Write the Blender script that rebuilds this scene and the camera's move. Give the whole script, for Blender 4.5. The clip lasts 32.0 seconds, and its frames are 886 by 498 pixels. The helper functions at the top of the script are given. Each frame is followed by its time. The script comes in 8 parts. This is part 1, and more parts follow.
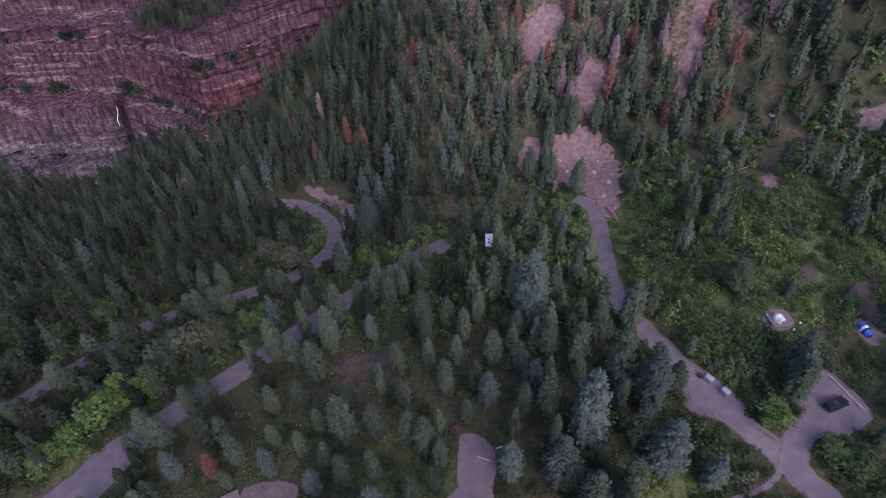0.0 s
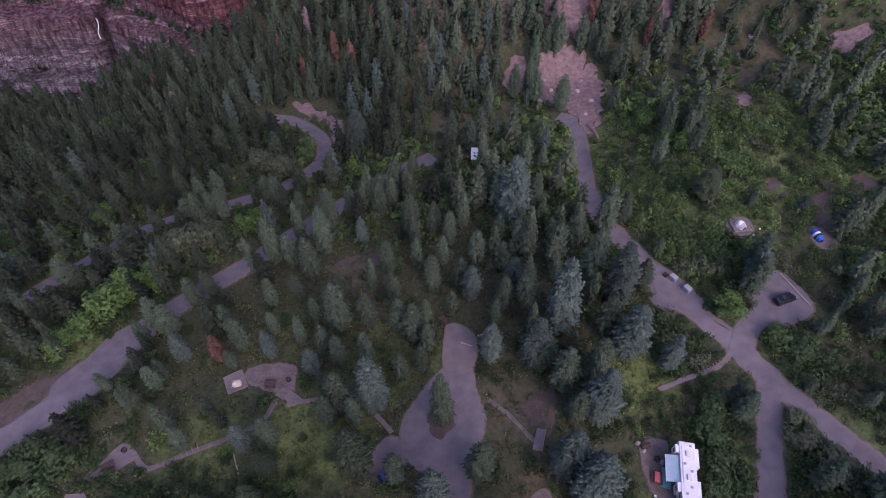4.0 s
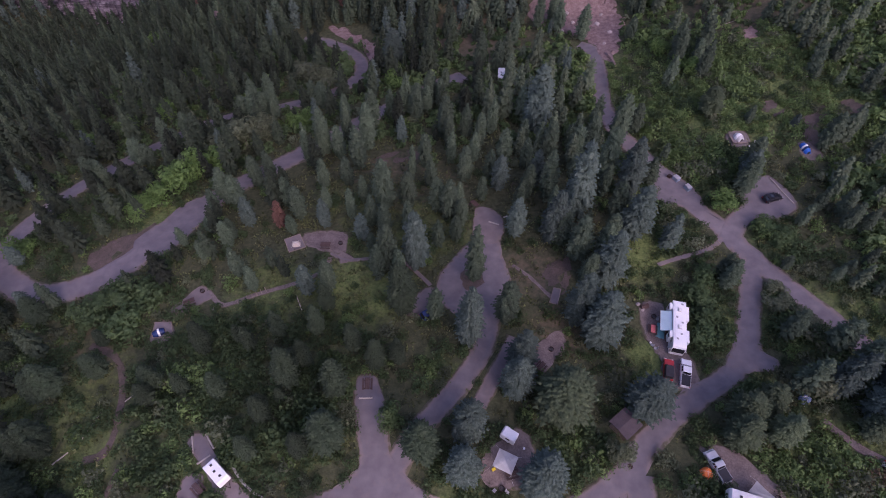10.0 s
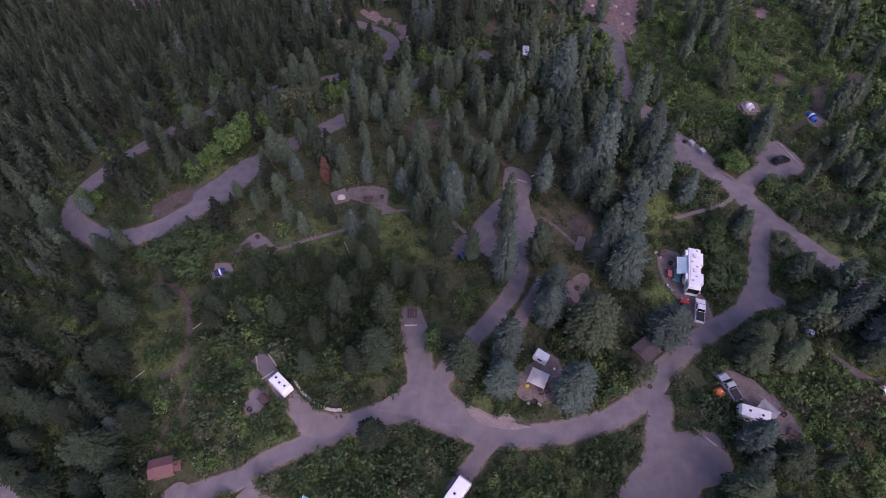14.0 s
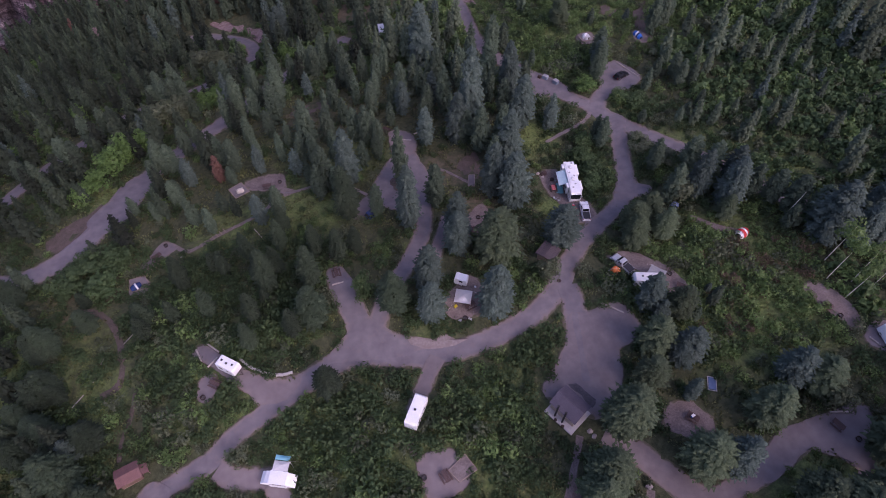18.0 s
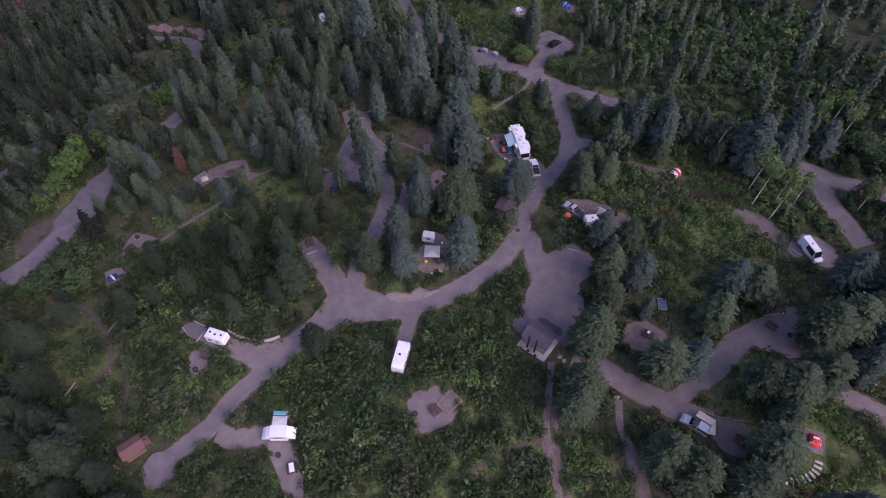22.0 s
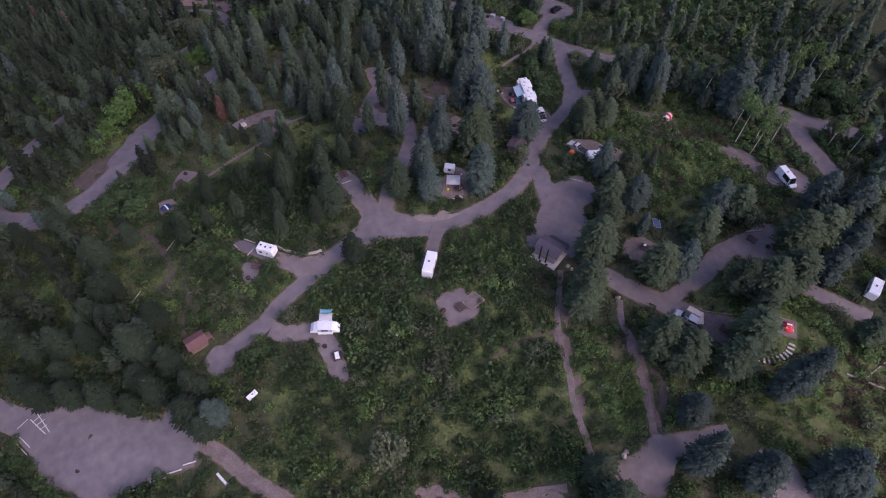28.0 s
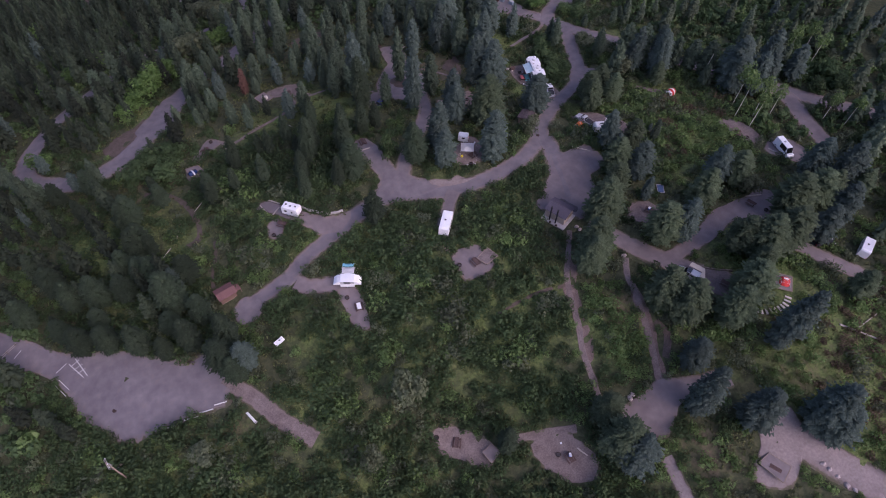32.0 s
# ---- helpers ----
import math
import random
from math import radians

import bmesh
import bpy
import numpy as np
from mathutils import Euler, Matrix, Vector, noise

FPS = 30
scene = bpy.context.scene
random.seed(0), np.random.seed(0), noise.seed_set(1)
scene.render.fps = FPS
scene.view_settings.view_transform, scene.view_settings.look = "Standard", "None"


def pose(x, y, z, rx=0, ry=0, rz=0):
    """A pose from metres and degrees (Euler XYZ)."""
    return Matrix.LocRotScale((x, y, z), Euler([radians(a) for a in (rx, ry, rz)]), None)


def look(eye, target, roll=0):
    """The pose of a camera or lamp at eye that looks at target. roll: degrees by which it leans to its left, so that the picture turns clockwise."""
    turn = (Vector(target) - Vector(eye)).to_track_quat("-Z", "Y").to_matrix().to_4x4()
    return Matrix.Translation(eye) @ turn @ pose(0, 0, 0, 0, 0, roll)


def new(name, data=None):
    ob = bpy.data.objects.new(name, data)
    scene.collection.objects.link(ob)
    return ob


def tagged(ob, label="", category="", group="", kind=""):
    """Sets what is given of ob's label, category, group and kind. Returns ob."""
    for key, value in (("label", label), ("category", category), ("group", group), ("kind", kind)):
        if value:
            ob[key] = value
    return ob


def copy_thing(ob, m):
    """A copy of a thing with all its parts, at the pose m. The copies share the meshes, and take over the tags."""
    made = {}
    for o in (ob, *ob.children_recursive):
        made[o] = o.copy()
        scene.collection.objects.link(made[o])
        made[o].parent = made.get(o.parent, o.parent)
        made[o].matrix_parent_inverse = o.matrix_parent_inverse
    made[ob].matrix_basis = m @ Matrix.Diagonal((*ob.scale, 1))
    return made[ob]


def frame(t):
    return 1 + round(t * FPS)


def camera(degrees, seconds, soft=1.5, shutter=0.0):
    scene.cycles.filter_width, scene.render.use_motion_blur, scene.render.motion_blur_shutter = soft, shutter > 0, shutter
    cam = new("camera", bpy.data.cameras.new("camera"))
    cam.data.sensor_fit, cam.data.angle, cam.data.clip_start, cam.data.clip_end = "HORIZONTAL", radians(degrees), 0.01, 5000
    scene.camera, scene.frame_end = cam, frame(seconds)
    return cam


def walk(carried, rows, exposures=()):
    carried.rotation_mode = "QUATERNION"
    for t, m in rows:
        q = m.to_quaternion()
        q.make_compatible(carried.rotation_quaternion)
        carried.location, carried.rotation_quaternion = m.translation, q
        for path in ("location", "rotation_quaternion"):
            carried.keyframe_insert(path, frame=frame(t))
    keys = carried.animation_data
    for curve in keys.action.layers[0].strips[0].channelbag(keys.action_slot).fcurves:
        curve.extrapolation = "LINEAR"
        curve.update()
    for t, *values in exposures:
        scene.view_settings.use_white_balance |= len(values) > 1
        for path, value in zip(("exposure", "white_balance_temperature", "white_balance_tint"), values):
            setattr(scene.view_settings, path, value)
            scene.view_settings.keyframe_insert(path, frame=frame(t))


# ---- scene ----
cam = camera(74.32, 32.0, 1.0)
PATH = [
    (0.0, 0.00, 0.00, 94.00, 44.51, 2.47, 0.23),
    (0.5, -0.02, -1.08, 93.95, 44.70, 2.32, 0.05),
    (1.0, -0.31, -1.96, 93.84, 44.81, 2.13, -0.16),
    (1.5, -0.46, -3.05, 93.71, 45.03, 1.95, -0.33),
    (2.0, -0.60, -4.43, 93.69, 46.03, 1.79, -0.40),
    (2.5, -0.34, -6.10, 93.46, 46.80, 1.63, -0.40),
    (3.0, -0.23, -7.58, 93.73, 45.34, 1.39, -0.46),
    (3.5, -0.73, -8.59, 94.40, 41.42, 1.02, -0.46),
    (4.0, -0.97, -9.69, 95.00, 38.29, 0.70, -0.35),
    (4.5, -1.67, -11.04, 95.11, 36.91, 0.36, -0.32),
    (6.5, -2.55, -18.02, 96.13, 37.04, -0.06, 0.34),
    (7.0, -3.21, -20.15, 96.21, 37.13, -0.26, 0.49),
    (7.5, -3.97, -22.56, 96.35, 36.15, -0.50, 0.60),
    (8.0, -4.55, -24.61, 96.69, 35.23, -0.63, 0.78),
    (8.5, -5.30, -27.04, 97.02, 35.22, -0.75, 1.01),
    (9.0, -6.08, -29.40, 97.23, 35.25, -0.85, 1.20),
    (9.5, -7.08, -31.70, 97.38, 35.29, -0.95, 1.40),
    (10.0, -7.98, -34.11, 97.57, 35.34, -0.97, 1.64),
    (10.5, -8.95, -36.44, 97.82, 35.40, -1.00, 1.92),
    (11.0, -9.80, -38.72, 98.08, 35.43, -0.96, 2.06),
    (11.5, -10.55, -40.81, 98.53, 35.50, -0.86, 2.23),
    (12.0, -11.31, -42.76, 98.99, 35.53, -0.80, 2.29),
    (12.5, -12.06, -44.42, 99.36, 35.50, -0.83, 2.40),
    (13.0, -12.42, -46.19, 99.55, 35.51, -0.75, 2.46),
    (13.5, -13.04, -48.02, 99.87, 35.54, -0.73, 2.45),
    (14.0, -13.40, -49.86, 99.91, 35.60, -0.71, 2.48),
    (14.5, -13.81, -51.91, 99.90, 35.70, -0.66, 2.45),
    (16.5, -14.50, -59.66, 100.04, 36.06, -0.45, 1.00),
    (17.0, -14.94, -61.51, 100.06, 36.17, -0.31, -4.27),
    (17.5, -15.26, -63.09, 100.36, 36.16, -0.17, -9.73),
    (18.0, -15.94, -64.49, 100.45, 36.24, -0.07, -14.32),
    (18.5, -16.21, -65.95, 100.51, 36.28, 0.05, -16.93),
    (19.0, -16.96, -67.11, 100.71, 36.28, -0.02, -18.79),
    (19.5, -17.45, -68.30, 100.99, 36.22, 0.02, -19.88),
    (20.0, -18.32, -69.40, 101.32, 36.15, -0.13, -20.61),
    (20.5, -19.24, -70.72, 101.35, 36.24, -0.20, -21.17),
    (21.0, -19.94, -71.96, 101.97, 36.13, -0.22, -21.41),
    (21.5, -21.11, -73.20, 102.11, 36.12, -0.36, -21.59),
    (22.0, -22.22, -74.61, 102.36, 36.11, -0.42, -21.70),
    (22.5, -23.27, -75.93, 102.48, 36.08, -0.45, -21.83),
    (23.0, -24.61, -77.49, 102.77, 36.13, -0.52, -21.88),
    (23.5, -25.68, -78.85, 103.17, 36.06, -0.52, -21.98),
    (24.0, -27.03, -80.35, 103.28, 36.11, -0.60, -22.06),
    (24.5, -28.18, -81.82, 103.58, 36.07, -0.61, -22.12),
    (25.0, -29.40, -83.41, 103.78, 36.11, -0.63, -22.14),
    (25.5, -30.54, -85.35, 103.85, 36.21, -0.63, -22.18),
    (27.5, -35.66, -91.79, 104.64, 36.29, -0.89, -22.33),
    (28.0, -36.77, -93.45, 104.69, 36.31, -0.84, -22.39),
    (28.5, -38.19, -94.65, 104.94, 36.21, -1.01, -22.40),
    (29.0, -39.28, -96.49, 104.98, 36.30, -0.99, -22.44),
    (29.5, -40.73, -98.34, 104.71, 36.40, -1.06, -22.49),
    (30.0, -42.20, -99.84, 104.90, 36.40, -1.15, -22.50),
    (30.5, -43.89, -100.90, 104.80, 36.40, -1.29, -22.53),
    (31.0, -44.11, -102.05, 104.87, 36.54, -1.18, -22.39),
    (31.5, -44.39, -102.85, 104.62, 36.67, -1.12, -22.21),
    (32.0, -44.76, -103.25, 104.26, 36.73, -1.12, -22.18),
]
EXPOSURES = [(0.0, 0.90, 5930, 42), (9.0, 0.81, 6120, 46), (21.0, 0.78, 6100, 43), (32.0, 0.68, 6080, 38)]
walk(cam, [(r[0], pose(*r[1:])) for r in PATH], EXPOSURES)

# ---- sky and sun: a dull evening sky with a low, wide sun ----
SUN_ELEVATION, SUN_TURN = 38.0, -60.0
world = bpy.data.worlds.new("evening_sky")
scene.world = world
world.use_nodes = True
wn = world.node_tree.nodes
sky = wn.new("ShaderNodeTexSky")
sky.sky_type, sky.sun_disc = "NISHITA", False
sky.sun_elevation, sky.sun_rotation = radians(SUN_ELEVATION), radians(90 - SUN_TURN)
sky.air_density, sky.dust_density = 1.0, 3.0
wn["Background"].inputs["Strength"].default_value = 0.15
world.node_tree.links.new(sky.outputs["Color"], wn["Background"].inputs["Color"])
sun_data = bpy.data.lights.new("sun", "SUN")
sun_data.energy, sun_data.angle, sun_data.color = 0.5, radians(40), (1.0, 0.93, 0.86)
sun = new("sun", sun_data)
_d = Vector((math.cos(radians(SUN_TURN)) * math.cos(radians(SUN_ELEVATION)), math.sin(radians(SUN_TURN)) * math.cos(radians(SUN_ELEVATION)), math.sin(radians(SUN_ELEVATION))))
sun.matrix_world = look(_d * 400, (0, 0, 0))

# ---- materials ----
def material(name, colors, scale=1.0, rough=0.9, bump=0.0, bump_scale=8.0, metal=0.0, spread=0.0, coords="Object", island=0.0, tone="", spec=0.3, leaf=0.0, by=0.5, verge=False):
    """Noise between two to four colours at two scales; spread and island vary it from thing to thing and from piece to piece."""
    m = bpy.data.materials.new(name)
    m.use_nodes = True
    nt, n, link = m.node_tree, m.node_tree.nodes, m.node_tree.links.new
    b = n["Principled BSDF"]
    b.inputs["Roughness"].default_value, b.inputs["Metallic"].default_value = rough, metal
    b.inputs["Specular IOR Level"].default_value = spec
    tc = n.new("ShaderNodeTexCoord")
    big, fine = n.new("ShaderNodeTexNoise"), n.new("ShaderNodeTexNoise")
    big.inputs["Scale"].default_value, fine.inputs["Scale"].default_value = scale, scale * 7.3
    big.inputs["Detail"].default_value, fine.inputs["Detail"].default_value = 4, 8
    for x in (big, fine):
        link(tc.outputs[coords], x.inputs["Vector"])
    add = n.new("ShaderNodeMath"); add.operation = "MULTIPLY_ADD"
    add.inputs[1].default_value = 0.55
    link(fine.outputs["Fac"], add.inputs[0])
    half = n.new("ShaderNodeMath"); half.operation = "MULTIPLY"; half.inputs[1].default_value = 0.45
    link(big.outputs["Fac"], half.inputs[0]); link(half.outputs[0], add.inputs[2])
    ramp = n.new("ShaderNodeValToRGB")
    link(add.outputs[0], ramp.inputs["Fac"])
    e = ramp.color_ramp.elements
    while len(e) < len(colors):
        e.new(0.5)
    for i, c in enumerate(colors):
        e[i].position, e[i].color = 0.34 + 0.32 * i / max(1, len(colors) - 1), (*c, 1)
    out = ramp.outputs["Color"]
    if spread or island or tone:
        hsv = n.new("ShaderNodeHueSaturation")
        total = None
        for amount, node, socket in ((spread, "ShaderNodeObjectInfo", "Random"), (island, "ShaderNodeNewGeometry", "Random Per Island"), (by if tone else 0, "ShaderNodeAttribute", "Fac")):
            if not amount:
                continue
            src = n.new(node)
            if node == "ShaderNodeAttribute":
                src.attribute_name = tone
            k = n.new("ShaderNodeMath"); k.operation = "MULTIPLY_ADD"
            link(src.outputs[socket], k.inputs[0])
            k.inputs[1].default_value, k.inputs[2].default_value = amount, -amount / 2 + (1.0 if total is None else 0.0)
            if total is not None:
                s = n.new("ShaderNodeMath"); s.operation = "ADD"
                link(total, s.inputs[0]); link(k.outputs[0], s.inputs[1]); total = s.outputs[0]
            else:
                total = k.outputs[0]
        link(total, hsv.inputs["Value"]); link(out, hsv.inputs["Color"]); out = hsv.outputs["Color"]
    if verge:
        edge, rag = n.new("ShaderNodeAttribute"), n.new("ShaderNodeTexNoise")
        edge.attribute_name = "edge"
        rag.inputs["Scale"].default_value, rag.inputs["Detail"].default_value = 0.8, 7
        link(tc.outputs[coords], rag.inputs["Vector"])
        for start, wide, lo, hi in ((0.05, 0.75, (0.150, 0.118, 0.110), (0.215, 0.172, 0.160)), (0.66, 0.3, (0.070, 0.066, 0.042), (0.118, 0.104, 0.066))):
            f = n.new("ShaderNodeMath"); f.operation = "MULTIPLY_ADD"; f.inputs[1].default_value, f.inputs[2].default_value = 1.3, -0.65
            link(rag.outputs["Fac"], f.inputs[0])
            g = n.new("ShaderNodeMath"); g.operation = "ADD"
            link(edge.outputs["Fac"], g.inputs[0]); link(f.outputs[0], g.inputs[1])
            k = n.new("ShaderNodeMapRange"); k.inputs[1].default_value, k.inputs[2].default_value = start, start + wide
            link(g.outputs[0], k.inputs[0])
            c = n.new("ShaderNodeMix"); c.data_type = "RGBA"; c.inputs[6].default_value, c.inputs[7].default_value = (*lo, 1), (*hi, 1)
            link(fine.outputs["Fac"], c.inputs["Factor"])
            m2 = n.new("ShaderNodeMix"); m2.data_type = "RGBA"
            link(k.outputs[0], m2.inputs["Factor"]); link(out, m2.inputs[6]); link(c.outputs[2], m2.inputs[7])
            out = m2.outputs[2]
    link(out, b.inputs["Base Color"])
    if leaf:
        thin, mix = n.new("ShaderNodeBsdfTranslucent"), n.new("ShaderNodeMixShader")
        mix.inputs[0].default_value = leaf
        link(out, thin.inputs["Color"]); link(b.outputs[0], mix.inputs[1]); link(thin.outputs[0], mix.inputs[2])
        link(mix.outputs[0], n["Material Output"].inputs["Surface"])
    if bump:
        nb = n.new("ShaderNodeTexNoise"); nb.inputs["Scale"].default_value, nb.inputs["Detail"].default_value = bump_scale, 5
        link(tc.outputs[coords], nb.inputs["Vector"])
        bp = n.new("ShaderNodeBump"); bp.inputs["Strength"].default_value, bp.inputs["Distance"].default_value = bump, 0.08
        link(nb.outputs["Fac"], bp.inputs["Height"]); link(bp.outputs["Normal"], b.inputs["Normal"])
    return m


def blended(name, parts, rough=0.95, bump=0.5, bump_scale=3.0):
    """Ground cover: parts are (attribute or noise scale, colour low, colour high); each lies over those before it by its attribute, broken up by noise."""
    m = bpy.data.materials.new(name)
    m.use_nodes = True
    n, link = m.node_tree.nodes, m.node_tree.links.new
    b = n["Principled BSDF"]
    b.inputs["Roughness"].default_value, b.inputs["Specular IOR Level"].default_value = rough, 0.15
    tc = n.new("ShaderNodeTexCoord")
    out = None
    for i, (attr, lo, hi, sc) in enumerate(parts):
        nz = n.new("ShaderNodeTexNoise"); nz.inputs["Scale"].default_value, nz.inputs["Detail"].default_value, nz.inputs["Roughness"].default_value = sc, 6, 0.68
        link(tc.outputs["Object"], nz.inputs["Vector"])
        r = n.new("ShaderNodeValToRGB"); r.color_ramp.elements[0].position, r.color_ramp.elements[1].position = 0.36, 0.64
        r.color_ramp.elements[0].color, r.color_ramp.elements[1].color = (*lo, 1), (*hi, 1)
        link(nz.outputs["Fac"], r.inputs["Fac"])
        if out is None:
            out = r.outputs["Color"]
            continue
        at = n.new("ShaderNodeAttribute"); at.attribute_name = attr
        br = n.new("ShaderNodeTexNoise"); br.inputs["Scale"].default_value, br.inputs["Detail"].default_value = 0.35 + 0.2 * i, 7
        link(tc.outputs["Object"], br.inputs["Vector"])
        k = n.new("ShaderNodeMath"); k.operation = "MULTIPLY_ADD"; k.inputs[1].default_value, k.inputs[2].default_value = 2.4, -1.2
        link(br.outputs["Fac"], k.inputs[0])
        s = n.new("ShaderNodeMath"); s.operation = "ADD"; s.use_clamp = True
        link(k.outputs[0], s.inputs[0])
        sc2 = n.new("ShaderNodeMath"); sc2.operation = "MULTIPLY_ADD"; sc2.inputs[1].default_value, sc2.inputs[2].default_value = 2.4, -0.7
        link(at.outputs["Fac"], sc2.inputs[0]); link(sc2.outputs[0], s.inputs[1])
        mix = n.new("ShaderNodeMix"); mix.data_type = "RGBA"
        link(s.outputs[0], mix.inputs["Factor"]); link(out, mix.inputs[6]); link(r.outputs["Color"], mix.inputs[7])
        out = mix.outputs[2]
    link(out, b.inputs["Base Color"])
    nb = n.new("ShaderNodeTexNoise"); nb.inputs["Scale"].default_value, nb.inputs["Detail"].default_value = bump_scale, 6
    link(tc.outputs["Object"], nb.inputs["Vector"])
    bp = n.new("ShaderNodeBump"); bp.inputs["Strength"].default_value, bp.inputs["Distance"].default_value = bump, 0.25
    link(nb.outputs["Fac"], bp.inputs["Height"]); link(bp.outputs["Normal"], b.inputs["Normal"])
    return m


GROUND = blended("meadow_ground", [("", (0.034, 0.044, 0.022), (0.080, 0.084, 0.045), 1.1), ("lush", (0.052, 0.082, 0.024), (0.140, 0.176, 0.062), 1.7),
                                   ("dry", (0.100, 0.084, 0.052), (0.160, 0.124, 0.086), 1.3), ("rock", (0.19, 0.13, 0.11), (0.34, 0.24, 0.21), 0.6)])
ASPHALT = material("worn_asphalt", [(0.112, 0.100, 0.109), (0.146, 0.130, 0.138), (0.188, 0.164, 0.169)], 0.07, 0.9, 0.25, 9, verge=True)
GRAVEL = material("packed_gravel", [(0.128, 0.108, 0.109), (0.160, 0.135, 0.136), (0.204, 0.173, 0.171)], 0.07, 0.95, 0.5, 7, verge=True)
# the verge is pale gravel; on the low east sites sunlight is in the colour
PALE_GRAVEL = material("pale_and_sunlit_gravel", [(0.170, 0.140, 0.133), (0.217, 0.181, 0.170), (0.272, 0.229, 0.213)], 0.3, 0.95, 0.5, 7, verge=True)
DIRT = material("trodden_dirt", [(0.098, 0.077, 0.070), (0.148, 0.118, 0.109), (0.202, 0.166, 0.158)], 0.5, 0.97, 0.6, 6, verge=True)
SCREE = material("pink_scree", [(0.105, 0.068, 0.063), (0.185, 0.128, 0.120), (0.300, 0.225, 0.212)], 0.9, 0.97, 1.0, 2.5)
DAMP = material("damp_dark_gravel", [(0.050, 0.044, 0.047), (0.075, 0.066, 0.069), (0.105, 0.092, 0.094)], 0.6, 0.7, 0.3, 7)
RED_SOIL = material("washed_red_soil", [(0.088, 0.064, 0.053), (0.140, 0.102, 0.088), (0.196, 0.148, 0.130)], 0.6, 0.97, 0.6, 5)
# dark soil; the shade on wooded dirt paths is put into its colour
SOIL = material("dark_soil_with_shade", [(0.050, 0.044, 0.034), (0.090, 0.070, 0.058), (0.128, 0.098, 0.086)], 0.6, 0.97, 0.6, 5)
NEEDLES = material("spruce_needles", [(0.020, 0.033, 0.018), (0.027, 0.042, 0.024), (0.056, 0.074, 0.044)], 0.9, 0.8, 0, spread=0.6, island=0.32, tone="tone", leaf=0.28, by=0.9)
BLUE_NEEDLES = material("blue_spruce_needles", [(0.047, 0.072, 0.058), (0.060, 0.090, 0.073), (0.103, 0.141, 0.117)], 0.9, 0.8, 0, spread=0.5, island=0.32, tone="tone", leaf=0.28)
GREY_NEEDLES = material("grey_spruce_needles", [(0.042, 0.065, 0.041), (0.055, 0.083, 0.051), (0.097, 0.135, 0.087)], 0.9, 0.8, 0, spread=0.6, island=0.32, leaf=0.28)
PINE_NEEDLES = material("pine_needles", [(0.054, 0.079, 0.041), (0.069, 0.100, 0.052), (0.111, 0.150, 0.086)], 0.9, 0.8, 0, spread=0.5, island=0.32, tone="tone", by=0.7, leaf=0.28)
# brighter copy of the needles: light on the slope put into the colour
LIT_NEEDLES = material("needles_with_slope_light", [(0.056, 0.080, 0.047), (0.073, 0.102, 0.061), (0.120, 0.156, 0.098)], 0.9, 0.8, 0, island=0.32, tone="tone", by=0.7, leaf=0.28)
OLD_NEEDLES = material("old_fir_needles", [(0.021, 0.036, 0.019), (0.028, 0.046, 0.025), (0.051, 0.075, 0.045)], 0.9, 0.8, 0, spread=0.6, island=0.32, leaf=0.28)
RUST_NEEDLES = material("dead_rust_needles", [(0.096, 0.052, 0.040), (0.162, 0.088, 0.067)], 0.9, 0.85, 0, spread=0.6, island=0.32, leaf=0.28)
GREY_TWIGS = material("bare_grey_twigs", [(0.161, 0.121, 0.121), (0.253, 0.193, 0.190)], 0.9, 0.9, 0, spread=0.6, island=0.32, tone="tone", leaf=0.28)
OAK_LEAVES = material("scrub_oak_leaves", [(0.048, 0.083, 0.033), (0.063, 0.106, 0.041), (0.100, 0.150, 0.066)], 0.5, 0.75, 0, spread=0.5, island=0.26, tone="tone", by=0.36, leaf=0.40)
LIME_LEAVES = material("yellow_green_leaves", [(0.059, 0.113, 0.029), (0.100, 0.177, 0.049), (0.139, 0.232, 0.073)], 0.5, 0.75, 0, spread=0.3, island=0.5, leaf=0.40)
LIGHT_LEAVES = material("bright_green_leaves", [(0.066, 0.119, 0.034), (0.114, 0.182, 0.059), (0.163, 0.235, 0.091)], 0.5, 0.75, 0, spread=0.3, island=0.35, tone="tone", leaf=0.40)
OLIVE_LEAVES = material("olive_willow_leaves", [(0.067, 0.089, 0.047), (0.110, 0.135, 0.077), (0.142, 0.165, 0.106)], 0.5, 0.8, 0, spread=0.3, island=0.35, tone="tone", leaf=0.40)
RUSSET_LEAVES = material("russet_brush_leaves", [(0.078, 0.062, 0.038), (0.122, 0.093, 0.060), (0.172, 0.132, 0.090)], 0.5, 0.8, 0, spread=0.3, island=0.35, tone="tone", leaf=0.40)
GRASS = material("rough_grass", [(0.066, 0.090, 0.030), (0.114, 0.134, 0.054), (0.172, 0.172, 0.086)], 0.4, 0.85, 0, island=0.7, tone="tone", leaf=0.40)
BARK = material("brown_bark", [(0.055, 0.040, 0.030), (0.11, 0.082, 0.062)], 3, 0.95, 0.5, 12)
ASPEN_BARK = material("pale_aspen_bark", [(0.40, 0.37, 0.32), (0.62, 0.59, 0.52)], 2, 0.9)


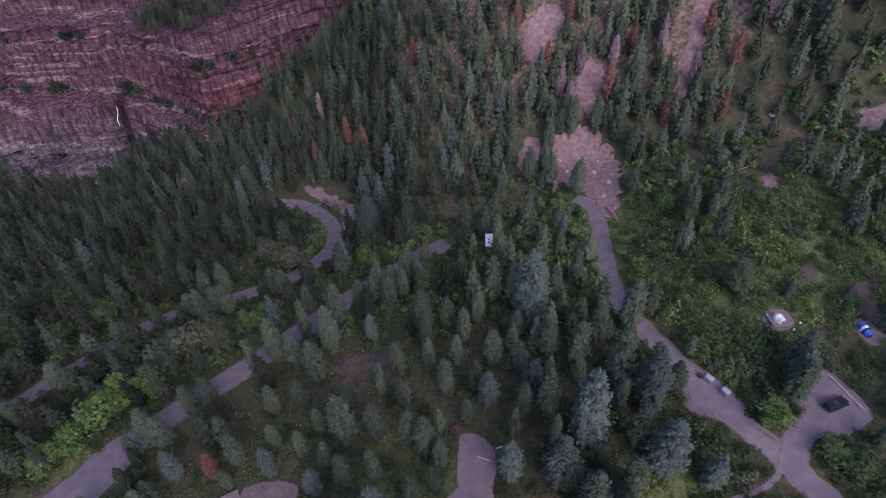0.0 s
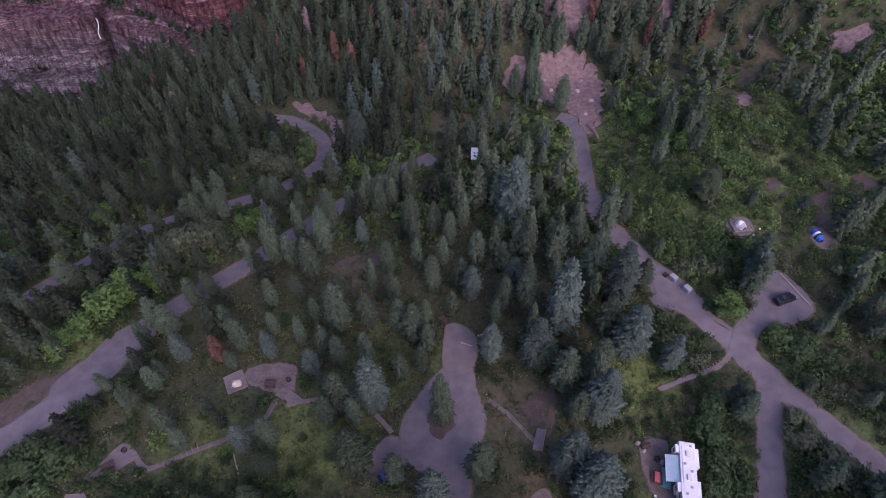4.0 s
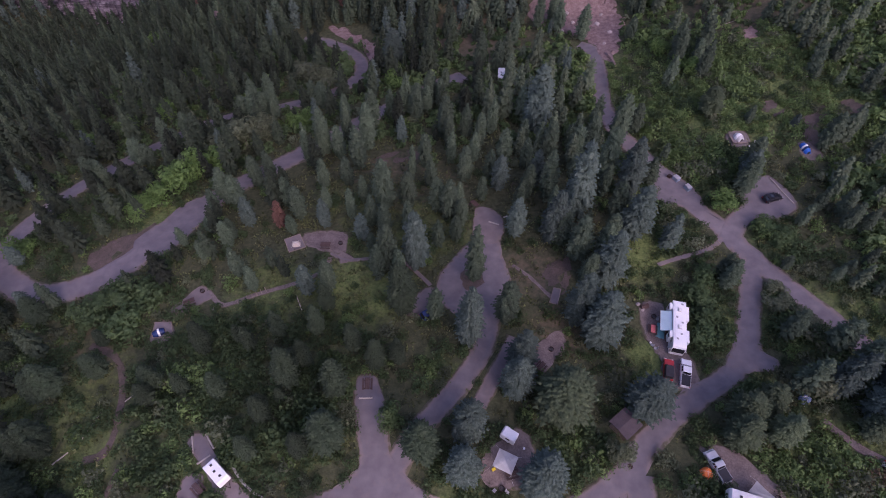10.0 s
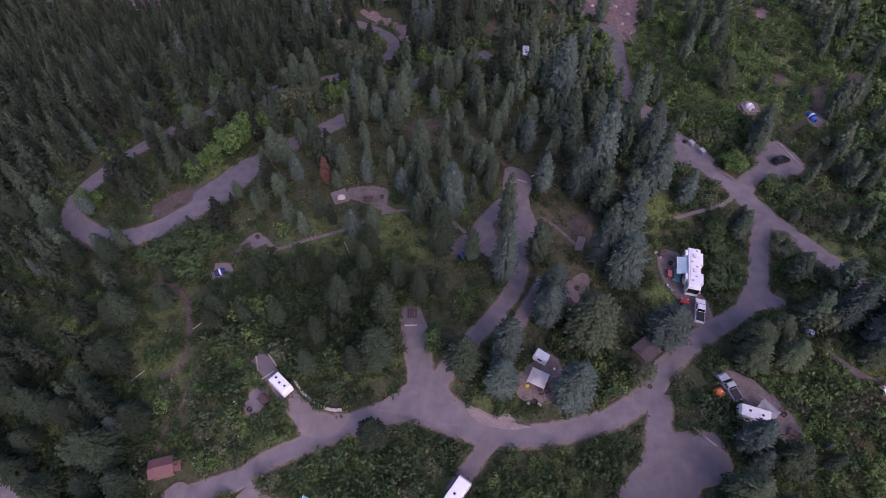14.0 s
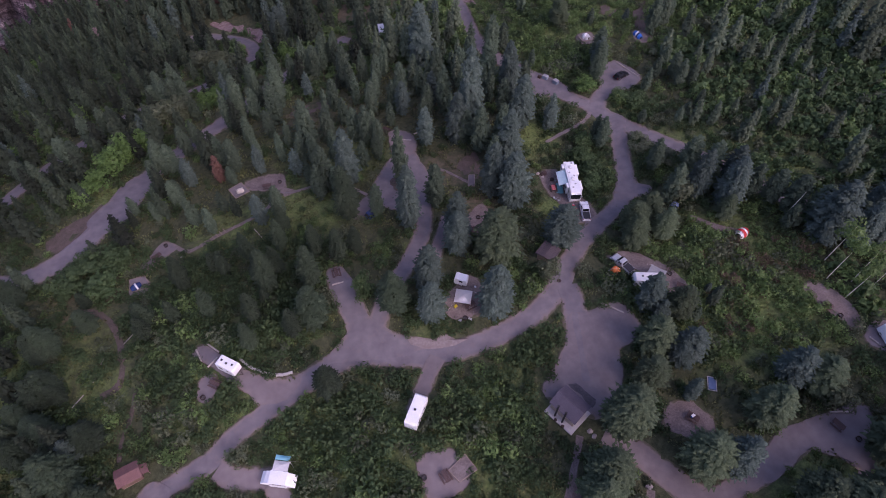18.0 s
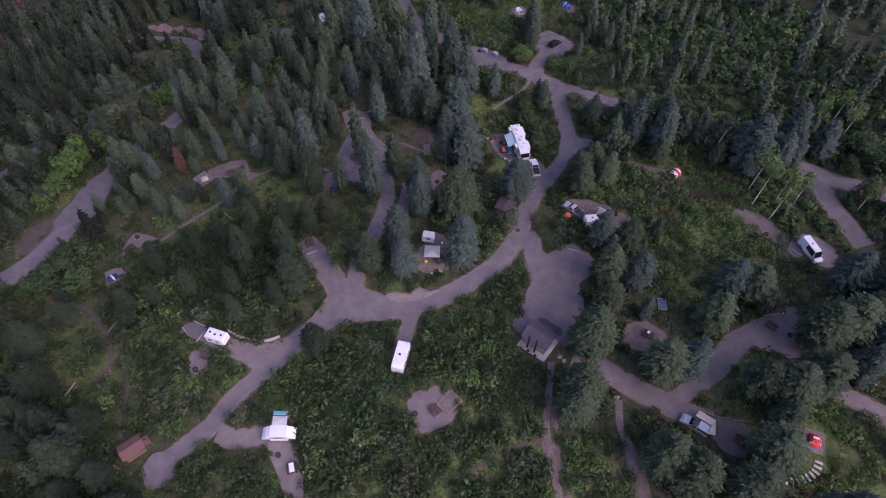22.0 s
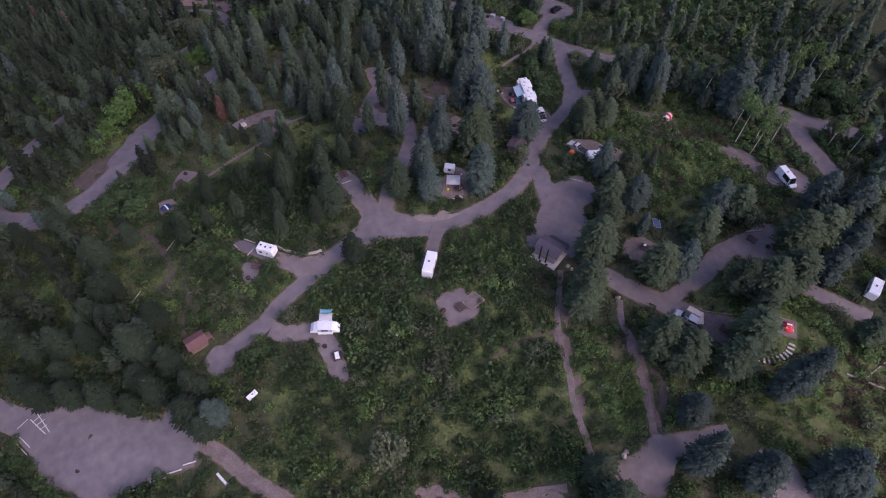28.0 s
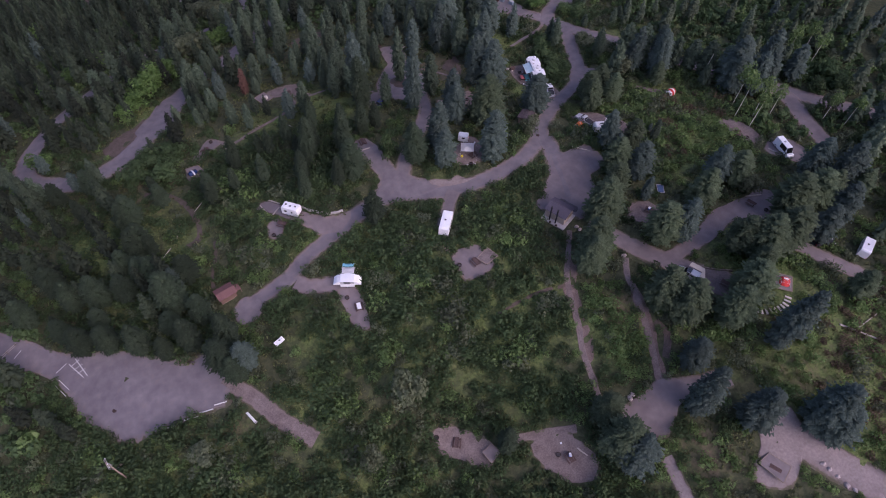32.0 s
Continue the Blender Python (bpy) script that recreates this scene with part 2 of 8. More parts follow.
def strata():
    """Layered red and grey cliff rock: bands by height, bent and broken by noise, streaked downwards."""
    m = bpy.data.materials.new("layered_red_rock")
    m.use_nodes = True
    n, link = m.node_tree.nodes, m.node_tree.links.new
    b = n["Principled BSDF"]
    b.inputs["Roughness"].default_value, b.inputs["Specular IOR Level"].default_value = 0.95, 0.1
    tc, mp = n.new("ShaderNodeTexCoord"), n.new("ShaderNodeMapping")
    mp.inputs["Scale"].default_value = (0.022, 0.022, 0.42)
    link(tc.outputs["Object"], mp.inputs["Vector"])
    bands = n.new("ShaderNodeTexNoise"); bands.inputs["Scale"].default_value, bands.inputs["Detail"].default_value, bands.inputs["Roughness"].default_value = 1.0, 8, 0.75
    link(mp.outputs["Vector"], bands.inputs["Vector"])
    ramps = []
    for stops in (((0.32, (0.016, 0.011, 0.012)), (0.43, (0.053, 0.032, 0.036)), (0.48, (0.094, 0.058, 0.066)), (0.53, (0.048, 0.027, 0.030)), (0.585, (0.178, 0.128, 0.138)), (0.66, (0.046, 0.030, 0.035))),
                  ((0.32, (0.021, 0.019, 0.022)), (0.43, (0.067, 0.056, 0.064)), (0.48, (0.126, 0.108, 0.118)), (0.53, (0.056, 0.047, 0.054)), (0.585, (0.215, 0.188, 0.202)), (0.66, (0.052, 0.047, 0.056)))):
        q = n.new("ShaderNodeValToRGB")
        e = q.color_ramp.elements
        for _ in range(4):
            e.new(0.5)
        for i, (p, c) in enumerate(stops):
            e[i].position, e[i].color = p, (*c, 1)
        link(bands.outputs["Fac"], q.inputs["Fac"]); ramps.append(q.outputs["Color"])
    xyz = n.new("ShaderNodeSeparateXYZ"); link(tc.outputs["Object"], xyz.inputs[0])
    low = n.new("ShaderNodeMapRange"); low.inputs[1].default_value, low.inputs[2].default_value = -30, -50
    link(xyz.outputs["Z"], low.inputs[0])
    r = n.new("ShaderNodeMix"); r.data_type = "RGBA"
    link(low.outputs[0], r.inputs["Factor"]); link(ramps[0], r.inputs[6]); link(ramps[1], r.inputs[7])
    m2 = n.new("ShaderNodeMapping"); m2.inputs["Scale"].default_value = (0.8, 0.8, 0.085)
    link(tc.outputs["Object"], m2.inputs["Vector"])
    streak = n.new("ShaderNodeTexNoise"); streak.inputs["Scale"].default_value, streak.inputs["Detail"].default_value = 1.0, 5
    link(m2.outputs["Vector"], streak.inputs["Vector"])
    k = n.new("ShaderNodeMapRange"); k.inputs[1].default_value, k.inputs[2].default_value, k.inputs[3].default_value, k.inputs[4].default_value = 0.36, 0.66, 0.42, 1.4
    link(streak.outputs["Fac"], k.inputs[0])
    h = n.new("ShaderNodeHueSaturation")
    # a bed of redder rock, and the wet stain that the water leaves
    red, wet, dry = n.new("ShaderNodeAttribute"), n.new("ShaderNodeAttribute"), n.new("ShaderNodeMath")
    red.attribute_name, wet.attribute_name, dry.operation = "red", "wet", "MULTIPLY"
    tint = n.new("ShaderNodeMix"); tint.data_type, tint.blend_type = "RGBA", "MULTIPLY"
    tint.inputs[7].default_value = (1.12, 0.82, 0.79, 1)
    link(red.outputs["Fac"], tint.inputs["Factor"]); link(r.outputs[2], tint.inputs[6])
    damp = n.new("ShaderNodeMapRange"); damp.inputs[3].default_value, damp.inputs[4].default_value = 1.0, 0.25
    link(wet.outputs["Fac"], damp.inputs[0]); link(k.outputs[0], dry.inputs[0]); link(damp.outputs[0], dry.inputs[1])
    link(tint.outputs[2], h.inputs["Color"]); link(dry.outputs[0], h.inputs["Value"]); link(h.outputs["Color"], b.inputs["Base Color"])
    nb = n.new("ShaderNodeTexNoise"); nb.inputs["Scale"].default_value, nb.inputs["Detail"].default_value = 0.6, 8
    link(tc.outputs["Object"], nb.inputs["Vector"])
    bp = n.new("ShaderNodeBump"); bp.inputs["Strength"].default_value, bp.inputs["Distance"].default_value = 0.6, 0.7
    link(nb.outputs["Fac"], bp.inputs["Height"]); link(bp.outputs["Normal"], b.inputs["Normal"])
    return m


ROCK_FACE = strata()
WATER = material("falling_white_water", [(0.65, 0.66, 0.68), (0.8, 0.8, 0.82)], 1.0, 0.5)

# ---- the lie of the land ----
SLOPE = [-0.06, 1.264, -3.633, -1.265, -3.948, -10.523, 4.304, 4.963, 10.267, 2.176]
KNOLLS = [(-16, 3, 2.6, 20), (2, -4, 1.2, 12), (-10, -35, 2.5, 13), (-40, -10, 2.2, 14), (37, 20, -3, 17), (-25, -72, -6, 17), (-4, -84, -4, 15), (50, -68, 2.5, 15), (60, 82, 3, 18), (74, 111, 3, 16), (-62, 15, -2.2, 13), (-165, 190, -18, 42)]


def land(x, y):
    """Height of the ground: a gentle bench, falling to the stream, with the mountain side behind it."""
    x, y = np.asarray(x, float), np.asarray(y, float)
    u, v = np.clip(x, -150, 130) / 100, np.clip(y, -120, 140) / 100
    z = sum(c * b for c, b in zip(SLOPE, (1 + 0 * u, u, v, u * u, u * v, v * v, u**3, u * u * v, u * v * v, v**3)))
    for bx, by, bh, br in KNOLLS:
        z = z + bh * np.exp(-((x - bx) ** 2 + (y - by) ** 2) / br**2)
    foot = 138 - 0.10 * np.clip(x - 30, 0, 60) - 0.30 * np.clip(x - 75, 0, 200) + 0.60 * np.clip(-20 - x, 0, 120)
    d = np.clip(y - foot, 0, 260)
    k = np.clip((x + 45) / 60, 0, 1)
    return z + (0.38 + 0.57 * k * k * (3 - 2 * k)) * (np.sqrt(d * d + 16) - 4)


def link_mesh(name, verts, faces, mat, parent=None, smooth=False):
    me = bpy.data.meshes.new(name)
    me.from_pydata([tuple(v) for v in verts], [], [tuple(f) for f in faces])
    me.materials.append(mat)
    if smooth:
        me.polygons.foreach_set("use_smooth", np.ones(len(me.polygons), bool))
    ob = new(name, me)
    ob.parent = parent
    return ob


def fast_mesh(name, verts, tris, mat, tone=None):
    """A mesh straight from arrays of vertices and triangles."""
    me = bpy.data.meshes.new(name)
    verts, tris = np.asarray(verts, np.float32), np.asarray(tris, np.int32)
    me.vertices.add(len(verts)); me.vertices.foreach_set("co", verts.ravel())
    me.loops.add(tris.size); me.loops.foreach_set("vertex_index", tris.ravel())
    me.polygons.add(len(tris)); me.polygons.foreach_set("loop_start", np.arange(0, tris.size, 3, dtype=np.int32))
    me.update(calc_edges=True)
    me.materials.append(mat)
    if tone is not None:
        me.attributes.new("tone", "FLOAT", "POINT").data.foreach_set("value", np.asarray(tone, np.float32))
    return new(name, me)


def spline(points, step=1.2, closed=False):
    """A smooth line through points, about a step between its samples."""
    p = np.array(points, float)
    q = np.vstack([p[-1:], p, p[:2]]) if closed else np.vstack([2 * p[:1] - p[1:2], p, 2 * p[-1:] - p[-2:-1]])
    out = []
    for a, b, c, d in zip(q, q[1:], q[2:], q[3:]):
        k = max(2, int(np.linalg.norm(c - b) / step))
        t = np.linspace(0, 1, k, endpoint=False)[:, None]
        out.append(0.5 * (2 * b + (c - a) * t + (2 * a - 5 * b + 4 * c - d) * t**2 + (3 * b - a - 3 * c + d) * t**3))
    if not closed:
        out.append(p[-1:])
    return np.vstack(out)


def bumpy(x, y, s=1.0):
    return np.array([noise.noise((a * s, b * s, 3.7)) for a, b in zip(np.ravel(x), np.ravel(y))]).reshape(np.shape(x))


# roads and paths: name, half width, material, lift, line
ROADS = [
    ("road_main", 2.79, ASPHALT, 0.10, [(-4, 108), (-11.4, 103), (-18, 96), (-28, 87), (-35, 79), (-45, 68), (-53, 60), (-58, 55), (-64, 47.5), (-69, 39.5), (-73, 33), (-78.3, 28), (-84, 25), (-90.5, 24.3), (-97.5, 27.7), (-102, 32), (-103.5, 38.5), (-101.2, 46)]),
    ("road_lower", 2.30, ASPHALT, 0.115, [(-102.4, 42), (-101, 47), (-96, 56), (-89, 65), (-82, 73), (-71, 84.5), (-53, 92.3), (-43, 98.5), (-37.4, 105.4), (-35.1, 113.4), (-37.6, 123.4), (-43.4, 132.5), (-50, 139.5), (-60, 143)]),
    ("road_back", 2.25, ASPHALT, 0.10, [(31, 122), (34, 119), (34.8, 110), (34.2, 99.7), (33.3, 89.4), (34.5, 79), (38, 70), (41.5, 62.5), (43.8, 56), (48, 50), (51.8, 44.6), (54.8, 38.6), (58, 33.3), (61.5, 27.8), (66, 21.5), (71.7, 12.3), (76.4, 4.4), (81.5, -3.1), (85, -8.5), (90.2, -15.2), (95, -22.2), (100, -29), (107, -38)]),
    ("road_ring", 2.1, ASPHALT, 0.125, [(56.5, 37.5), (54.5, 32), (53, 27), (51.3, 22), (50, 17), (47, 12.5), (43.4, 9.3), (37, 5.3), (31, 0.7), (25.8, -4.2), (22, -9), (18, -12), (13.9, -14.2), (6.6, -16.4), (-1.4, -17.7), (-8.2, -17.2), (-14.4, -15.4), (-20.2, -14.0), (-25.4, -15.2), (-29, -16.8)]),
    ("road_arm", 1.75, ASPHALT, 0.12, [(-23, -15), (-25.4, -15.5), (-31.4, -18), (-37.4, -20.6), (-42, -22.6), (-47.9, -26), (-54, -28), (-58.5, -30.8)]),
    ("road_spur", 2.30, GRAVEL, 0.14, [(90.5, -17), (91.5, -22), (89.8, -27.8), (88.6, -34), (88, -40)]),
    ("road_pad", 2.21, ASPHALT, 0.14, [(52.4, 40.6), (55.2, 45.7), (59, 49.3), (64.5, 52.8)]),
    ("road_site", 2.1, ASPHALT, 0.155, [(-15, -15), (-17.6, -7.2), (-19.3, -0.1), (-21, 4.5)]),
    ("road_restroom", 2.3, ASPHALT, 0.155, [(24.5, -8.5), (24, -13), (22.6, -18), (21.3, -24), (20, -29)]),
    ("road_trailer", 1.5, GRAVEL, 0.155, [(-5, -18), (-7, -20.5), (-9.5, -24), (-11.6, -27.3)]),
    ("road_loop", 1.85, ASPHALT, 0.14, [(1.6, 21.5), (1.0, 18.5), (0, 14.2), (-2.0, 9.4), (-5.4, 4.2), (-9.1, -0.5), (-12, -4.0), (-15, -10)]),
    ("road_stub", 1.35, GRAVEL, 0.155, [(5.6, 15.6), (3.1, 10.4), (0.7, 5.7), (-1.4, 1.4)]),
    ("road_jeep", 1.89, GRAVEL, 0.14, [(-46, -27.5), (-43.6, -29.5), (-39.8, -30.7), (-34.5, -32)]),
    ("road_south", 2.21, GRAVEL, 0.10, [(19.5, -38.5), (23.7, -43), (26.2, -46.9), (29.4, -51), (32.3, -55), (36, -59)]),
    ("road_south_spur", 1.7, GRAVEL, 0.115, [(31, -53), (35.5, -52.4), (40.0, -51.6), (44, -50.0)]),
    ("road_far_site", 2.05, GRAVEL, 0.10, [(55, -56), (58.5, -60.6), (60.9, -64.8), (63.6, -68.4), (67, -73)]),
    ("road_dirt", 1.6, DIRT, 0.10, [(-65, -42), (-63.3, -44.2), (-60.1, -47.9), (-56.1, -54.2), (-51, -60)]),
    ("road_low", 2.0, GRAVEL, 0.10, [(17, -78), (21.5, -79.3), (28, -80.2)]),
    ("road_low_east", 2.95, PALE_GRAVEL, 0.10, [(29, -86), (31.1, -90.1), (33.5, -96), (37, -101.4), (41, -107), (47, -114)]),
    ("road_low_south", 1.1, PALE_GRAVEL, 0.10, [(9.4, -88), (9.2, -92), (8.9, -98)]),
    ("path_restroom", 0.62, DIRT, 0.09, [(15.3, -37.9), (11.5, -44), (8.8, -48.5), (7.2, -53), (5.9, -59), (4.1, -64.3), (3.6, -70), (3, -75)]),
    ("path_right", 0.66, DIRT, 0.09, [(23.2, -49), (21.0, -53.6), (20.2, -58.8), (18.8, -64.2), (17.3, -68.8), (15.7, -73.6), (15.1, -76.1)]),
    ("path_wash", 0.70, SOIL, 0.05, [(20.9, -64.5), (21.6, -68), (18.6, -72)]),
    ("path_side", 0.48, GRAVEL, 0.10, [(36.6, 35.1), (41.5, 36.9), (48, 39), (51, 41.5)]),
    ("path_left", 0.62, SOIL, 0.05, [(-74.3, 13), (-69.2, 11.2), (-65.2, 5.3), (-63.4, -2.0), (-63.8, -7.1), (-66.9, -8.4)]),
    ("path_tables", 0.44, GRAVEL, 0.10, [(-31.7, 35.1), (-28, 33.3), (-22.4, 34), (-18.4, 34.5), (-14, 31), (-10.5, 27)]),
    ("path_terrace", 0.48, DIRT, 0.10, [(-54.5, 25), (-51, 22), (-45.2, 24.2), (-37.5, 27), (-33, 30), (-31.5, 34)]),
    ("path_kiosk", 0.36, SOIL, 0.10, [(-60.3, -9.6), (-61.0, -14.0), (-62.6, -18.5), (-62.8, -21.5)]),
    ("path_tent", 0.72, DIRT, 0.10, [(57, 1.5), (61.3, -3.2), (65.5, -5.8)]),
    ("path_cross", 0.36, SOIL, 0.05, [(-9, -50.6), (1, -49.6), (7.6, -50.1)]),
    ("path_low", 0.80, DIRT, 0.10, [(-16, -73), (-8.3, -74.8), (-3, -76.5)]),
    ("path_knoll", 0.40, DIRT, 0.10, [(6.1, 33.1), (9.3, 30.4), (13.4, 25.4)]),
]
# lots and tent pads: name, material, lift, outline
LOTS = [
    ("pavement_pad", ASPHALT, 0.16, [(60.6, 57.2), (66.3, 59.6), (69.6, 51.1), (64.9, 47), (60.4, 47.2), (57.5, 49.4)]),
    ("pavement_bins", ASPHALT, 0.15, [(41.0, 64.6), (39.0, 56.6), (41.6, 51.4), (44.8, 51.8), (47.0, 47.4), (49.8, 44.3), (52.7, 45.8), (50.9, 48.0), (49.7, 52.5), (49.0, 55.9), (47.1, 58.9), (43.0, 64.4)]),
    ("pavement_loop", ASPHALT, 0.16, [(-1.9, 39.9), (-6.4, 33.8), (-9.0, 29.1), (-8.7, 24.4), (-6.5, 21.0), (-3.5, 19.6), (-0.8, 17.6), (1.6, 18.4), (3.0, 22.8), (5.1, 27.3), (5.3, 30.9), (4.0, 35.4), (3.2, 40.1)]),
    ("pavement_loop_head", GRAVEL, 0.18, [(-1.3, 49.8), (2.3, 49.2), (4.6, 46.1), (3.6, 39.6), (-1.6, 39.4), (-1.8, 45.0)]),
    ("pavement_loop_side", GRAVEL, 0.18, [(-12.5, 25.2), (-9.5, 26.3), (-7.9, 21.6), (-10.4, 19.4), (-15.0, 19.4)]),
    ("ground_island", SOIL, 0.24, [(-4.6, 29.7), (-3.8, 26.5), (-1.2, 26.7), (0.3, 28.4), (-0.6, 31.3), (-2.9, 31.5)]),
    ("ground_site_a", DIRT, 0.12, [(-38.6, 40.0), (-35.4, 41.2), (-29.6, 41.0), (-28.5, 37.7), (-28.8, 35.6), (-26.6, 33.8), (-29.4, 32.1), (-30.0, 35.2), (-33.6, 35.3), (-35.4, 36.6), (-37.6, 37.2)]),
    ("ground_site_b", GRAVEL, 0.12, [(-62.0, 20.8), (-60.0, 23.6), (-57.1, 26.6), (-55.0, 26.2), (-53.7, 23.8), (-55.6, 22.9), (-59.1, 20.6)]),
    ("ground_site_c", GRAVEL, 0.12, [(-63.9, 17.8), (-61.5, 19.2), (-59.3, 16.4), (-61.1, 14.2), (-63.6, 14.2)]),
    ("ground_site_d", DIRT, 0.12, [(9.8, 14.8), (14.3, 18), (15, 14.5), (11.9, 9.9), (8.8, 8.6)]),
    ("pavement_fan", ASPHALT, 0.17, [(-22.1, 5.9), (-19.0, 5.9), (-17.0, 0.0), (-15.6, -6.9), (-10.8, -11.9), (-6.6, -14.2), (-10.1, -16.2), (-19.9, -14.9), (-25.2, -13.6), (-20.5, -8.7), (-21.8, -2.2)]),
    ("ground_site_rv", DIRT, 0.12, [(31.2, 25), (35.9, 25.8), (38.5, 14.9), (38.5, 8), (33, 7.6), (32.8, 12.4), (31.6, 18)]),
    ("pavement_bend", ASPHALT, 0.15, [(49.1, 20.3), (51.0, 18.0), (51.6, 15.3), (54.0, 12.8), (52.3, 10.9), (47.3, 10.4), (40.8, 6.8), (44.9, 12.7)]),
    ("pavement_restroom", GRAVEL, 0.18, [(22.3, -15.0), (26.4, -15.6), (30.8, -14.8), (33.1, -15.3), (34.4, -21.0), (31.7, -23.8), (28.6, -24.8), (27.3, -29.0), (24.3, -33.4), (20.4, -35.8), (14.5, -32.0), (11.8, -28.4), (14.9, -25.3), (19.3, -20.7)]),
    ("ground_site_e", DIRT, 0.12, [(-0.9, -7.4), (4.8, -2), (7.6, -5.7), (5.3, -10.8), (-0.5, -11.2)]),
    ("ground_site_f", DIRT, 0.12, [(35.9, -3.7), (42.1, -4.6), (47.9, -13.5), (44.9, -17.3), (41.5, -12.2), (36.9, -9)]),
    ("ground_site_g", GRAVEL, 0.12, [(-12.9, -35.5), (-9.8, -34.6), (-6.4, -35.4), (-4.9, -40.4), (-9.2, -42.2), (-12.7, -41)]),
    ("pavement_camper", GRAVEL, 0.165, [(-49.4, -5.6), (-47.2, -3.9), (-43.7, -7.7), (-39.3, -11.7), (-34.8, -15.0), (-29.4, -15.0), (-32.4, -18.8), (-38.0, -18.9), (-39.6, -16.4), (-42.4, -13.3), (-45.6, -9.4)]),
    ("ground_site_h", GRAVEL, 0.12, [(-47.8, -10.8), (-45, -10.9), (-45.1, -14.4), (-47, -15.8), (-48.7, -14.5)]),
    ("ground_site_i", GRAVEL, 0.165, [(-38.3, -32.8), (-34.5, -33.4), (-33.8, -39.1), (-34.5, -43.5), (-37.2, -42), (-37.7, -38.8)]),
    ("pavement_kiosk", ASPHALT, 0.165, [(-57.6, -26.4), (-54.6, -27.6), (-54.2, -31.2), (-58.2, -32.8), (-60, -29)]),
    ("pavement_parking", ASPHALT, 0.12, [(-102.9, -15.9), (-94.4, -23), (-83.6, -27.5), (-74.5, -33.6), (-69.7, -36), (-64.7, -34.6), (-64.2, -40.8), (-65.2, -46.6), (-73.5, -46.4), (-84.8, -46), (-88.7, -42.3), (-92.7, -38.3), (-96.3, -30.2), (-101.6, -24.1), (-110.9, -18.4), (-110.7, -10.5)]),
    ("ground_site_j", DIRT, 0.12, [(69.2, -21.3), (73.4, -22.3), (75.7, -30.6), (72.2, -32), (69.4, -25.5)]),
    ("ground_site_k", GRAVEL, 0.12, [(73.1, -34.3), (78.4, -31.6), (82, -37.8), (78.1, -41.4), (73.9, -37)]),
    ("ground_site_l", GRAVEL, 0.13, [(40.2, -49.9), (44.9, -47.6), (49.1, -45.7), (54.6, -45.2), (59.4, -45.2), (62.4, -44.3), (65.2, -46.8), (61.4, -51.1), (59.9, -55.1), (56.9, -55.8), (56.2, -53.6), (53.4, -51.3), (50.6, -50.0), (47.7, -51.2), (44.5, -52.6), (40.2, -52.9)]),
    ("ground_low_lot", GRAVEL, 0.12, [(3.6, -75.6), (7.7, -76.5), (11.5, -76.1), (15.5, -75.0), (19.2, -77.4), (19.9, -79.9), (16.0, -81.4), (11.8, -84.7), (9.1, -84.5), (4.9, -80.9)]),
    ("ground_ring_verge", PALE_GRAVEL, 0.185, [(-9.4, -12.6), (-6.6, -13.6), (-4.4, -14.2), (-2.4, -13.8), (-0.6, -15.4), (1.6, -15.6), (-2.1, -16.4), (-6.6, -15.8), (-9.0, -14.4)]),
    ("ground_site_m", DIRT, 0.12, [(31.5, -37.1), (36.6, -37.3), (38.5, -42.3), (34.4, -43.7), (30.4, -40.7)]),
    ("ground_site_n", DIRT, 0.14, [(36.6, -57.9), (41, -61.7), (39.4, -67), (34.9, -63.5)]),
    ("ground_site_o", DIRT, 0.12, [(-29.4, -65.9), (-25.3, -66.3), (-20, -71.1), (-18.2, -73.9), (-21.3, -76), (-25.3, -73.3), (-29.3, -69.9)]),
    ("ground_site_p", DIRT, 0.13, [(-11.8, -75), (-5.5, -76.2), (-2, -81.2), (-3.5, -86), (-9, -84.2), (-12.2, -78.6)]),
    ("ground_site_q", PALE_GRAVEL, 0.14, [(28.9, -89), (35, -89.6), (34.1, -94.6), (29.6, -99.7), (26, -101.1), (21.5, -97.7), (25.7, -93.3)]),
    ("ground_scree", SCREE, 0.25, [(24.6, 133.6), (27.5, 145.2), (33.8, 146.9), (41, 144.1), (45, 136.9), (43.9, 124.5), (39.4, 111.5), (37.4, 113.6), (34.5, 123)]),
    ("ground_scree_small", SCREE, 0.25, [(17.6, 143.8), (22.3, 147.2), (24.9, 141.4), (21, 136.5)]),
    ("ground_scree_chute", SCREE, 0.25, [(61.5, 148), (64, 147.5), (70, 160), (76.5, 176), (74, 178), (67, 164)]),
    ("ground_scree_bank", SCREE, 0.25, [(20, 166), (25, 164), (30, 168), (31, 175), (26, 177), (21, 172)]),
    ("ground_scree_toe", SCREE, 0.25, [(34, 151), (40, 150), (43, 157), (38, 161)]),
    ("ground_scree_ledge", SCREE, 0.15, [(99, 126), (105, 125), (109, 127.5), (103, 129.5)]),
    ("ground_cut_bank", SCREE, 0.2, [(-50.5, 147.5), (-42.8, 145.5), (-33.6, 135.5), (-30.6, 121.8), (-31.5, 114.3), (-33.6, 124), (-40, 136.6)]),
    ("pavement_pullout", ASPHALT, 0.115, [(-64.0, 52.0), (-68.6, 48.2), (-70.2, 44.4), (-72.4, 41.8), (-74.6, 38.4), (-74.0, 35.4), (-76.2, 32.9), (-79, 30.4), (-76, 27.8), (-70.2, 32.4), (-67.0, 34.6), (-64.6, 37.5), (-61.5, 44), (-59, 49.5)]),
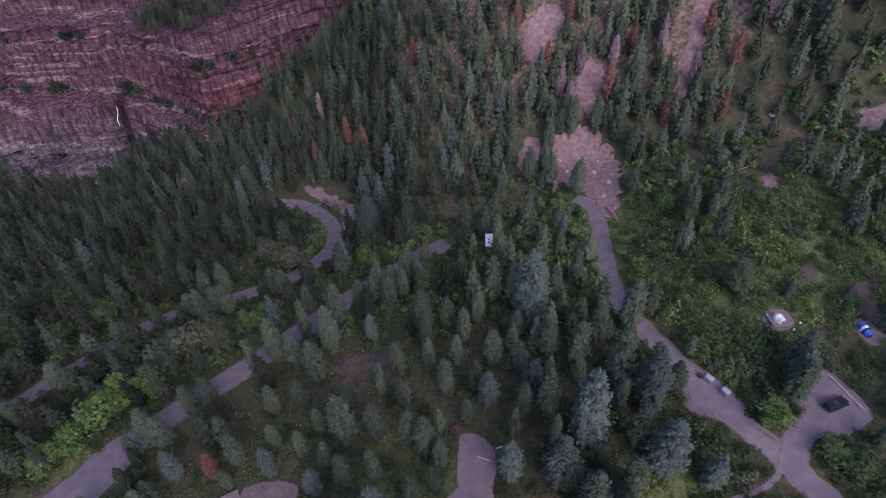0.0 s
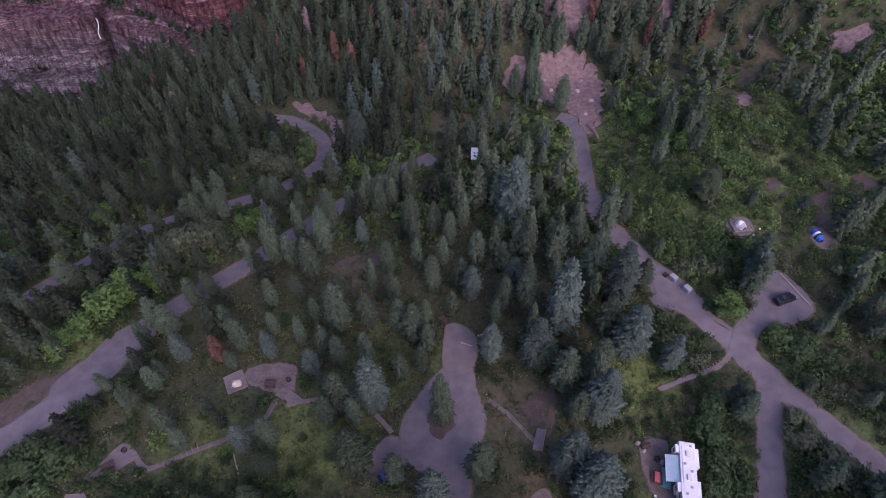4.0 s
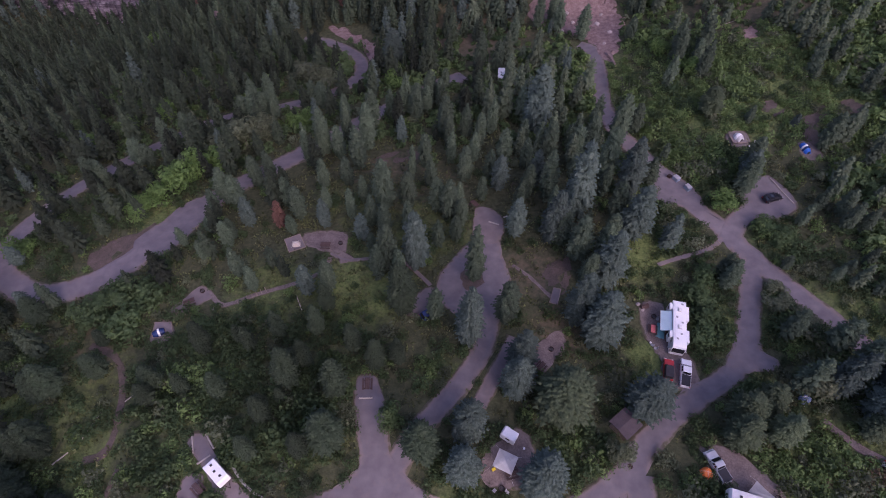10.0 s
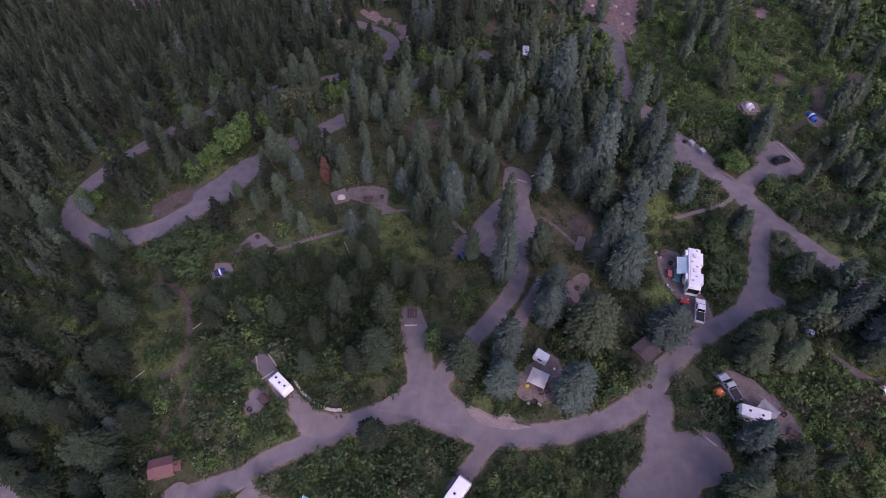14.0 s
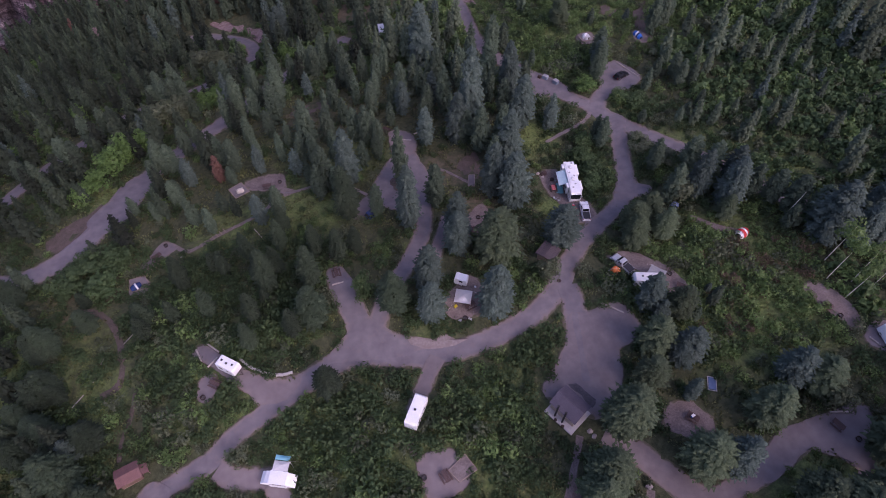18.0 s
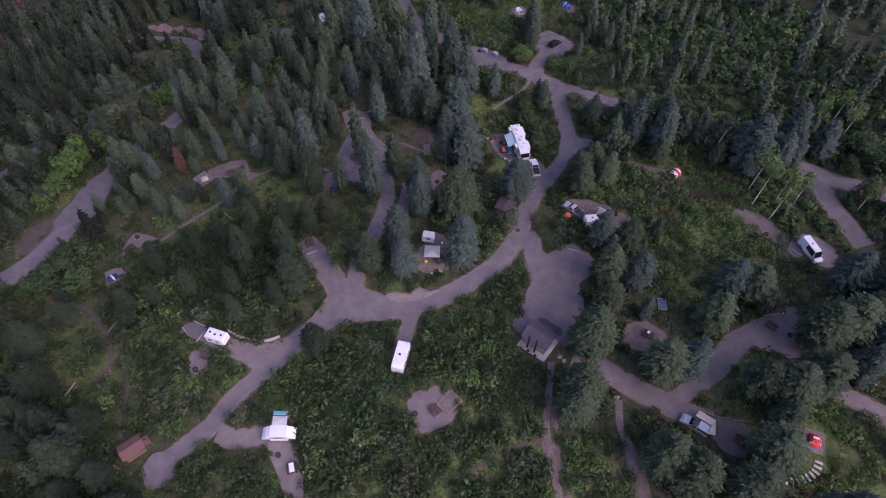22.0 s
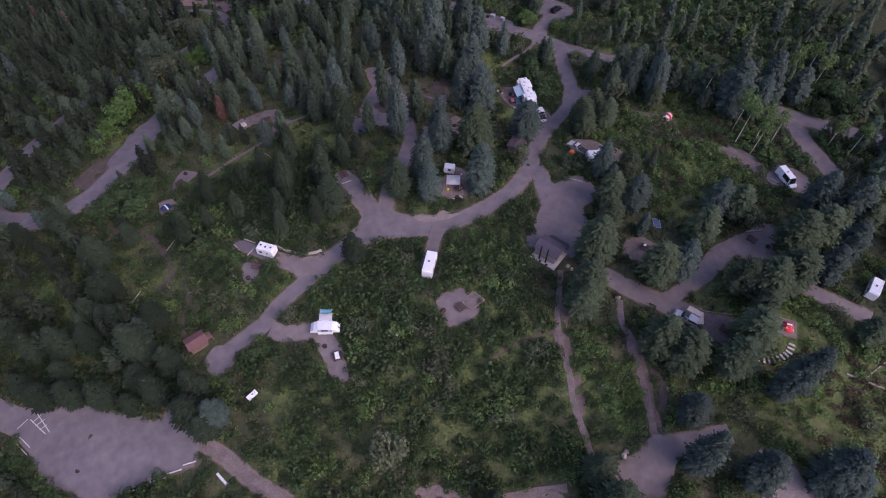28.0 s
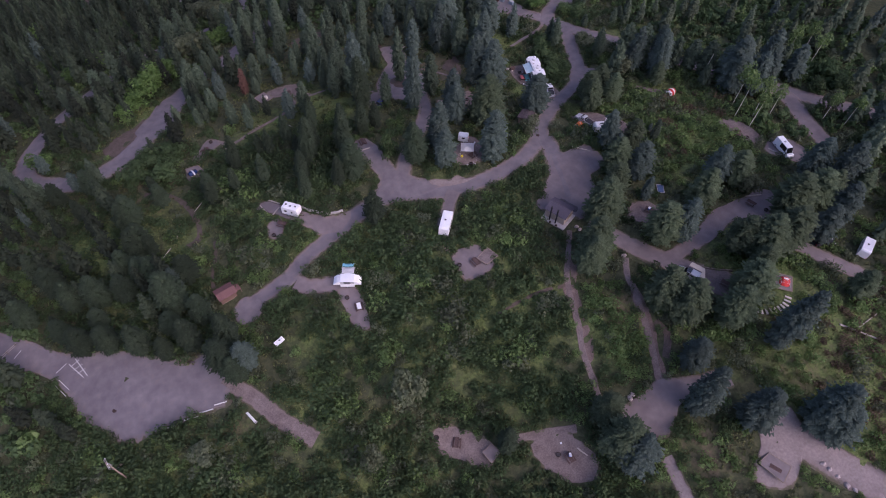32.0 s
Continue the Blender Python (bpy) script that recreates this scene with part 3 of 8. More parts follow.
    ("ground_verge", SOIL, 0.06, [(-83.1, 33.6), (-81.4, 36.8), (-78.4, 39.1), (-74.8, 40.4), (-72.6, 43.2), (-71.6, 42), (-73.4, 36), (-76.4, 31.8), (-79.6, 29.6)]),
    ("ground_tent_pad_a", GRAVEL, 0.12, [(59.6, 73.3), (64, 73.4), (64.2, 69.4), (60, 69)]),
    ("ground_tent_pad_b", DIRT, 0.12, [(75.6, 69.9), (78.2, 70), (79.9, 65), (75.7, 64.4)]),
    ("ground_wash_a", RED_SOIL, 0.04, [(12.5, -44.5), (10.2, -45.5), (7.2, -49.5), (6.2, -55), (8.0, -56.5), (9.8, -51), (12.2, -47)]),
    ("ground_wash_b", RED_SOIL, 0.04, [(7.0, -58), (5.6, -61), (4.0, -66), (5.4, -66.5), (7.4, -62)]),
    ("ground_slide_a", SOIL, 0.05, [(71.5, 84.5), (75, 85), (76, 81.5), (73.5, 79), (70.5, 81)]),
    ("ground_slide_b", SOIL, 0.05, [(79, 78.5), (82.5, 80), (84.8, 82.5), (86, 80), (82, 76), (80.8, 69), (78.4, 69.5)]),
    ("ground_slide_c", SCREE, 0.08, [(73, 114.5), (76.5, 115.5), (77.5, 111.5), (74.2, 110.5)]),
    ("ground_slide_d", SOIL, 0.05, [(90, 83.5), (93.5, 84), (94, 80), (91, 78.5)]),
    ("ground_wash_c", RED_SOIL, 0.04, [(21.6, -55.5), (19.5, -58), (18.0, -64), (16.4, -69.5), (14.6, -75.5), (16.9, -75.5), (18.3, -69.8), (20.2, -65.6), (21.3, -60)]),
    ("ground_damp", DAMP, 0.2, [(16.7, -28.6), (18.0, -28.9), (19.2, -30.6), (20.3, -32.6), (19.4, -34.0), (18.6, -33.0), (18.4, -31.4), (17.4, -30.2)]),
    ("ground_bare_a", SOIL, 0.03, [(-26, 66.5), (-21.6, 69.8), (-15.2, 70.3), (-15, 67.2), (-21.1, 65.2)]),
    ("ground_bare_b", SOIL, 0.03, [(11.8, 30.7), (15.7, 35), (18.5, 35.5), (17.1, 28.2), (13.4, 25.7)]),
]


# distance of a spot to the nearest road or lot
_segs = []
for _n, _w, _m, _l, _p in ROADS:
    _s = spline(_p, 3.0)
    for _a, _b in zip(_s, _s[1:]):
        _segs.append((*_a, *_b, _w))
_segs = np.array(_segs)
_lots = [(np.mean(p, 0), spline(p, 1.5, True)) for n, m, l, p in LOTS]


def clear_of_roads(x, y):
    """Metres from the spots to the edge of the nearest road or lot; below zero on it."""
    x, y = np.asarray(x, float), np.asarray(y, float)
    best = np.full(x.shape, 99.0)
    for ax, ay, bx, by, w in _segs:
        dx, dy = bx - ax, by - ay
        t = np.clip(((x - ax) * dx + (y - ay) * dy) / (dx * dx + dy * dy + 1e-9), 0, 1)
        best = np.minimum(best, np.hypot(x - ax - t * dx, y - ay - t * dy) - w)
    for c, line in _lots:
        inside = np.zeros(x.shape, bool)
        near = np.full(x.shape, 99.0)
        for (ax, ay), (bx, by) in zip(line, np.roll(line, -1, 0)):
            inside ^= ((ay > y) != (by > y)) & (x < (bx - ax) * (y - ay) / (by - ay + 1e-12) + ax)
            near = np.minimum(near, np.hypot(x - ax, y - ay))
        best = np.minimum(best, np.where(inside, -near, near))
    return best


def ease(a, b, x):
    k = np.clip((np.asarray(x, float) - a) / (b - a), 0, 1)
    return k * k * (3 - 2 * k)


def spots(x, y, discs):
    """How much the spots lie in discs of (x, y, radius, strength)."""
    out = np.zeros(np.shape(x))
    for dx, dy, r, s in discs:
        out = np.maximum(out, s * np.exp(-(((x - dx) ** 2 + (y - dy) ** 2) / r**2) ** 1.5))
    return out


# thickets of scrub: x, y, radius, density
OAK_BRUSH = [(-25, -30, 17, 1), (-12, -52, 20, 1), (8, -62, 9, .9), (-30, -48, 14, .9), (-45, -10, 12, .9), (-30, -3, 10, .9), (-48, 5, 14, .8), (5, -28, 9, 1), (12, -20, 6, .9), (-50, -18, 7, .9), (-44, -36, 9, .7), (-90, -55, 20, 1), (-70, -62, 16, 1), (-45, -72, 18, .9), (-75, -22, 16, 1), (45, 22, 9, 1), (58, 22, 9, .9), (62, 40, 8, .8), (50, 65, 13, 1), (62, 85, 16, .8), (30, 100, 9, .9), (55, -15, 18, .7), (45, -28, 10, .6), (13, -66, 7, .8), (55, -72, 10, .7), (-12, 108, 10, .8), (42, 45, 7, .9), (30, -70, 8, .6), (10, -90, 14, .6), (-20, -95, 20, .9), (-35, 115, 10, .7), (36, -14, 6, 1), (15, -5, 8, .8), (-8, 8, 6, .8), (60, -80, 12, .6), (-5, -12, 6, .9), (-15, 110, 10, .8), (25, -30, 5, .7), (70, -25, 12, .7), (74, 5, 12, .7), (-28, 6, 9, .8), (-40, -18, 8, .9), (-62, -2, 10, .7), (-15, -30, 10, 1), (-3, -38, 9, 1), (2, -52, 12, 1), (-20, -42, 12, 1), (48, 10, 6, .9), (25, -60, 8, .7), (-56, 15, 8, .7), (70, 100, 18, .9), (80, 80, 15, .8), (45, 95, 10, 1), (50, 120, 10, .9), (-35, -85, 16, 1), (-5, -95, 14, .9), (-60, -80, 16, 1), (-8, -66, 9, 1), (-50, -55, 12, .9), (88, 60, 12, .7), (85, 35, 12, .7), (62, 10, 10, .8), (-105, -60, 16, 1), (100, 70, 25, .9), (110, 30, 25, .8), (100, 102, 20, .9), (120, 55, 20, .8), (108, -5, 18, .8), (45, -85, 14, .8), (30, -75, 10, .8), (15, -92, 8, .6), (60, 110, 12, .9), (45, 80, 12, .9), (24, 110, 12, .9), (22, 92, 9, .8)]
# the discs round (50, -87) put the south-east corner's sunlight into the ground colour
LUSH = [(50, -87, 15, 1), (60, -95, 14, 1), (44, -99, 9, .9), (13, -62, 8, .9), (56, -14, 16, .9), (22, 104, 12, .9), (18, 90, 9, .8), (-86, 0, 9, .9), (-66, -9, 7, .7), (28, 102, 20, .9), (45, 85, 14, .9), (62, 90, 22, .9), (68, 20, 16, .6), (55, -20, 22, .7), (60, -12, 18, .7), (50, -62, 14, .8), (32, 38, 9, .8), (31, 14, 5, .9), (13, -66, 7, .9), (-44, -42, 9, .6), (-25, 25, 14, .7), (-42, 25, 12, .6), (-12, 42, 14, .5), (-30, 50, 14, .4), (-70, 45, 8, .8), (80, 10, 18, .6), (-52, -5, 10, .5), (45, -85, 14, .7), (-75, 0, 18, .5), (85, 104, 13, .8), (93, 86, 13, .8), (98, 111, 13, .8)]
DRY = [(-12, 58, 14, .34), (8, 55, 10, .28), (-32, 62, 10, .3), (-87, -24, 7, .6), (-93, -20, 5, .5), (-24, 28, 12, .22), (-46, 28, 12, .26), (10, 32, 9, .5), (-22, 64, 8, .45), (-10, 45, 14, .15), (16, -60, 6, .6), (-30, 48, 14, .18), (-22, 15, 10, .3), (40, -92, 16, .3), (15, -94, 12, .3), (0, 135, 22, .6), (-75, 12, 10, .4), (80, 128, 22, .5), (20, 46, 10, .35), (52, -82, 12, .3), (-75, 100, 30, .3), (-66, -52, 5, .5), (14, 18, 8, .5), (50, -87, 13, .35), (41, -86, 8, .45), (17, -91, 7, .5), (58, -95, 12, .3)]

_gx = np.unique(np.concatenate([-np.geomspace(136, 1800, 16), np.linspace(-130, 125, 171), np.geomspace(130, 1800, 16)]))
_gy = np.unique(np.concatenate([-np.geomspace(136, 1500, 14), np.linspace(-130, 178, 206), np.geomspace(182, 1800, 20)]))
X, Y = np.meshgrid(_gx, _gy)
Z = land(X, Y) + 0.16 * bumpy(X, Y, 0.45) + 0.10 * bumpy(X, Y, 1.3)
_i = np.arange(X.size).reshape(X.shape)
ground = link_mesh("ground", np.stack([X.ravel(), Y.ravel(), Z.ravel()], 1), np.stack([_i[:-1, :-1].ravel(), _i[:-1, 1:].ravel(), _i[1:, 1:].ravel(), _i[1:, :-1].ravel()], 1), GROUND, smooth=True)
tagged(ground, "grassy, shrubby forest floor of a mountain campground", "ground", kind="structure")
_far = ease(140, 175, Y)
for _key, _val in (("lush", np.maximum(spots(X, Y, LUSH), 0.6 * spots(X, Y, OAK_BRUSH))), ("dry", np.maximum(spots(X, Y, DRY), 0.26 * _far)), ("rock", 0.42 * ease(138, 160, Y) * ease(-60, -10, X))):
    ground.data.attributes.new(_key, "FLOAT", "POINT").data.foreach_set("value", _val.ravel().astype(np.float32))

def worn_edges(ob, v, wide):
    """Marks how near each spot of a road or lot lies to the outer edge of all that is paved."""
    v = np.asarray(v)
    d = clear_of_roads(v[:, 0], v[:, 1])
    ob.data.attributes.new("edge", "FLOAT", "POINT").data.foreach_set("value", np.clip((d + wide) / wide, 0, 1).astype(np.float32))
    return ob


PAVED = {"road": "worn grey asphalt campground road with soft gravel edges", "path": "narrow trodden dirt footpath", "pavement": "worn grey gravel and asphalt turning area", "ground": "bare trodden earth of a campsite"}
for _n, _w, _m, _lift, _p in ROADS:
    s = spline(_p, 1.1)
    d = np.gradient(s, axis=0); d /= np.linalg.norm(d, axis=1)[:, None]
    side = np.stack([-d[:, 1], d[:, 0]], 1)
    grit = 1 + (0.10 if _w > 1.5 else 0.3) * np.stack([bumpy(s[:, 0], s[:, 1], 0.35), bumpy(s[:, 1], s[:, 0], 0.35)], 1)
    rows = []
    edge = 0.10 * np.stack([bumpy(s[:, 0] + 9, s[:, 1], 0.8), bumpy(s[:, 1] + 9, s[:, 0], 0.8)], 1)
    for k, dz in ((-1.2, -0.25), (-1.02, 0), (-0.86, 0), (-0.5, 0.02), (0, 0.03), (0.5, 0.02), (0.86, 0), (1.02, 0), (1.2, -0.25)):
        q = s + side * (k * _w * grit[:, 0 if k < 0 else 1] + (math.copysign(_w, k) * edge[:, 0 if k < 0 else 1] if 0.6 < abs(k) else 0))[:, None]
        rows.append(np.stack([q[:, 0], q[:, 1], land(q[:, 0], q[:, 1]) + _lift + dz], 1))
    v = np.stack(rows, 1).reshape(-1, 3)
    c, f = 9, []
    for a in range(len(s) - 1):
        f += [(a * c + b + 1, a * c + b, a * c + c + b, a * c + c + b + 1) for b in range(c - 1)]
    worn_edges(tagged(link_mesh(_n, v, f, _m, smooth=True), PAVED[_n.split("_")[0]], _n.split("_")[0], kind="structure"), v, min(0.9, 0.45 * _w))
for _n, _m, _lift, _p in LOTS:
    s = spline(_p, 0.8, True)
    rag = 2.2 if _m is SCREE else 0.9 if _m in (DIRT, SOIL) else 0.4
    wild = rag * np.stack([bumpy(s[:, 0], s[:, 1], 0.45), bumpy(s[:, 1], s[:, 0], 0.45)], 1) + 0.5 * rag * np.stack([bumpy(s[:, 0], s[:, 1], 1.4), bumpy(s[:, 1], s[:, 0], 1.4)], 1)
    c = s.mean(0)
    v, f, k = [], [], len(s)
    ring = (0.0, 0.25, 0.5, 0.7, 0.82, 0.9, 0.96, 1.0, 1.06)
    for r in ring:
        q = c + (s - c) * r + wild * min(1, r**5)
        v += list(np.stack([q[:, 0], q[:, 1], land(q[:, 0], q[:, 1]) + _lift - (0.28 if r > 1 else 0)], 1))
    for a in range(len(ring) - 1):
        f += [(a * k + b, (a + 1) * k + b, (a + 1) * k + (b + 1) % k, a * k + (b + 1) % k) for b in range(k)]
    worn_edges(tagged(link_mesh(_n, v, f, _m, smooth=True), "steep slope of loose pink scree" if _m is SCREE else PAVED[_n.split("_")[0]], _n.split("_")[0], kind="structure"), v, 0.9)


# ---- the cliff behind the stream: beds of uneven thickness, broken into blocks ----
_rng = random.Random(3)
cx, cz = np.meshgrid(np.linspace(-300, 15, 330), np.concatenate([np.linspace(-95, 12, 200), np.linspace(16, 150, 24)]))
_bed, _z, _ledge = 0, -95.0, np.zeros(cx.shape)
while _z < 150:
    _t = _rng.choice((0.7, 1.1, 1.6, 2.6, 4.2))
    _row = (cz >= _z) & (cz < _z + _t)
    _line = _rng.uniform(-1.3, 1.3) + 1.6 * np.round(1.6 * bumpy(cx[0], 0 * cx[0] + 7.7 * _bed, 0.16)) / 1.6 + 0.7 * np.round(2 * bumpy(cx[0], 0 * cx[0] + 3.1 * _bed, 0.5)) / 2 + 0.8 * np.round(1.5 * bumpy(cx[0], 0 * cx[0] + 1.3 * (_bed // 3), 0.9)) / 1.5
    _ledge += _row * _line[None, :]
    _bed, _z = _bed + 1, _z + _t
_top = -3 + 11 * np.clip((cx + 120) / 44, 0, 1.2)
_bulge = 28 * np.exp(-((cx + 92) / 30) ** 2)
_prow = _bulge * ease(-56, -44, cz) * (1 - ease(_top, _top + 2.5, cz))
_gully = 4 * np.exp(-((cx + 139) / 4) ** 2) + 3 * np.exp(-((cx + 112 + 0.3 * cz) / 5) ** 2) + 4 * np.exp(-((cx + 190) / 4) ** 2)
cy = 205 + 0.30 * (cz + 30) + _ledge - _prow + _gully + 1.6 * bumpy(cx, cz * 0.1, 0.022) + 0.6 * bumpy(cx, cz * 0.2, 0.09) + 7 * ease(-30, -27, cz) + 5 * ease(-52, -50, cz) + 8 * ease(_top, _top + 2.5, cz) + 10 * ease(22, 30, cz)
_i = np.arange(cx.size).reshape(cx.shape)
cliff = link_mesh("backdrop_cliff", np.stack([cx.ravel(), cy.ravel(), cz.ravel()], 1), np.stack([_i[:-1, :-1].ravel(), _i[:-1, 1:].ravel(), _i[1:, 1:].ravel(), _i[1:, :-1].ravel()], 1), ROCK_FACE)
_stain = np.exp(-((cx + 139.5 + 1.2 * bumpy(cx, cz, 0.3)) / (2.4 - 0.05 * np.clip(cz + 28, -40, 0))) ** 2) * ease(-25, -30, cz)
_reddish = np.exp(-((cz + 17 + 3 * bumpy(cx, cz, 0.03)) / 5) ** 2) * ease(-150, -120, cx) + 0.6 * np.exp(-((cz - 16) / 6) ** 2)
for _key, _val in (("wet", _stain), ("red", np.clip(_reddish, 0, 1))):
    cliff.data.attributes.new(_key, "FLOAT", "POINT").data.foreach_set("value", _val.ravel().astype(np.float32))
tagged(cliff, "layered red and grey sandstone cliff above the forest", "cliff", kind="structure")
_v, _f = [], []
for _k in range(8):
    _zz = -29 - 1.1 * _k
    _x = -139.5 + 0.5 * math.sin(_k * 0.9) - 0.10 * _k
    _wide = 0.08 + 0.10 * math.sin(_k * 1.7) ** 2
    for _o in (-1, 1):
        _v.append((_x + _o * _wide, 209.5 + 0.30 * (_zz + 30) - 2.2 + 0.1 * math.sin(2.3 * _k), _zz))
    if _k:
        _f.append((2 * _k - 2, 2 * _k - 1, 2 * _k + 1, 2 * _k))
tagged(link_mesh("waterfall", _v, _f, WATER), "thin white waterfall on the dark cliff", "waterfall", kind="structure")

# ---- trees ----
def cone_tree(rng, height=12.0, radius=2.4, whorls=11, per=8, tufts=0, bare=0.12, droop=0.35, ragged=0.25, blunt=1.8, tuft=0.4):
    """Crown of a conifer: a dense heart of twigs and whorls of ridged, drooping boughs that end in sprays of needles. Arrays of vertices and triangles."""
    V, T = [], []

    def reach(k):
        return radius * (1 - k**blunt) ** 0.85 * min(1.0, 0.55 + 1.5 * k)

    sides, rings = 6, (0.0, 0.3, 0.62, 0.88)
    for k in rings:
        turn = rng.random()
        for j in range(sides):
            a = 6.283 * j / sides + turn
            q = reach(k) * (0.42 + 0.2 * rng.random())
            V.append((q * math.cos(a), q * math.sin(a), height * (bare + (0.97 - bare) * k)))
    V.append((0, 0, height * 0.99))
    for i in range(len(rings) - 1):
        for j in range(sides):
            p, q = i * sides + j, i * sides + (j + 1) % sides
            T += [(p, q, q + sides), (p, q + sides, p + sides)]
    for j in range(sides):
        T.append(((len(rings) - 1) * sides + j, (len(rings) - 1) * sides + (j + 1) % sides, len(rings) * sides))
    for w in range(whorls):
        k = (w + 0.7 * rng.random()) / whorls
        z = height * (bare + (0.96 - bare) * k)
        r = reach(k) + 0.16
        n = max(4, int(per * (0.35 + 0.65 * r / radius) + 0.5))
        turn = rng.random() * 6.3
        for j in range(n):
            a = turn + 6.283 * (j + 0.7 * (rng.random() - 0.5)) / n
            L = r * (1 - ragged + 1.5 * ragged * rng.random())
            wd = min(0.19 * L + 0.14, 1.9 * r / n) * (0.8 + 0.5 * rng.random())
            rise = (0.34 - droop) * L * (0.6 + 0.8 * rng.random()) + 0.5 * L * k
            hump = 0.16 * L + 0.10
            zz = z + 0.3 * (rng.random() - 0.5)
            c, s = math.cos(a), math.sin(a)

            def at(f, u, h):
                V.append((c * L * f - s * u, s * L * f + c * u, zz + h + rise * f - 0.25 * L * f * f))
                return len(V) - 1

            skew = 0.3 * wd * (rng.random() - 0.5)
            root, lo, hi, top, tip = at(0.22, 0, 0.05), at(0.68, wd + skew, -hump), at(0.66, skew - wd, -hump), at(0.58, skew, hump * 0.8), at(0.95, skew, -0.45 * hump)
            T += [(root, lo, top), (root, top, hi), (lo, tip, top), (top, tip, hi)]
            for i in range(tufts):
                f = 0.42 + 0.60 * (i + rng.random()) / tufts
                u = skew + wd * (1.5 if i % 2 else -1.5) * (0.35 + 0.65 * rng.random()) * (1.25 - 0.8 * f)
                g = tuft * (0.7 + 0.6 * rng.random())
                h0 = hump * (0.9 - 1.1 * abs(u - skew) / (wd + 0.01) + 0.5 * rng.random())
                p0, p1, p2, p3 = at(f - 0.3 * g / L, u + 0.42 * g, h0 - 0.3 * g), at(f - 0.35 * g / L, u - 0.42 * g, h0 - 0.3 * g), at(f + 0.58 * g / L, u * 1.05, h0 - 0.3 * g), at(f + 0.05 * g / L, u, h0 + 0.26 * g)
                T += [(p0, p2, p3), (p2, p1, p3), (p1, p0, p3)]
    return np.array(V), np.array(T)


def trunk_mesh(height, r0, lean=0.0, sides=6, top=0.06):
    V, T = [], []
    for i, k in enumerate((0, 0.06, 0.5, 1.0)):
        r = (r0 * 1.35, r0, r0 * 0.6, r0 * top + 0.01)[i]
        for j in range(sides):
            a = 6.283 * j / sides
            V.append((r * math.cos(a) + lean * k * k * height, r * math.sin(a), height * k - (0.4 if i == 0 else 0)))
    for i in range(3):
        for j in range(sides):
            p, q = i * sides + j, i * sides + (j + 1) % sides
            T += [(p, q, q + sides), (p, q + sides, p + sides)]
    return np.array(V), np.array(T)


def leafy(rng, radius=1.6, height=2.4, lumps=7, leaves=150, size=0.34, base=0.15):
    """A lumpy crown of small leaf sprays on several uneven lobes, with gaps."""
    V, T = [], []
    lobes = []
    for i in range(lumps):
        a, d = rng.random() * 6.283, radius * 0.62 * math.sqrt(rng.random())
        lobes.append((d * math.cos(a), d * math.sin(a), height * (base + (0.9 - base) * rng.random() * (1 - 0.45 * d / radius)), radius * (0.32 + 0.25 * rng.random())))
    for i in range(leaves):
        lx, ly, lz, lr = lobes[i % lumps]
        n = Vector((rng.gauss(0, 1), rng.gauss(0, 1), rng.gauss(0.6, 0.8))).normalized()
        p = Vector((lx, ly, lz)) + n * lr * (0.75 + 0.35 * rng.random())
        if p.z < 0.02:
            p.z = 0.02 + 0.2 * rng.random()
        t1 = n.orthogonal().normalized()
        t1.rotate(Matrix.Rotation(rng.random() * 6.28, 3, n))
        t2 = n.cross(t1)
        s = size * (0.6 + 0.8 * rng.random())
        b = len(V)
        tip = n * s * 0.25
        V += [p - t1 * s - tip, p + t2 * s * 0.95 + tip, p + t1 * s * 0.9 - tip]
        T.append((b, b + 1, b + 2))
    return np.array([tuple(v) for v in V]), np.array(T)


def many(name, shapes, places, mat, rng, label, category):
    """One object of uncountable plants: every place (x, y, size, stretch) takes one of the shapes."""
    Vs, Ts, tones, base = [], [], [], 0
    for x, y, z, size, stretch, pick, tone in places:
        v, t = shapes[pick % len(shapes)]
        a = rng.random() * 6.283
        c, s = math.cos(a), math.sin(a)
        lx, ly = (rng.random() - 0.5) * 0.08, (rng.random() - 0.5) * 0.08
        vz = v[:, 2] * size * stretch
        Vs.append(np.stack([(v[:, 0] * c - v[:, 1] * s) * size + x + lx * vz, (v[:, 0] * s + v[:, 1] * c) * size + y + ly * vz, vz + z], 1))
        Ts.append(t + base)
        tones.append(np.full(len(v), tone))
        base += len(v)
    ob = fast_mesh(name, np.concatenate(Vs), np.concatenate(Ts), mat, np.concatenate(tones))
    return tagged(ob, label, category, kind="stuff")


rng = random.Random(5)
FIRS = [cone_tree(rng, 12, r, w, p, 1, b, 0.5, 0.28, q, 0.6) for r, w, p, b, q in ((2.2, 11, 8, .10, 1.7), (2.5, 11, 9, .08, 1.5), (2.0, 12, 7, .12, 2.0), (2.7, 11, 9, .08, 1.6), (2.3, 11, 8, .10, 2.2), (2.1, 12, 8, .12, 1.5))]
FAR_FIRS = [cone_tree(rng, 12.5, r, w, p, 0, b, 0.5, 0.28, q) for r, w, p, b, q in ((2.7, 12, 8, .06, 1.5), (3.0, 11, 9, .05, 1.4), (2.3, 13, 7, .08, 1.7), (3.2, 11, 9, .05, 1.6), (2.8, 12, 8, .06, 2.1), (2.5, 13, 8, .08, 1.4))]
SHRUBS = [leafy(rng, 1.7, 2.0, 8, 78, 0.52) for _ in range(3)] + [leafy(rng, 2.2, 2.8, 11, 108, 0.57) for _ in range(3)]
NEAR_SHRUBS = [leafy(rng, 1.8, 1.7, 10, 165, 0.265) for _ in range(4)] + [leafy(rng, 2.3, 2.1, 14, 228, 0.275) for _ in range(4)]

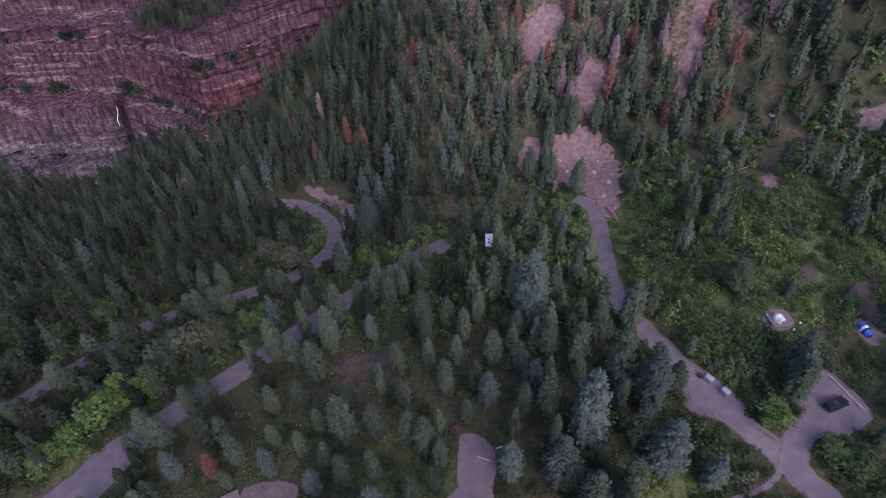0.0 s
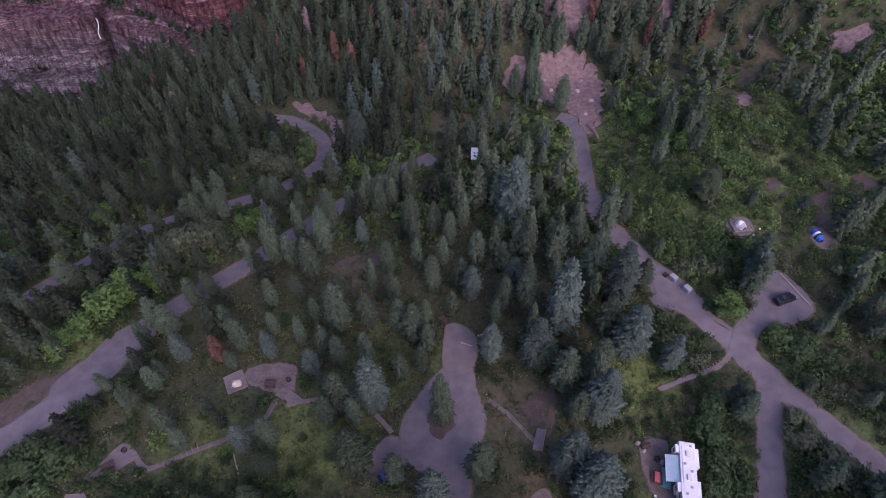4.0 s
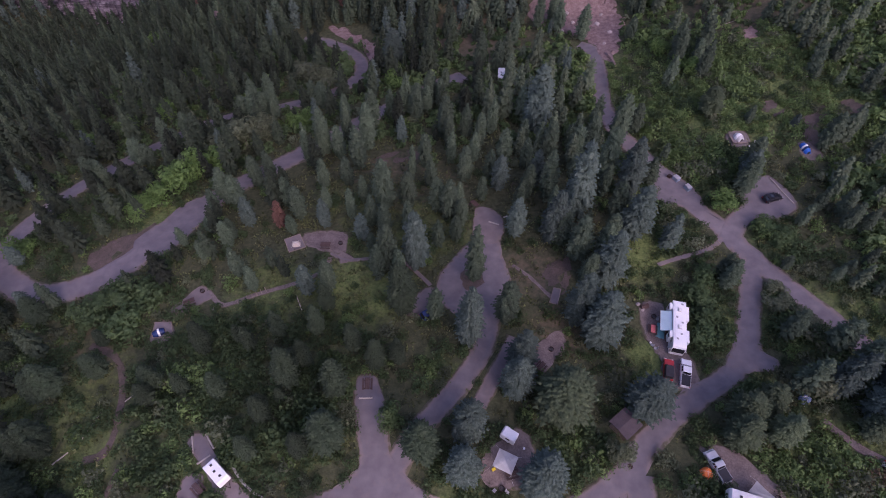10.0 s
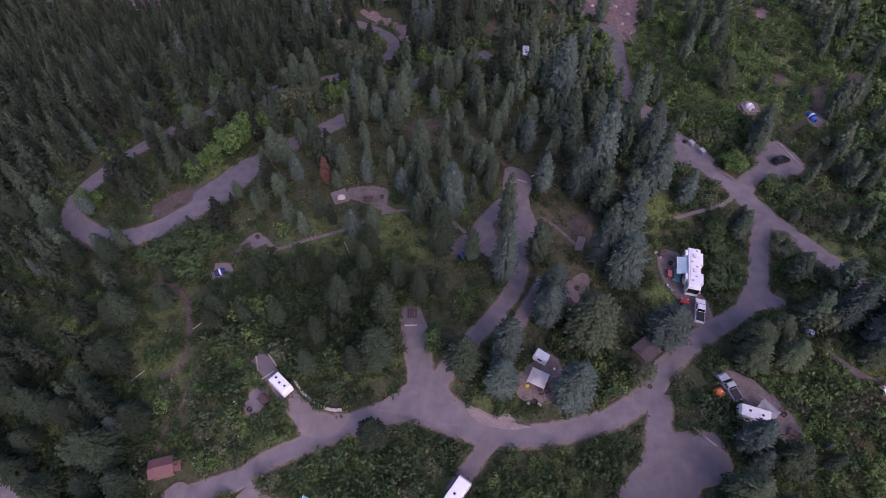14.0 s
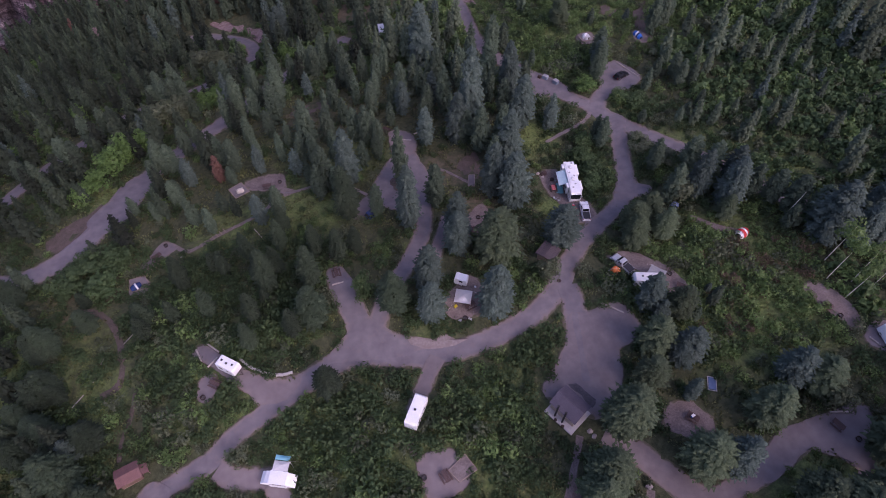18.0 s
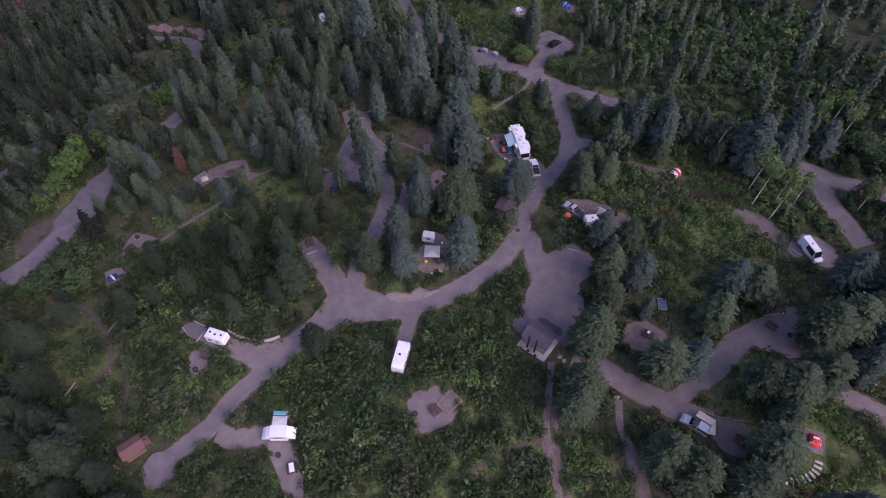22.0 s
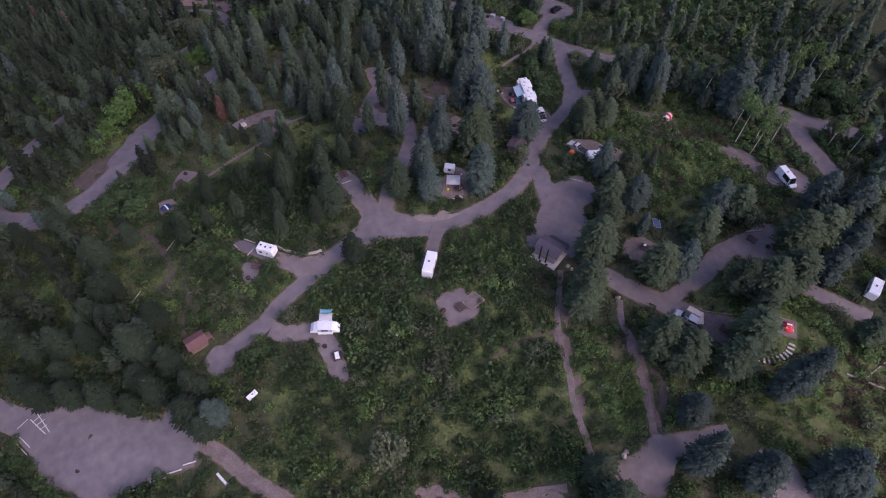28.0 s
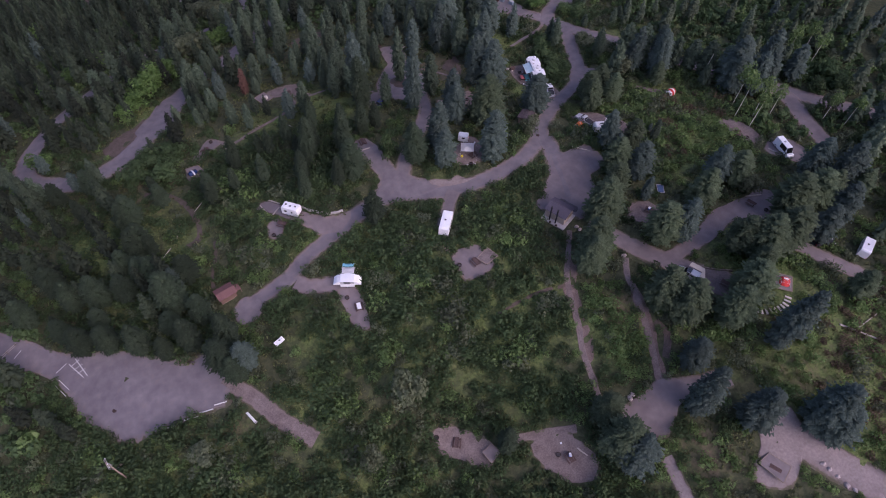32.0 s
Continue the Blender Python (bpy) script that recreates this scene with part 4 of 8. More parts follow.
# single trees by stand: x, y, height, crown radius
SPRUCES_a = [(-69.6, 149.3, 13.3, 2.2), (-25.5, 117.8, 13.2, 3.2), (-10.9, 101.4, 8.1, 1.3), (0.6, 111.5, 13.4, 2.2), (5.8, 109.1, 11.9, 2.0), (11.1, 125.7, 10.5, 1.7), (25.5, 130.3, 12.4, 2.0), (32.1, 125.4, 12.7, 2.1), (45.3, 121.1, 8.8, 1.5), (59.3, 103.6, 8.9, 1.5), (-61.7, 91.1, 10.2, 1.7), (-57.2, 90.9, 11.7, 1.9), (-51.2, 60.8, 8.3, 1.4), (-33.1, 82.2, 7.9, 1.3), (-28.8, 62.7, 12.2, 2.0), (-27.9, 71.4, 12.4, 2.0), (-16.6, 83.6, 9.8, 1.6), (-13.2, 63.9, 9.8, 1.6), (-8.9, 76.0, 12.0, 2.0), (-3.8, 76.4, 9.9, 1.6), (-1.6, 66.2, 8.8, 1.4), (5.4, 66.1, 10.4, 1.7)]
SPRUCES_b = [(10.4, 63.6, 9.5, 1.6), (19.3, 82.9, 11.7, 1.9), (22.1, 66.2, 11.3, 1.9), (34.5, 60.1, 12.9, 2.1), (37.0, 76.1, 10.4, 1.7), (41.0, 64.5, 6.6, 1.1), (56.6, 80.2, 9.1, 3.0), (65.0, 76.1, 6.1, 1.1), (80.0, 67.6, 12.0, 2.0), (85.7, 94.5, 10.2, 1.7), (87.4, 71.9, 8.4, 1.4), (92.1, 97.8, 9.9, 1.6), (95.0, 84.7, 10.4, 1.7), (-102.7, 20.8, 6.7, 1.1), (-84.3, 22.1, 9.1, 1.5), (-63.0, 37.0, 6.8, 1.1), (-59.9, 46.8, 7.2, 1.2), (-58.6, 41.1, 4.6, 1.1), (-57.5, 33.4, 5.7, 1.1), (-53.4, 36.8, 7.7, 1.3)]
SPRUCES_c = [(-53.0, 39.0, 6.1, 1.1), (-52.3, 56.8, 8.8, 1.5), (-49.0, 29.1, 8.3, 1.4), (-45.2, 25.0, 7.5, 1.2), (-43.3, 49.1, 8.3, 1.4), (-42.7, 31.5, 6.1, 1.1), (-40.7, 41.0, 5.2, 1.1), (-39.7, 45.2, 9.8, 1.6), (-36.2, 55.6, 8.3, 1.4), (-30.4, 25.7, 9.3, 1.5), (-29.6, 20.5, 8.3, 1.4), (-24.0, 43.5, 8.6, 1.4), (-22.5, 34.4, 6.8, 1.1), (-21.5, 49.2, 13.6, 2.2), (-20.9, 28.7, 9.7, 1.6), (-20.8, 41.0, 9.2, 1.5), (-19.2, 30.9, 12.4, 2.0), (-16.7, 29.0, 8.3, 1.4), (-16.3, 50.0, 10.1, 1.7), (-15.6, 41.7, 9.3, 1.5), (-13.8, 32.0, 15.1, 2.5), (-11.6, 56.4, 8.3, 1.4)]
SPRUCES_d = [(-10.0, 48.6, 9.8, 1.6), (-9.3, 37.7, 7.6, 1.3), (-7.3, 46.1, 11.0, 1.8), (-5.7, 39.4, 7.3, 1.2), (-4.8, 43.9, 8.5, 1.4), (-3.9, 59.1, 9.9, 1.6), (-1.9, 28.9, 15.5, 1.9), (3.7, 19.5, 11.5, 2.2), (-0.0, 52.4, 6.8, 1.1), (1.7, 59.7, 8.6, 1.4), (10.1, 53.9, 9.9, 1.6), (14.4, 40.7, 15.2, 2.5), (16.2, 39.4, 10.8, 1.8), (17.9, 35.3, 14.0, 2.3), (20.4, 29.9, 9.9, 1.6), (20.8, 52.5, 12.4, 2.1), (24.4, 36.0, 11.3, 1.9), (26.1, 38.9, 11.2, 1.8), (47.9, 31.9, 9.0, 1.5)]
SPRUCES_e = [(48.6, 29.6, 10.4, 1.7), (60.4, 60.6, 12.0, 2.1), (60.4, 33.2, 4.6, 1.1), (57.9, 54.6, 12.5, 2.2), (67.7, 45.1, 7.8, 1.3), (69.0, 30.2, 6.4, 1.1), (72.3, 32.3, 4.9, 1.1), (72.3, 48.9, 7.8, 1.3), (76.0, 43.4, 9.3, 1.5), (76.4, 47.3, 8.9, 1.5), (76.8, 34.0, 6.4, 1.1), (77.2, 53.3, 7.1, 1.2), (79.1, 42.6, 8.5, 1.4), (81.5, 59.8, 5.6, 1.1), (-101.1, -13.2, 7.9, 4.2), (-94.5, -8.4, 8.3, 4.2), (-88.6, 3.3, 7.3, 4.2), (-88.3, 10.6, 8.0, 1.3), (-85.7, 18.5, 9.1, 4.2), (-85.4, -15.3, 8.6, 4.2), (-81.9, 5.3, 6.8, 4.2), (-79.3, -10.2, 7.0, 4.2)]
SPRUCES_f = [(-78.5, 2.8, 7.4, 4.2), (-78.5, 0.7, 9.7, 1.6), (-77.0, 3.9, 8.2, 4.2), (-76.8, -6.8, 7.9, 4.2), (-75.0, -5.6, 7.9, 4.2), (-73.6, -7.3, 8.0, 1.3), (-73.4, -15.2, 7.6, 4.2), (-73.3, -18.4, 7.8, 1.3), (-71.9, 12.8, 5.8, 1.1), (-71.7, -2.6, 8.8, 4.2), (-70.0, 7.6, 6.4, 4.2), (-63.5, -4.7, 6.5, 4.2), (-58.5, 4.9, 9.5, 1.6), (-58.4, 2.1, 8.5, 1.4), (-52.6, 3.8, 8.5, 1.4), (-51.5, 12.1, 10.0, 1.7), (-44.6, 13.5, 6.5, 1.1), (-42.4, 12.1, 7.8, 1.3), (-37.9, -7.8, 9.9, 1.6), (-37.6, 0.2, 6.8, 1.1), (-37.5, 14.7, 8.6, 1.4), (-37.0, -1.6, 10.4, 1.7)]
SPRUCES_g = [(-36.1, 8.4, 7.3, 1.2), (-34.6, 1.6, 5.7, 1.1), (-34.0, 5.0, 14.5, 2.4), (-31.7, 8.6, 9.9, 1.6), (-30.8, 15.2, 9.1, 1.5), (-29.9, -7.3, 10.4, 1.7), (-25.8, -5.4, 12.5, 3.1), (-25.6, 3.1, 14.4, 2.4), (-19.2, 8.3, 10.9, 1.8), (-15.5, 9.2, 9.3, 1.5), (-11.2, -6.3, 13.5, 3.2), (-9.4, 19.2, 9.3, 1.5), (-3.4, -3.3, 14.5, 2.8), (-3.3, 14.2, 16.9, 2.4), (-4.2, -9.8, 12.0, 2.8), (5.9, 9.5, 14.5, 2.6), (5.2, 4.8, 13.5, 2.8), (12.3, 1.5, 16.0, 4.6), (21.0, 16.5, 15.5, 3.5), (41.5, -2.2, 8.9, 3.5)]
SPRUCES_h = [(43.4, 1.7, 10.1, 3.1), (41.9, -20.4, 10.5, 2.7), (47.9, 3.7, 8.1, 3.7), (48.4, -1.7, 8.1, 4.1), (54.8, 7.1, 13.1, 2.2), (56.3, 17.8, 10.9, 1.8), (60.1, 6.8, 15.4, 2.5), (63.1, -0.9, 7.0, 4.2), (65.4, 2.5, 15.9, 3.1), (65.5, 8.8, 6.0, 4.0), (73.9, -7.1, 8.2, 1.3), (79.3, -11.5, 17.2, 4.2), (98.8, -9.3, 7.6, 1.3), (-76.8, -23.0, 7.9, 4.2), (-70.7, -23.0, 11.0, 4.2), (-64.6, -39.0, 11.5, 2.9), (37.0, -48.9, 13.7, 2.9)]
SPRUCES_i = [(43.1, -20.0, 9.4, 1.6), (44.7, -22.5, 5.3, 0.9), (49.2, -20.3, 7.5, 1.2), (58.5, -40.3, 11.0, 3.2), (73.7, -53.1, 8.8, 4.2), (80.8, -54.9, 8.1, 4.2), (1.9, -83.0, 15.9, 4.1), (2.4, -76.7, 9.5, 3.8), (3.5, -86.3, 14.6, 3.6), (26.2, -65.8, 13.9, 3.9), (28.3, -87.6, 14.4, 3.4), (33.4, -70.4, 13.9, 3.7), (61.4, -75.8, 7.9, 4.2)]
# the clump below the bend of the back road
SPRUCES_bend = [(32.5, 53.9, 19.0, 2.9), (33.9, 73.3, 16.0, 2.3), (40.0, 57.6, 9.0, 2.0), (26.4, 70.0, 11.5, 2.0), (32.0, 42.8, 17.0, 3.2), (28.8, 46.4, 13.8, 2.0), (20.4, 47.7, 22.2, 2.9), (14.7, 52.5, 15.0, 2.0), (16.1, 67.4, 12.0, 1.9), (28.4, 59.8, 16.8, 2.4)]
# the firs round the restroom and the southern sites
SPRUCES_south = [(20.7, -39.8, 15.0, 4.2), (14.0, -48.2, 12.0, 3.5), (32.3, -47.7, 13.0, 4.2), (45.6, -56.9, 12.0, 3.5), (48.3, -60.2, 14.0, 3.9), (55.2, -59.5, 14.0, 4.2), (59.2, -53.8, 15.0, 4.2), (63.6, -61.5, 12.0, 2.8), (23.2, -61.4, 12.0, 4.2), (39.4, -67.0, 13.0, 4.2), (46.1, -42.6, 11.0, 3.9), (67.7, -53.4, 14.0, 4.2), (45.3, -63.7, 10.0, 2.5), (16.1, -46.0, 12.0, 4.1), (34.1, -25.7, 12.0, 3.4), (30.0, -32.0, 11.0, 3.0)]
SPRUCES = SPRUCES_bend + SPRUCES_south + SPRUCES_a + SPRUCES_b + SPRUCES_c + SPRUCES_d + SPRUCES_e + SPRUCES_f + SPRUCES_g + SPRUCES_h + SPRUCES_i
BLUE_SPRUCES_a = [(-19.7, 73.8, 9.3, 1.5), (14.4, 78.8, 22.3, 3.7), (75.4, 74.8, 5.2, 1.1), (-97.2, 32.1, 7.0, 4.2), (-89.0, 21.8, 7.3, 4.2), (-50.3, 42.9, 9.8, 1.6), (-34.6, 24.9, 10.4, 1.7), (-34.0, 43.2, 9.4, 1.6), (-25.6, 39.3, 9.1, 1.5), (-13.7, 20.8, 17.0, 2.9), (3.8, 56.1, 11.9, 2.0), (6.8, 41.5, 12.9, 2.1), (12.3, 58.5, 11.8, 1.9), (17.3, 20.6, 16.9, 2.8), (24.6, 30.5, 18.0, 3.3), (38.7, 39.6, 12.3, 2.0), (59.2, 57.6, 11.0, 1.9), (-69.6, -18.8, 6.3, 4.2), (-45.8, 2.7, 9.6, 1.6), (-25.1, -19.5, 11.0, 2.6), (-23.6, 11.9, 10.2, 1.7)]
BLUE_SPRUCES_b = [(7.9, -11.2, 16.0, 3.5), (27.3, 2.6, 13.0, 3.9), (37.2, -17.4, 12.5, 2.6), (50.2, -17.3, 3.5, 0.6), (-59.5, -41.3, 10.5, 2.6), (35.3, -36.9, 8.1, 1.3), (38.2, -29.1, 10.2, 3.4), (38.4, -20.2, 5.9, 3.9), (-16.3, -73.3, 12.0, 2.0), (18.3, -82.7, 19.2, 3.0), (22.1, -75.0, 9.2, 4.0), (37.1, -93.6, 17.1, 3.9), (38.5, -96.4, 12.3, 3.5), (39.0, -78.0, 21.0, 2.9)]
BLUE_SPRUCES = BLUE_SPRUCES_a + BLUE_SPRUCES_b
RUSTY_a = [(-43.8, 42.9, 8.9, 1.5)]
RUSTY = RUSTY_a
PALE_TREES = [(21.3, -5.9, 7.1, 2.7), (57.2, 7.0, 7.0, 4.2), (-71.8, -54.6, 4.3, 2.9), (59.0, -44.5, 6.2, 2.9), (-42.1, -68.7, 10.0, 2.5), (-32.4, -60.3, 15.1, 3.8)]
ROUND = [(-15.8, -2.2, 8.7, 2.4)]


def tree(name, crown, trunk, mats, label, group):
    """A tree of 12 m, as a thing with its trunk and crown."""
    root = tagged(new(name), label, "tree", group)
    for part_name, (v, t), m in (("trunk", trunk, mats[0]), ("crown", crown, mats[1])):
        fast_mesh(part_name, v, t, m, np.full(len(v), rng.uniform(0.32, 0.5))).parent = root
    return root


def off_road(rows, keep=0.7):
    """Shifts stems that would stand on a road to its verge; the tree on the loop's island stays."""
    q = np.array(rows, float)
    for _ in range(6):
        c = clear_of_roads(q[:, 0], q[:, 1])
        gx, gy = clear_of_roads(q[:, 0] + 0.3, q[:, 1]) - c, clear_of_roads(q[:, 0], q[:, 1] + 0.3) - c
        n = np.hypot(gx, gy) + 1e-6
        move = np.where((c < keep) & (np.hypot(q[:, 0] + 2.4, q[:, 1] - 29.5) > 6), np.minimum(keep - c, 1.2), 0)
        q[:, 0] += move * gx / n
        q[:, 1] += move * gy / n
    return [tuple(float(v) for v in r) for r in q]


def stand(name, protos, rows, label, group, height=12.0, radius=2.4):
    """Places a stand of trees: the first of each kind is the tree itself, the rest are copies."""
    first = {}
    for i, (x, y, h, r) in enumerate(off_road(rows)):
        p = protos[i % len(protos)]
        s = r / radius
        lean = rng.uniform(-2, 2)
        m = pose(x, y, float(land(x, y)) - 0.15, lean, rng.uniform(-2, 2), rng.uniform(0, 360)) @ Matrix.Diagonal((s, s, h / height, 1))
        if p.name in first:
            copy_thing(p, m)
        else:
            first[p.name] = (p, m)
    for p, m in first.values():
        p.matrix_basis = m


def fir(name, mat, seeds, label, group, full=False, blunt=0):
    out = []
    for k in seeds:
        q = random.Random(k)
        whorls, per, tufts, tuft = (q.choice((15, 16)), 10, 6, 0.43) if full else (q.choice((13, 14)), q.choice((8, 9)), 4, 0.52)
        crown = cone_tree(q, 12, 2.4, whorls, per, tufts, q.uniform(.06, .14), q.uniform(.42, .6), q.uniform(.22, .34), blunt * q.uniform(0.85, 1.2) or q.uniform(1.8, 3.0) if full else q.uniform(2.2, 4.0), tuft)
        out.append(tree(name, crown, trunk_mesh(11.2, 0.19), (BARK, mat), label, group))
    return out


# the slope above the stream carries slender trees only
SPRUCES, BLUE_SPRUCES = ([(x, y, h * 1.35, 0.2 * h * 1.35) if x < -55 and y < 12 and r > 0.28 * h else (x, y, h, 0.2 * h) if x < -55 and r > 0.28 * h else (x, y, h, r) for x, y, h, r in rows] for rows in (SPRUCES, BLUE_SPRUCES))
_slope = random.Random(8)
SPRUCES += [(x, y, _slope.uniform(8, 13), _slope.uniform(1.6, 2.4)) for x, y in ((-98, 3), (-92, 0), (-88, -4), (-97, -5), (-91, -14), (-84, -4), (-80, -16), (-86, -21), (-94, -20), (-79, -1), (-70, -10), (-67, -17), (-72, -28), (-79, -29), (-86, -29), (-66, -28), (-69, -33), (-75, -35), (-61.5, -35), (-62.5, -43), (-67, -13), (-83, -34), (-90, -26), (-76, -13))]
SPRUCES, BLUE_SPRUCES = ([(x, y, h * 1.18 if r > 0.33 * h else h, min(1.08 * r, 0.34 * h)) for x, y, h, r in rows] for rows in (SPRUCES, BLUE_SPRUCES))
GLADES = [(-86, 0, 8), (-67, -6, 6), (-66, -12, 4), (-97, 2, 6), (-72, 20, 5), (-80, -21, 4)]
SPRUCES, BLUE_SPRUCES = ([r for r in rows if all(math.hypot(r[0] - a, r[1] - b) > c for a, b, c in GLADES)] for rows in (SPRUCES, BLUE_SPRUCES))
BROAD = [r for r in SPRUCES if r[3] >= 0.27 * r[2] and r[0] >= -50]
SLIM = [r for r in SPRUCES if r not in BROAD]
for _x, _y in spline([(-14, 92), (-24, 83.5), (-33, 73.5), (-42, 63.5)], 5.6):
    SLIM.append((float(_x) + rng.uniform(-1.2, 1.2), float(_y) + rng.uniform(-1.2, 1.2), rng.uniform(8, 14), rng.uniform(1.3, 2.1)))
# trees that stand before the main road and the stream road
for _x, _y in ((-41.5, 72.5), (-24, 89.5), (-20.5, 93.5), (-17, 97), (-61, 53.5)):
    SLIM += [(_x + 3.6 + rng.uniform(-0.6, 0.6), _y - 3.2 + rng.uniform(-0.6, 0.6), rng.uniform(9, 12.5), rng.uniform(1.7, 2.3)), (_x + 6.2 + rng.uniform(-1, 1), _y - 4.4 + rng.uniform(-1, 1), rng.uniform(8, 12), rng.uniform(1.6, 2.2))]
for _x, _y in ((-47, 96), (-59, 90), (-64, 88), (-76, 79), (-80, 75), (-85, 69), (-92, 61)):
    SLIM += [(_x + 1.6, _y - 4.2, rng.uniform(9, 12), rng.uniform(1.7, 2.3)), (_x + 4.4, _y - 5.0, rng.uniform(8, 11), rng.uniform(1.6, 2.2))]
for _x, _y, _h, _r in ((66.5, 11.5, 12, 2.6), (69.2, 7.6, 13, 2.8), (63.6, 15.6, 11, 2.5), (71.5, 3.4, 11, 2.4), (67.8, 4.2, 12, 2.6), (77.0, -3.2, 12, 2.6), (80.0, -6.8, 12, 2.6), (74.6, 0.4, 11, 2.4), (84, -12, 11, 2.4)):
    SLIM.append((_x, _y, _h, _r))
SLIM += [(83.6, -15.2, 14, 3.0), (88.0, -14.6, 13, 2.9), (91.5, -10.4, 15, 3.2), (96.5, -15.6, 12, 2.8), (98.5, -35.5, 11, 2.6), (102, -40, 12, 2.8), (105.5, -45, 11, 2.6), (76.0, -45.4, 13, 3.4), (79.3, -51.0, 15, 3.8), (71.2, -58.9, 13, 3.4), (54.6, -37.6, 12, 3.2), (-93, 17.5, 9, 2.0), (-97.5, 20.5, 10, 2.1), (-101.5, 24.5, 9, 2.0), (-105.5, 30.5, 10, 2.1)]
# round the turning place below the slope, and among the brush beside the road
SLIM += [(19.5, 135, 13, 2.0), (23.2, 140.2, 12, 1.8), (27.6, 144, 13, 2.0), (33, 147, 14, 2.1), (39.8, 146, 13, 2.0), (45.4, 142, 14, 2.2), (48.5, 136.5, 13, 2.0), (30.6, 146.5, 10, 1.6), (42.9, 145.5, 11, 1.7), (54, 104, 13, 2.0), (59, 97, 12, 2.0), (50, 94, 11, 1.8), (61, 106, 14, 2.2), (56, 111, 12, 1.9)]
_spruce, _blue = "grey-green spruce with drooping boughs standing on the forest floor", "blue-grey spruce with a full crown standing among shrubs"
_held = np.array([(r[0], r[1]) for r in SPRUCES + BLUE_SPRUCES + SLIM])
for _ in range(900):
    _x, _y = _slope.uniform(-52, 28), _slope.uniform(38, 82)
    if np.min(np.hypot(_held[:, 0] - _x, _held[:, 1] - _y)) > 5.0 and clear_of_roads(np.array([_x]), np.array([_y]))[0] > 3.5 and _y < 80 - 0.5 * abs(_x) + 0.25 * _x and math.hypot(_x + 20, _y - 67.5) > 7:
        SLIM.append((_x, _y, _slope.uniform(6.5, 11), _slope.uniform(1.0, 1.6)))
        _held = np.vstack([_held, (_x, _y)])
SLIM = [(x, y, (1.2 if x < 5 else 1.1) * h, 1.08 * r) if -60 < x < 28 and 10 < y < 84 else (x, y, h, r) for x, y, h, r in SLIM]
# every spruce in this stretch takes the darker old fir needles
_in_brush = lambda r: -56 <= r[0] < -10 and r[1] < 24
BRUSH_FIRS = [r for r in SLIM + BLUE_SPRUCES if _in_brush(r)]
SLIM, BLUE_SPRUCES = [r for r in SLIM if not _in_brush(r)], [r for r in BLUE_SPRUCES if not _in_brush(r)]
OLD = [(x, y, 0.95 * h, 1.18 * r) for x, y, h, r in SLIM if x < -56 and y < 20]
SLIM = [r for r in SLIM if not (r[0] < -56 and r[1] < 20)]
stand("spruce", fir("spruce", GREY_NEEDLES, range(11, 19), _spruce, "spruces of the campground"), [r for r in SLIM if r[3] < 2.7], "", "")
stand("old_fir", fir("old_fir", OLD_NEEDLES, range(26, 30), "old fir with a dense rounded crown beside the stream slope", "old firs", True, 2.5), OLD, "", "")
stand("spruce", fir("spruce", BLUE_NEEDLES, range(41, 44), "large " + _spruce, "spruces of the campground", True), [r for r in SLIM if r[3] >= 2.7], "", "")
stand("pine", fir("pine", PINE_NEEDLES, range(21, 25), "broad grey-green pine with a rounded crown", "pines of the campground", True), BROAD, "", "")
stand("fir", fir("fir", OLD_NEEDLES, range(36, 39), "broad dark green fir with a rounded crown in the brush", "firs of the brush", True), BRUSH_FIRS, "", "")
stand("blue_spruce", fir("blue_spruce", BLUE_NEEDLES, range(31, 36), _blue, "blue spruces of the campground"), [r for r in BLUE_SPRUCES if r[3] < 2.7], "", "")
stand("blue_spruce", fir("blue_spruce", BLUE_NEEDLES, range(45, 48), "large " + _blue, "blue spruces of the campground", True), [r for r in BLUE_SPRUCES if r[3] >= 2.7], "", "")
DEAD = RUSTY + [(-37, 163, 15, 2.0), (-31, 158, 14, 1.9), (26, 160, 18, 2.2), (8, 184, 17, 2.4), (43, 152, 18, 2.4), (-58, 172, 13, 1.8), (-14, 175, 14, 1.9), (58, 143, 12, 1.6), (76, 150, 15, 2.0), (-72, 150, 12, 1.8), (72, 140, 14, 1.8), (-105, 168, 12, 1.8), (18, 172, 15, 2.0), (50, 160, 15, 2.0), (-24, 165, 13, 1.8), (68, 158, 14, 2.0), (-48, 160, 12, 1.8), (34, 172, 15, 2.0)]
stand("dead_spruce", fir("dead_spruce", RUST_NEEDLES, (51, 52, 53), "dead spruce with rust-red needles on the slope", "dead spruces"), [(x, y, 0.8 * h, 0.8 * r) if y > 135 else (x, y, h, r) for x, y, h, r in DEAD], "", "")
BARE = [(30, 156, 13, 1.8), (38, 158, 12, 1.6), (33, 152, 11, 1.8), (45, 158, 12, 1.6), (20, 165, 13, 1.7), (64, 150, 12, 1.6), (84, 155, 12, 1.8), (5, 176, 13, 1.9), (-48, 178, 11, 1.6), (24, 183, 14, 2.2), (95, 150, 12, 1.7), (-92, 152, 10, 1.8), (58, 158, 13, 1.6)]
stand("bare_spruce", fir("bare_spruce", GREY_TWIGS, (61, 62), "bare grey dead spruce on the rocky slope", "bare dead spruces"), BARE, "", "")


def broadleaf(name, seeds, mat, label, group, size=0.27, count=1100, base=0.3, height=6.0, radius=2.6):
    return [tree(name, leafy(random.Random(k), radius, height, 13, count, size, base), trunk_mesh(height * 0.7, 0.14), (BARK, mat), label, group) for k in seeds]


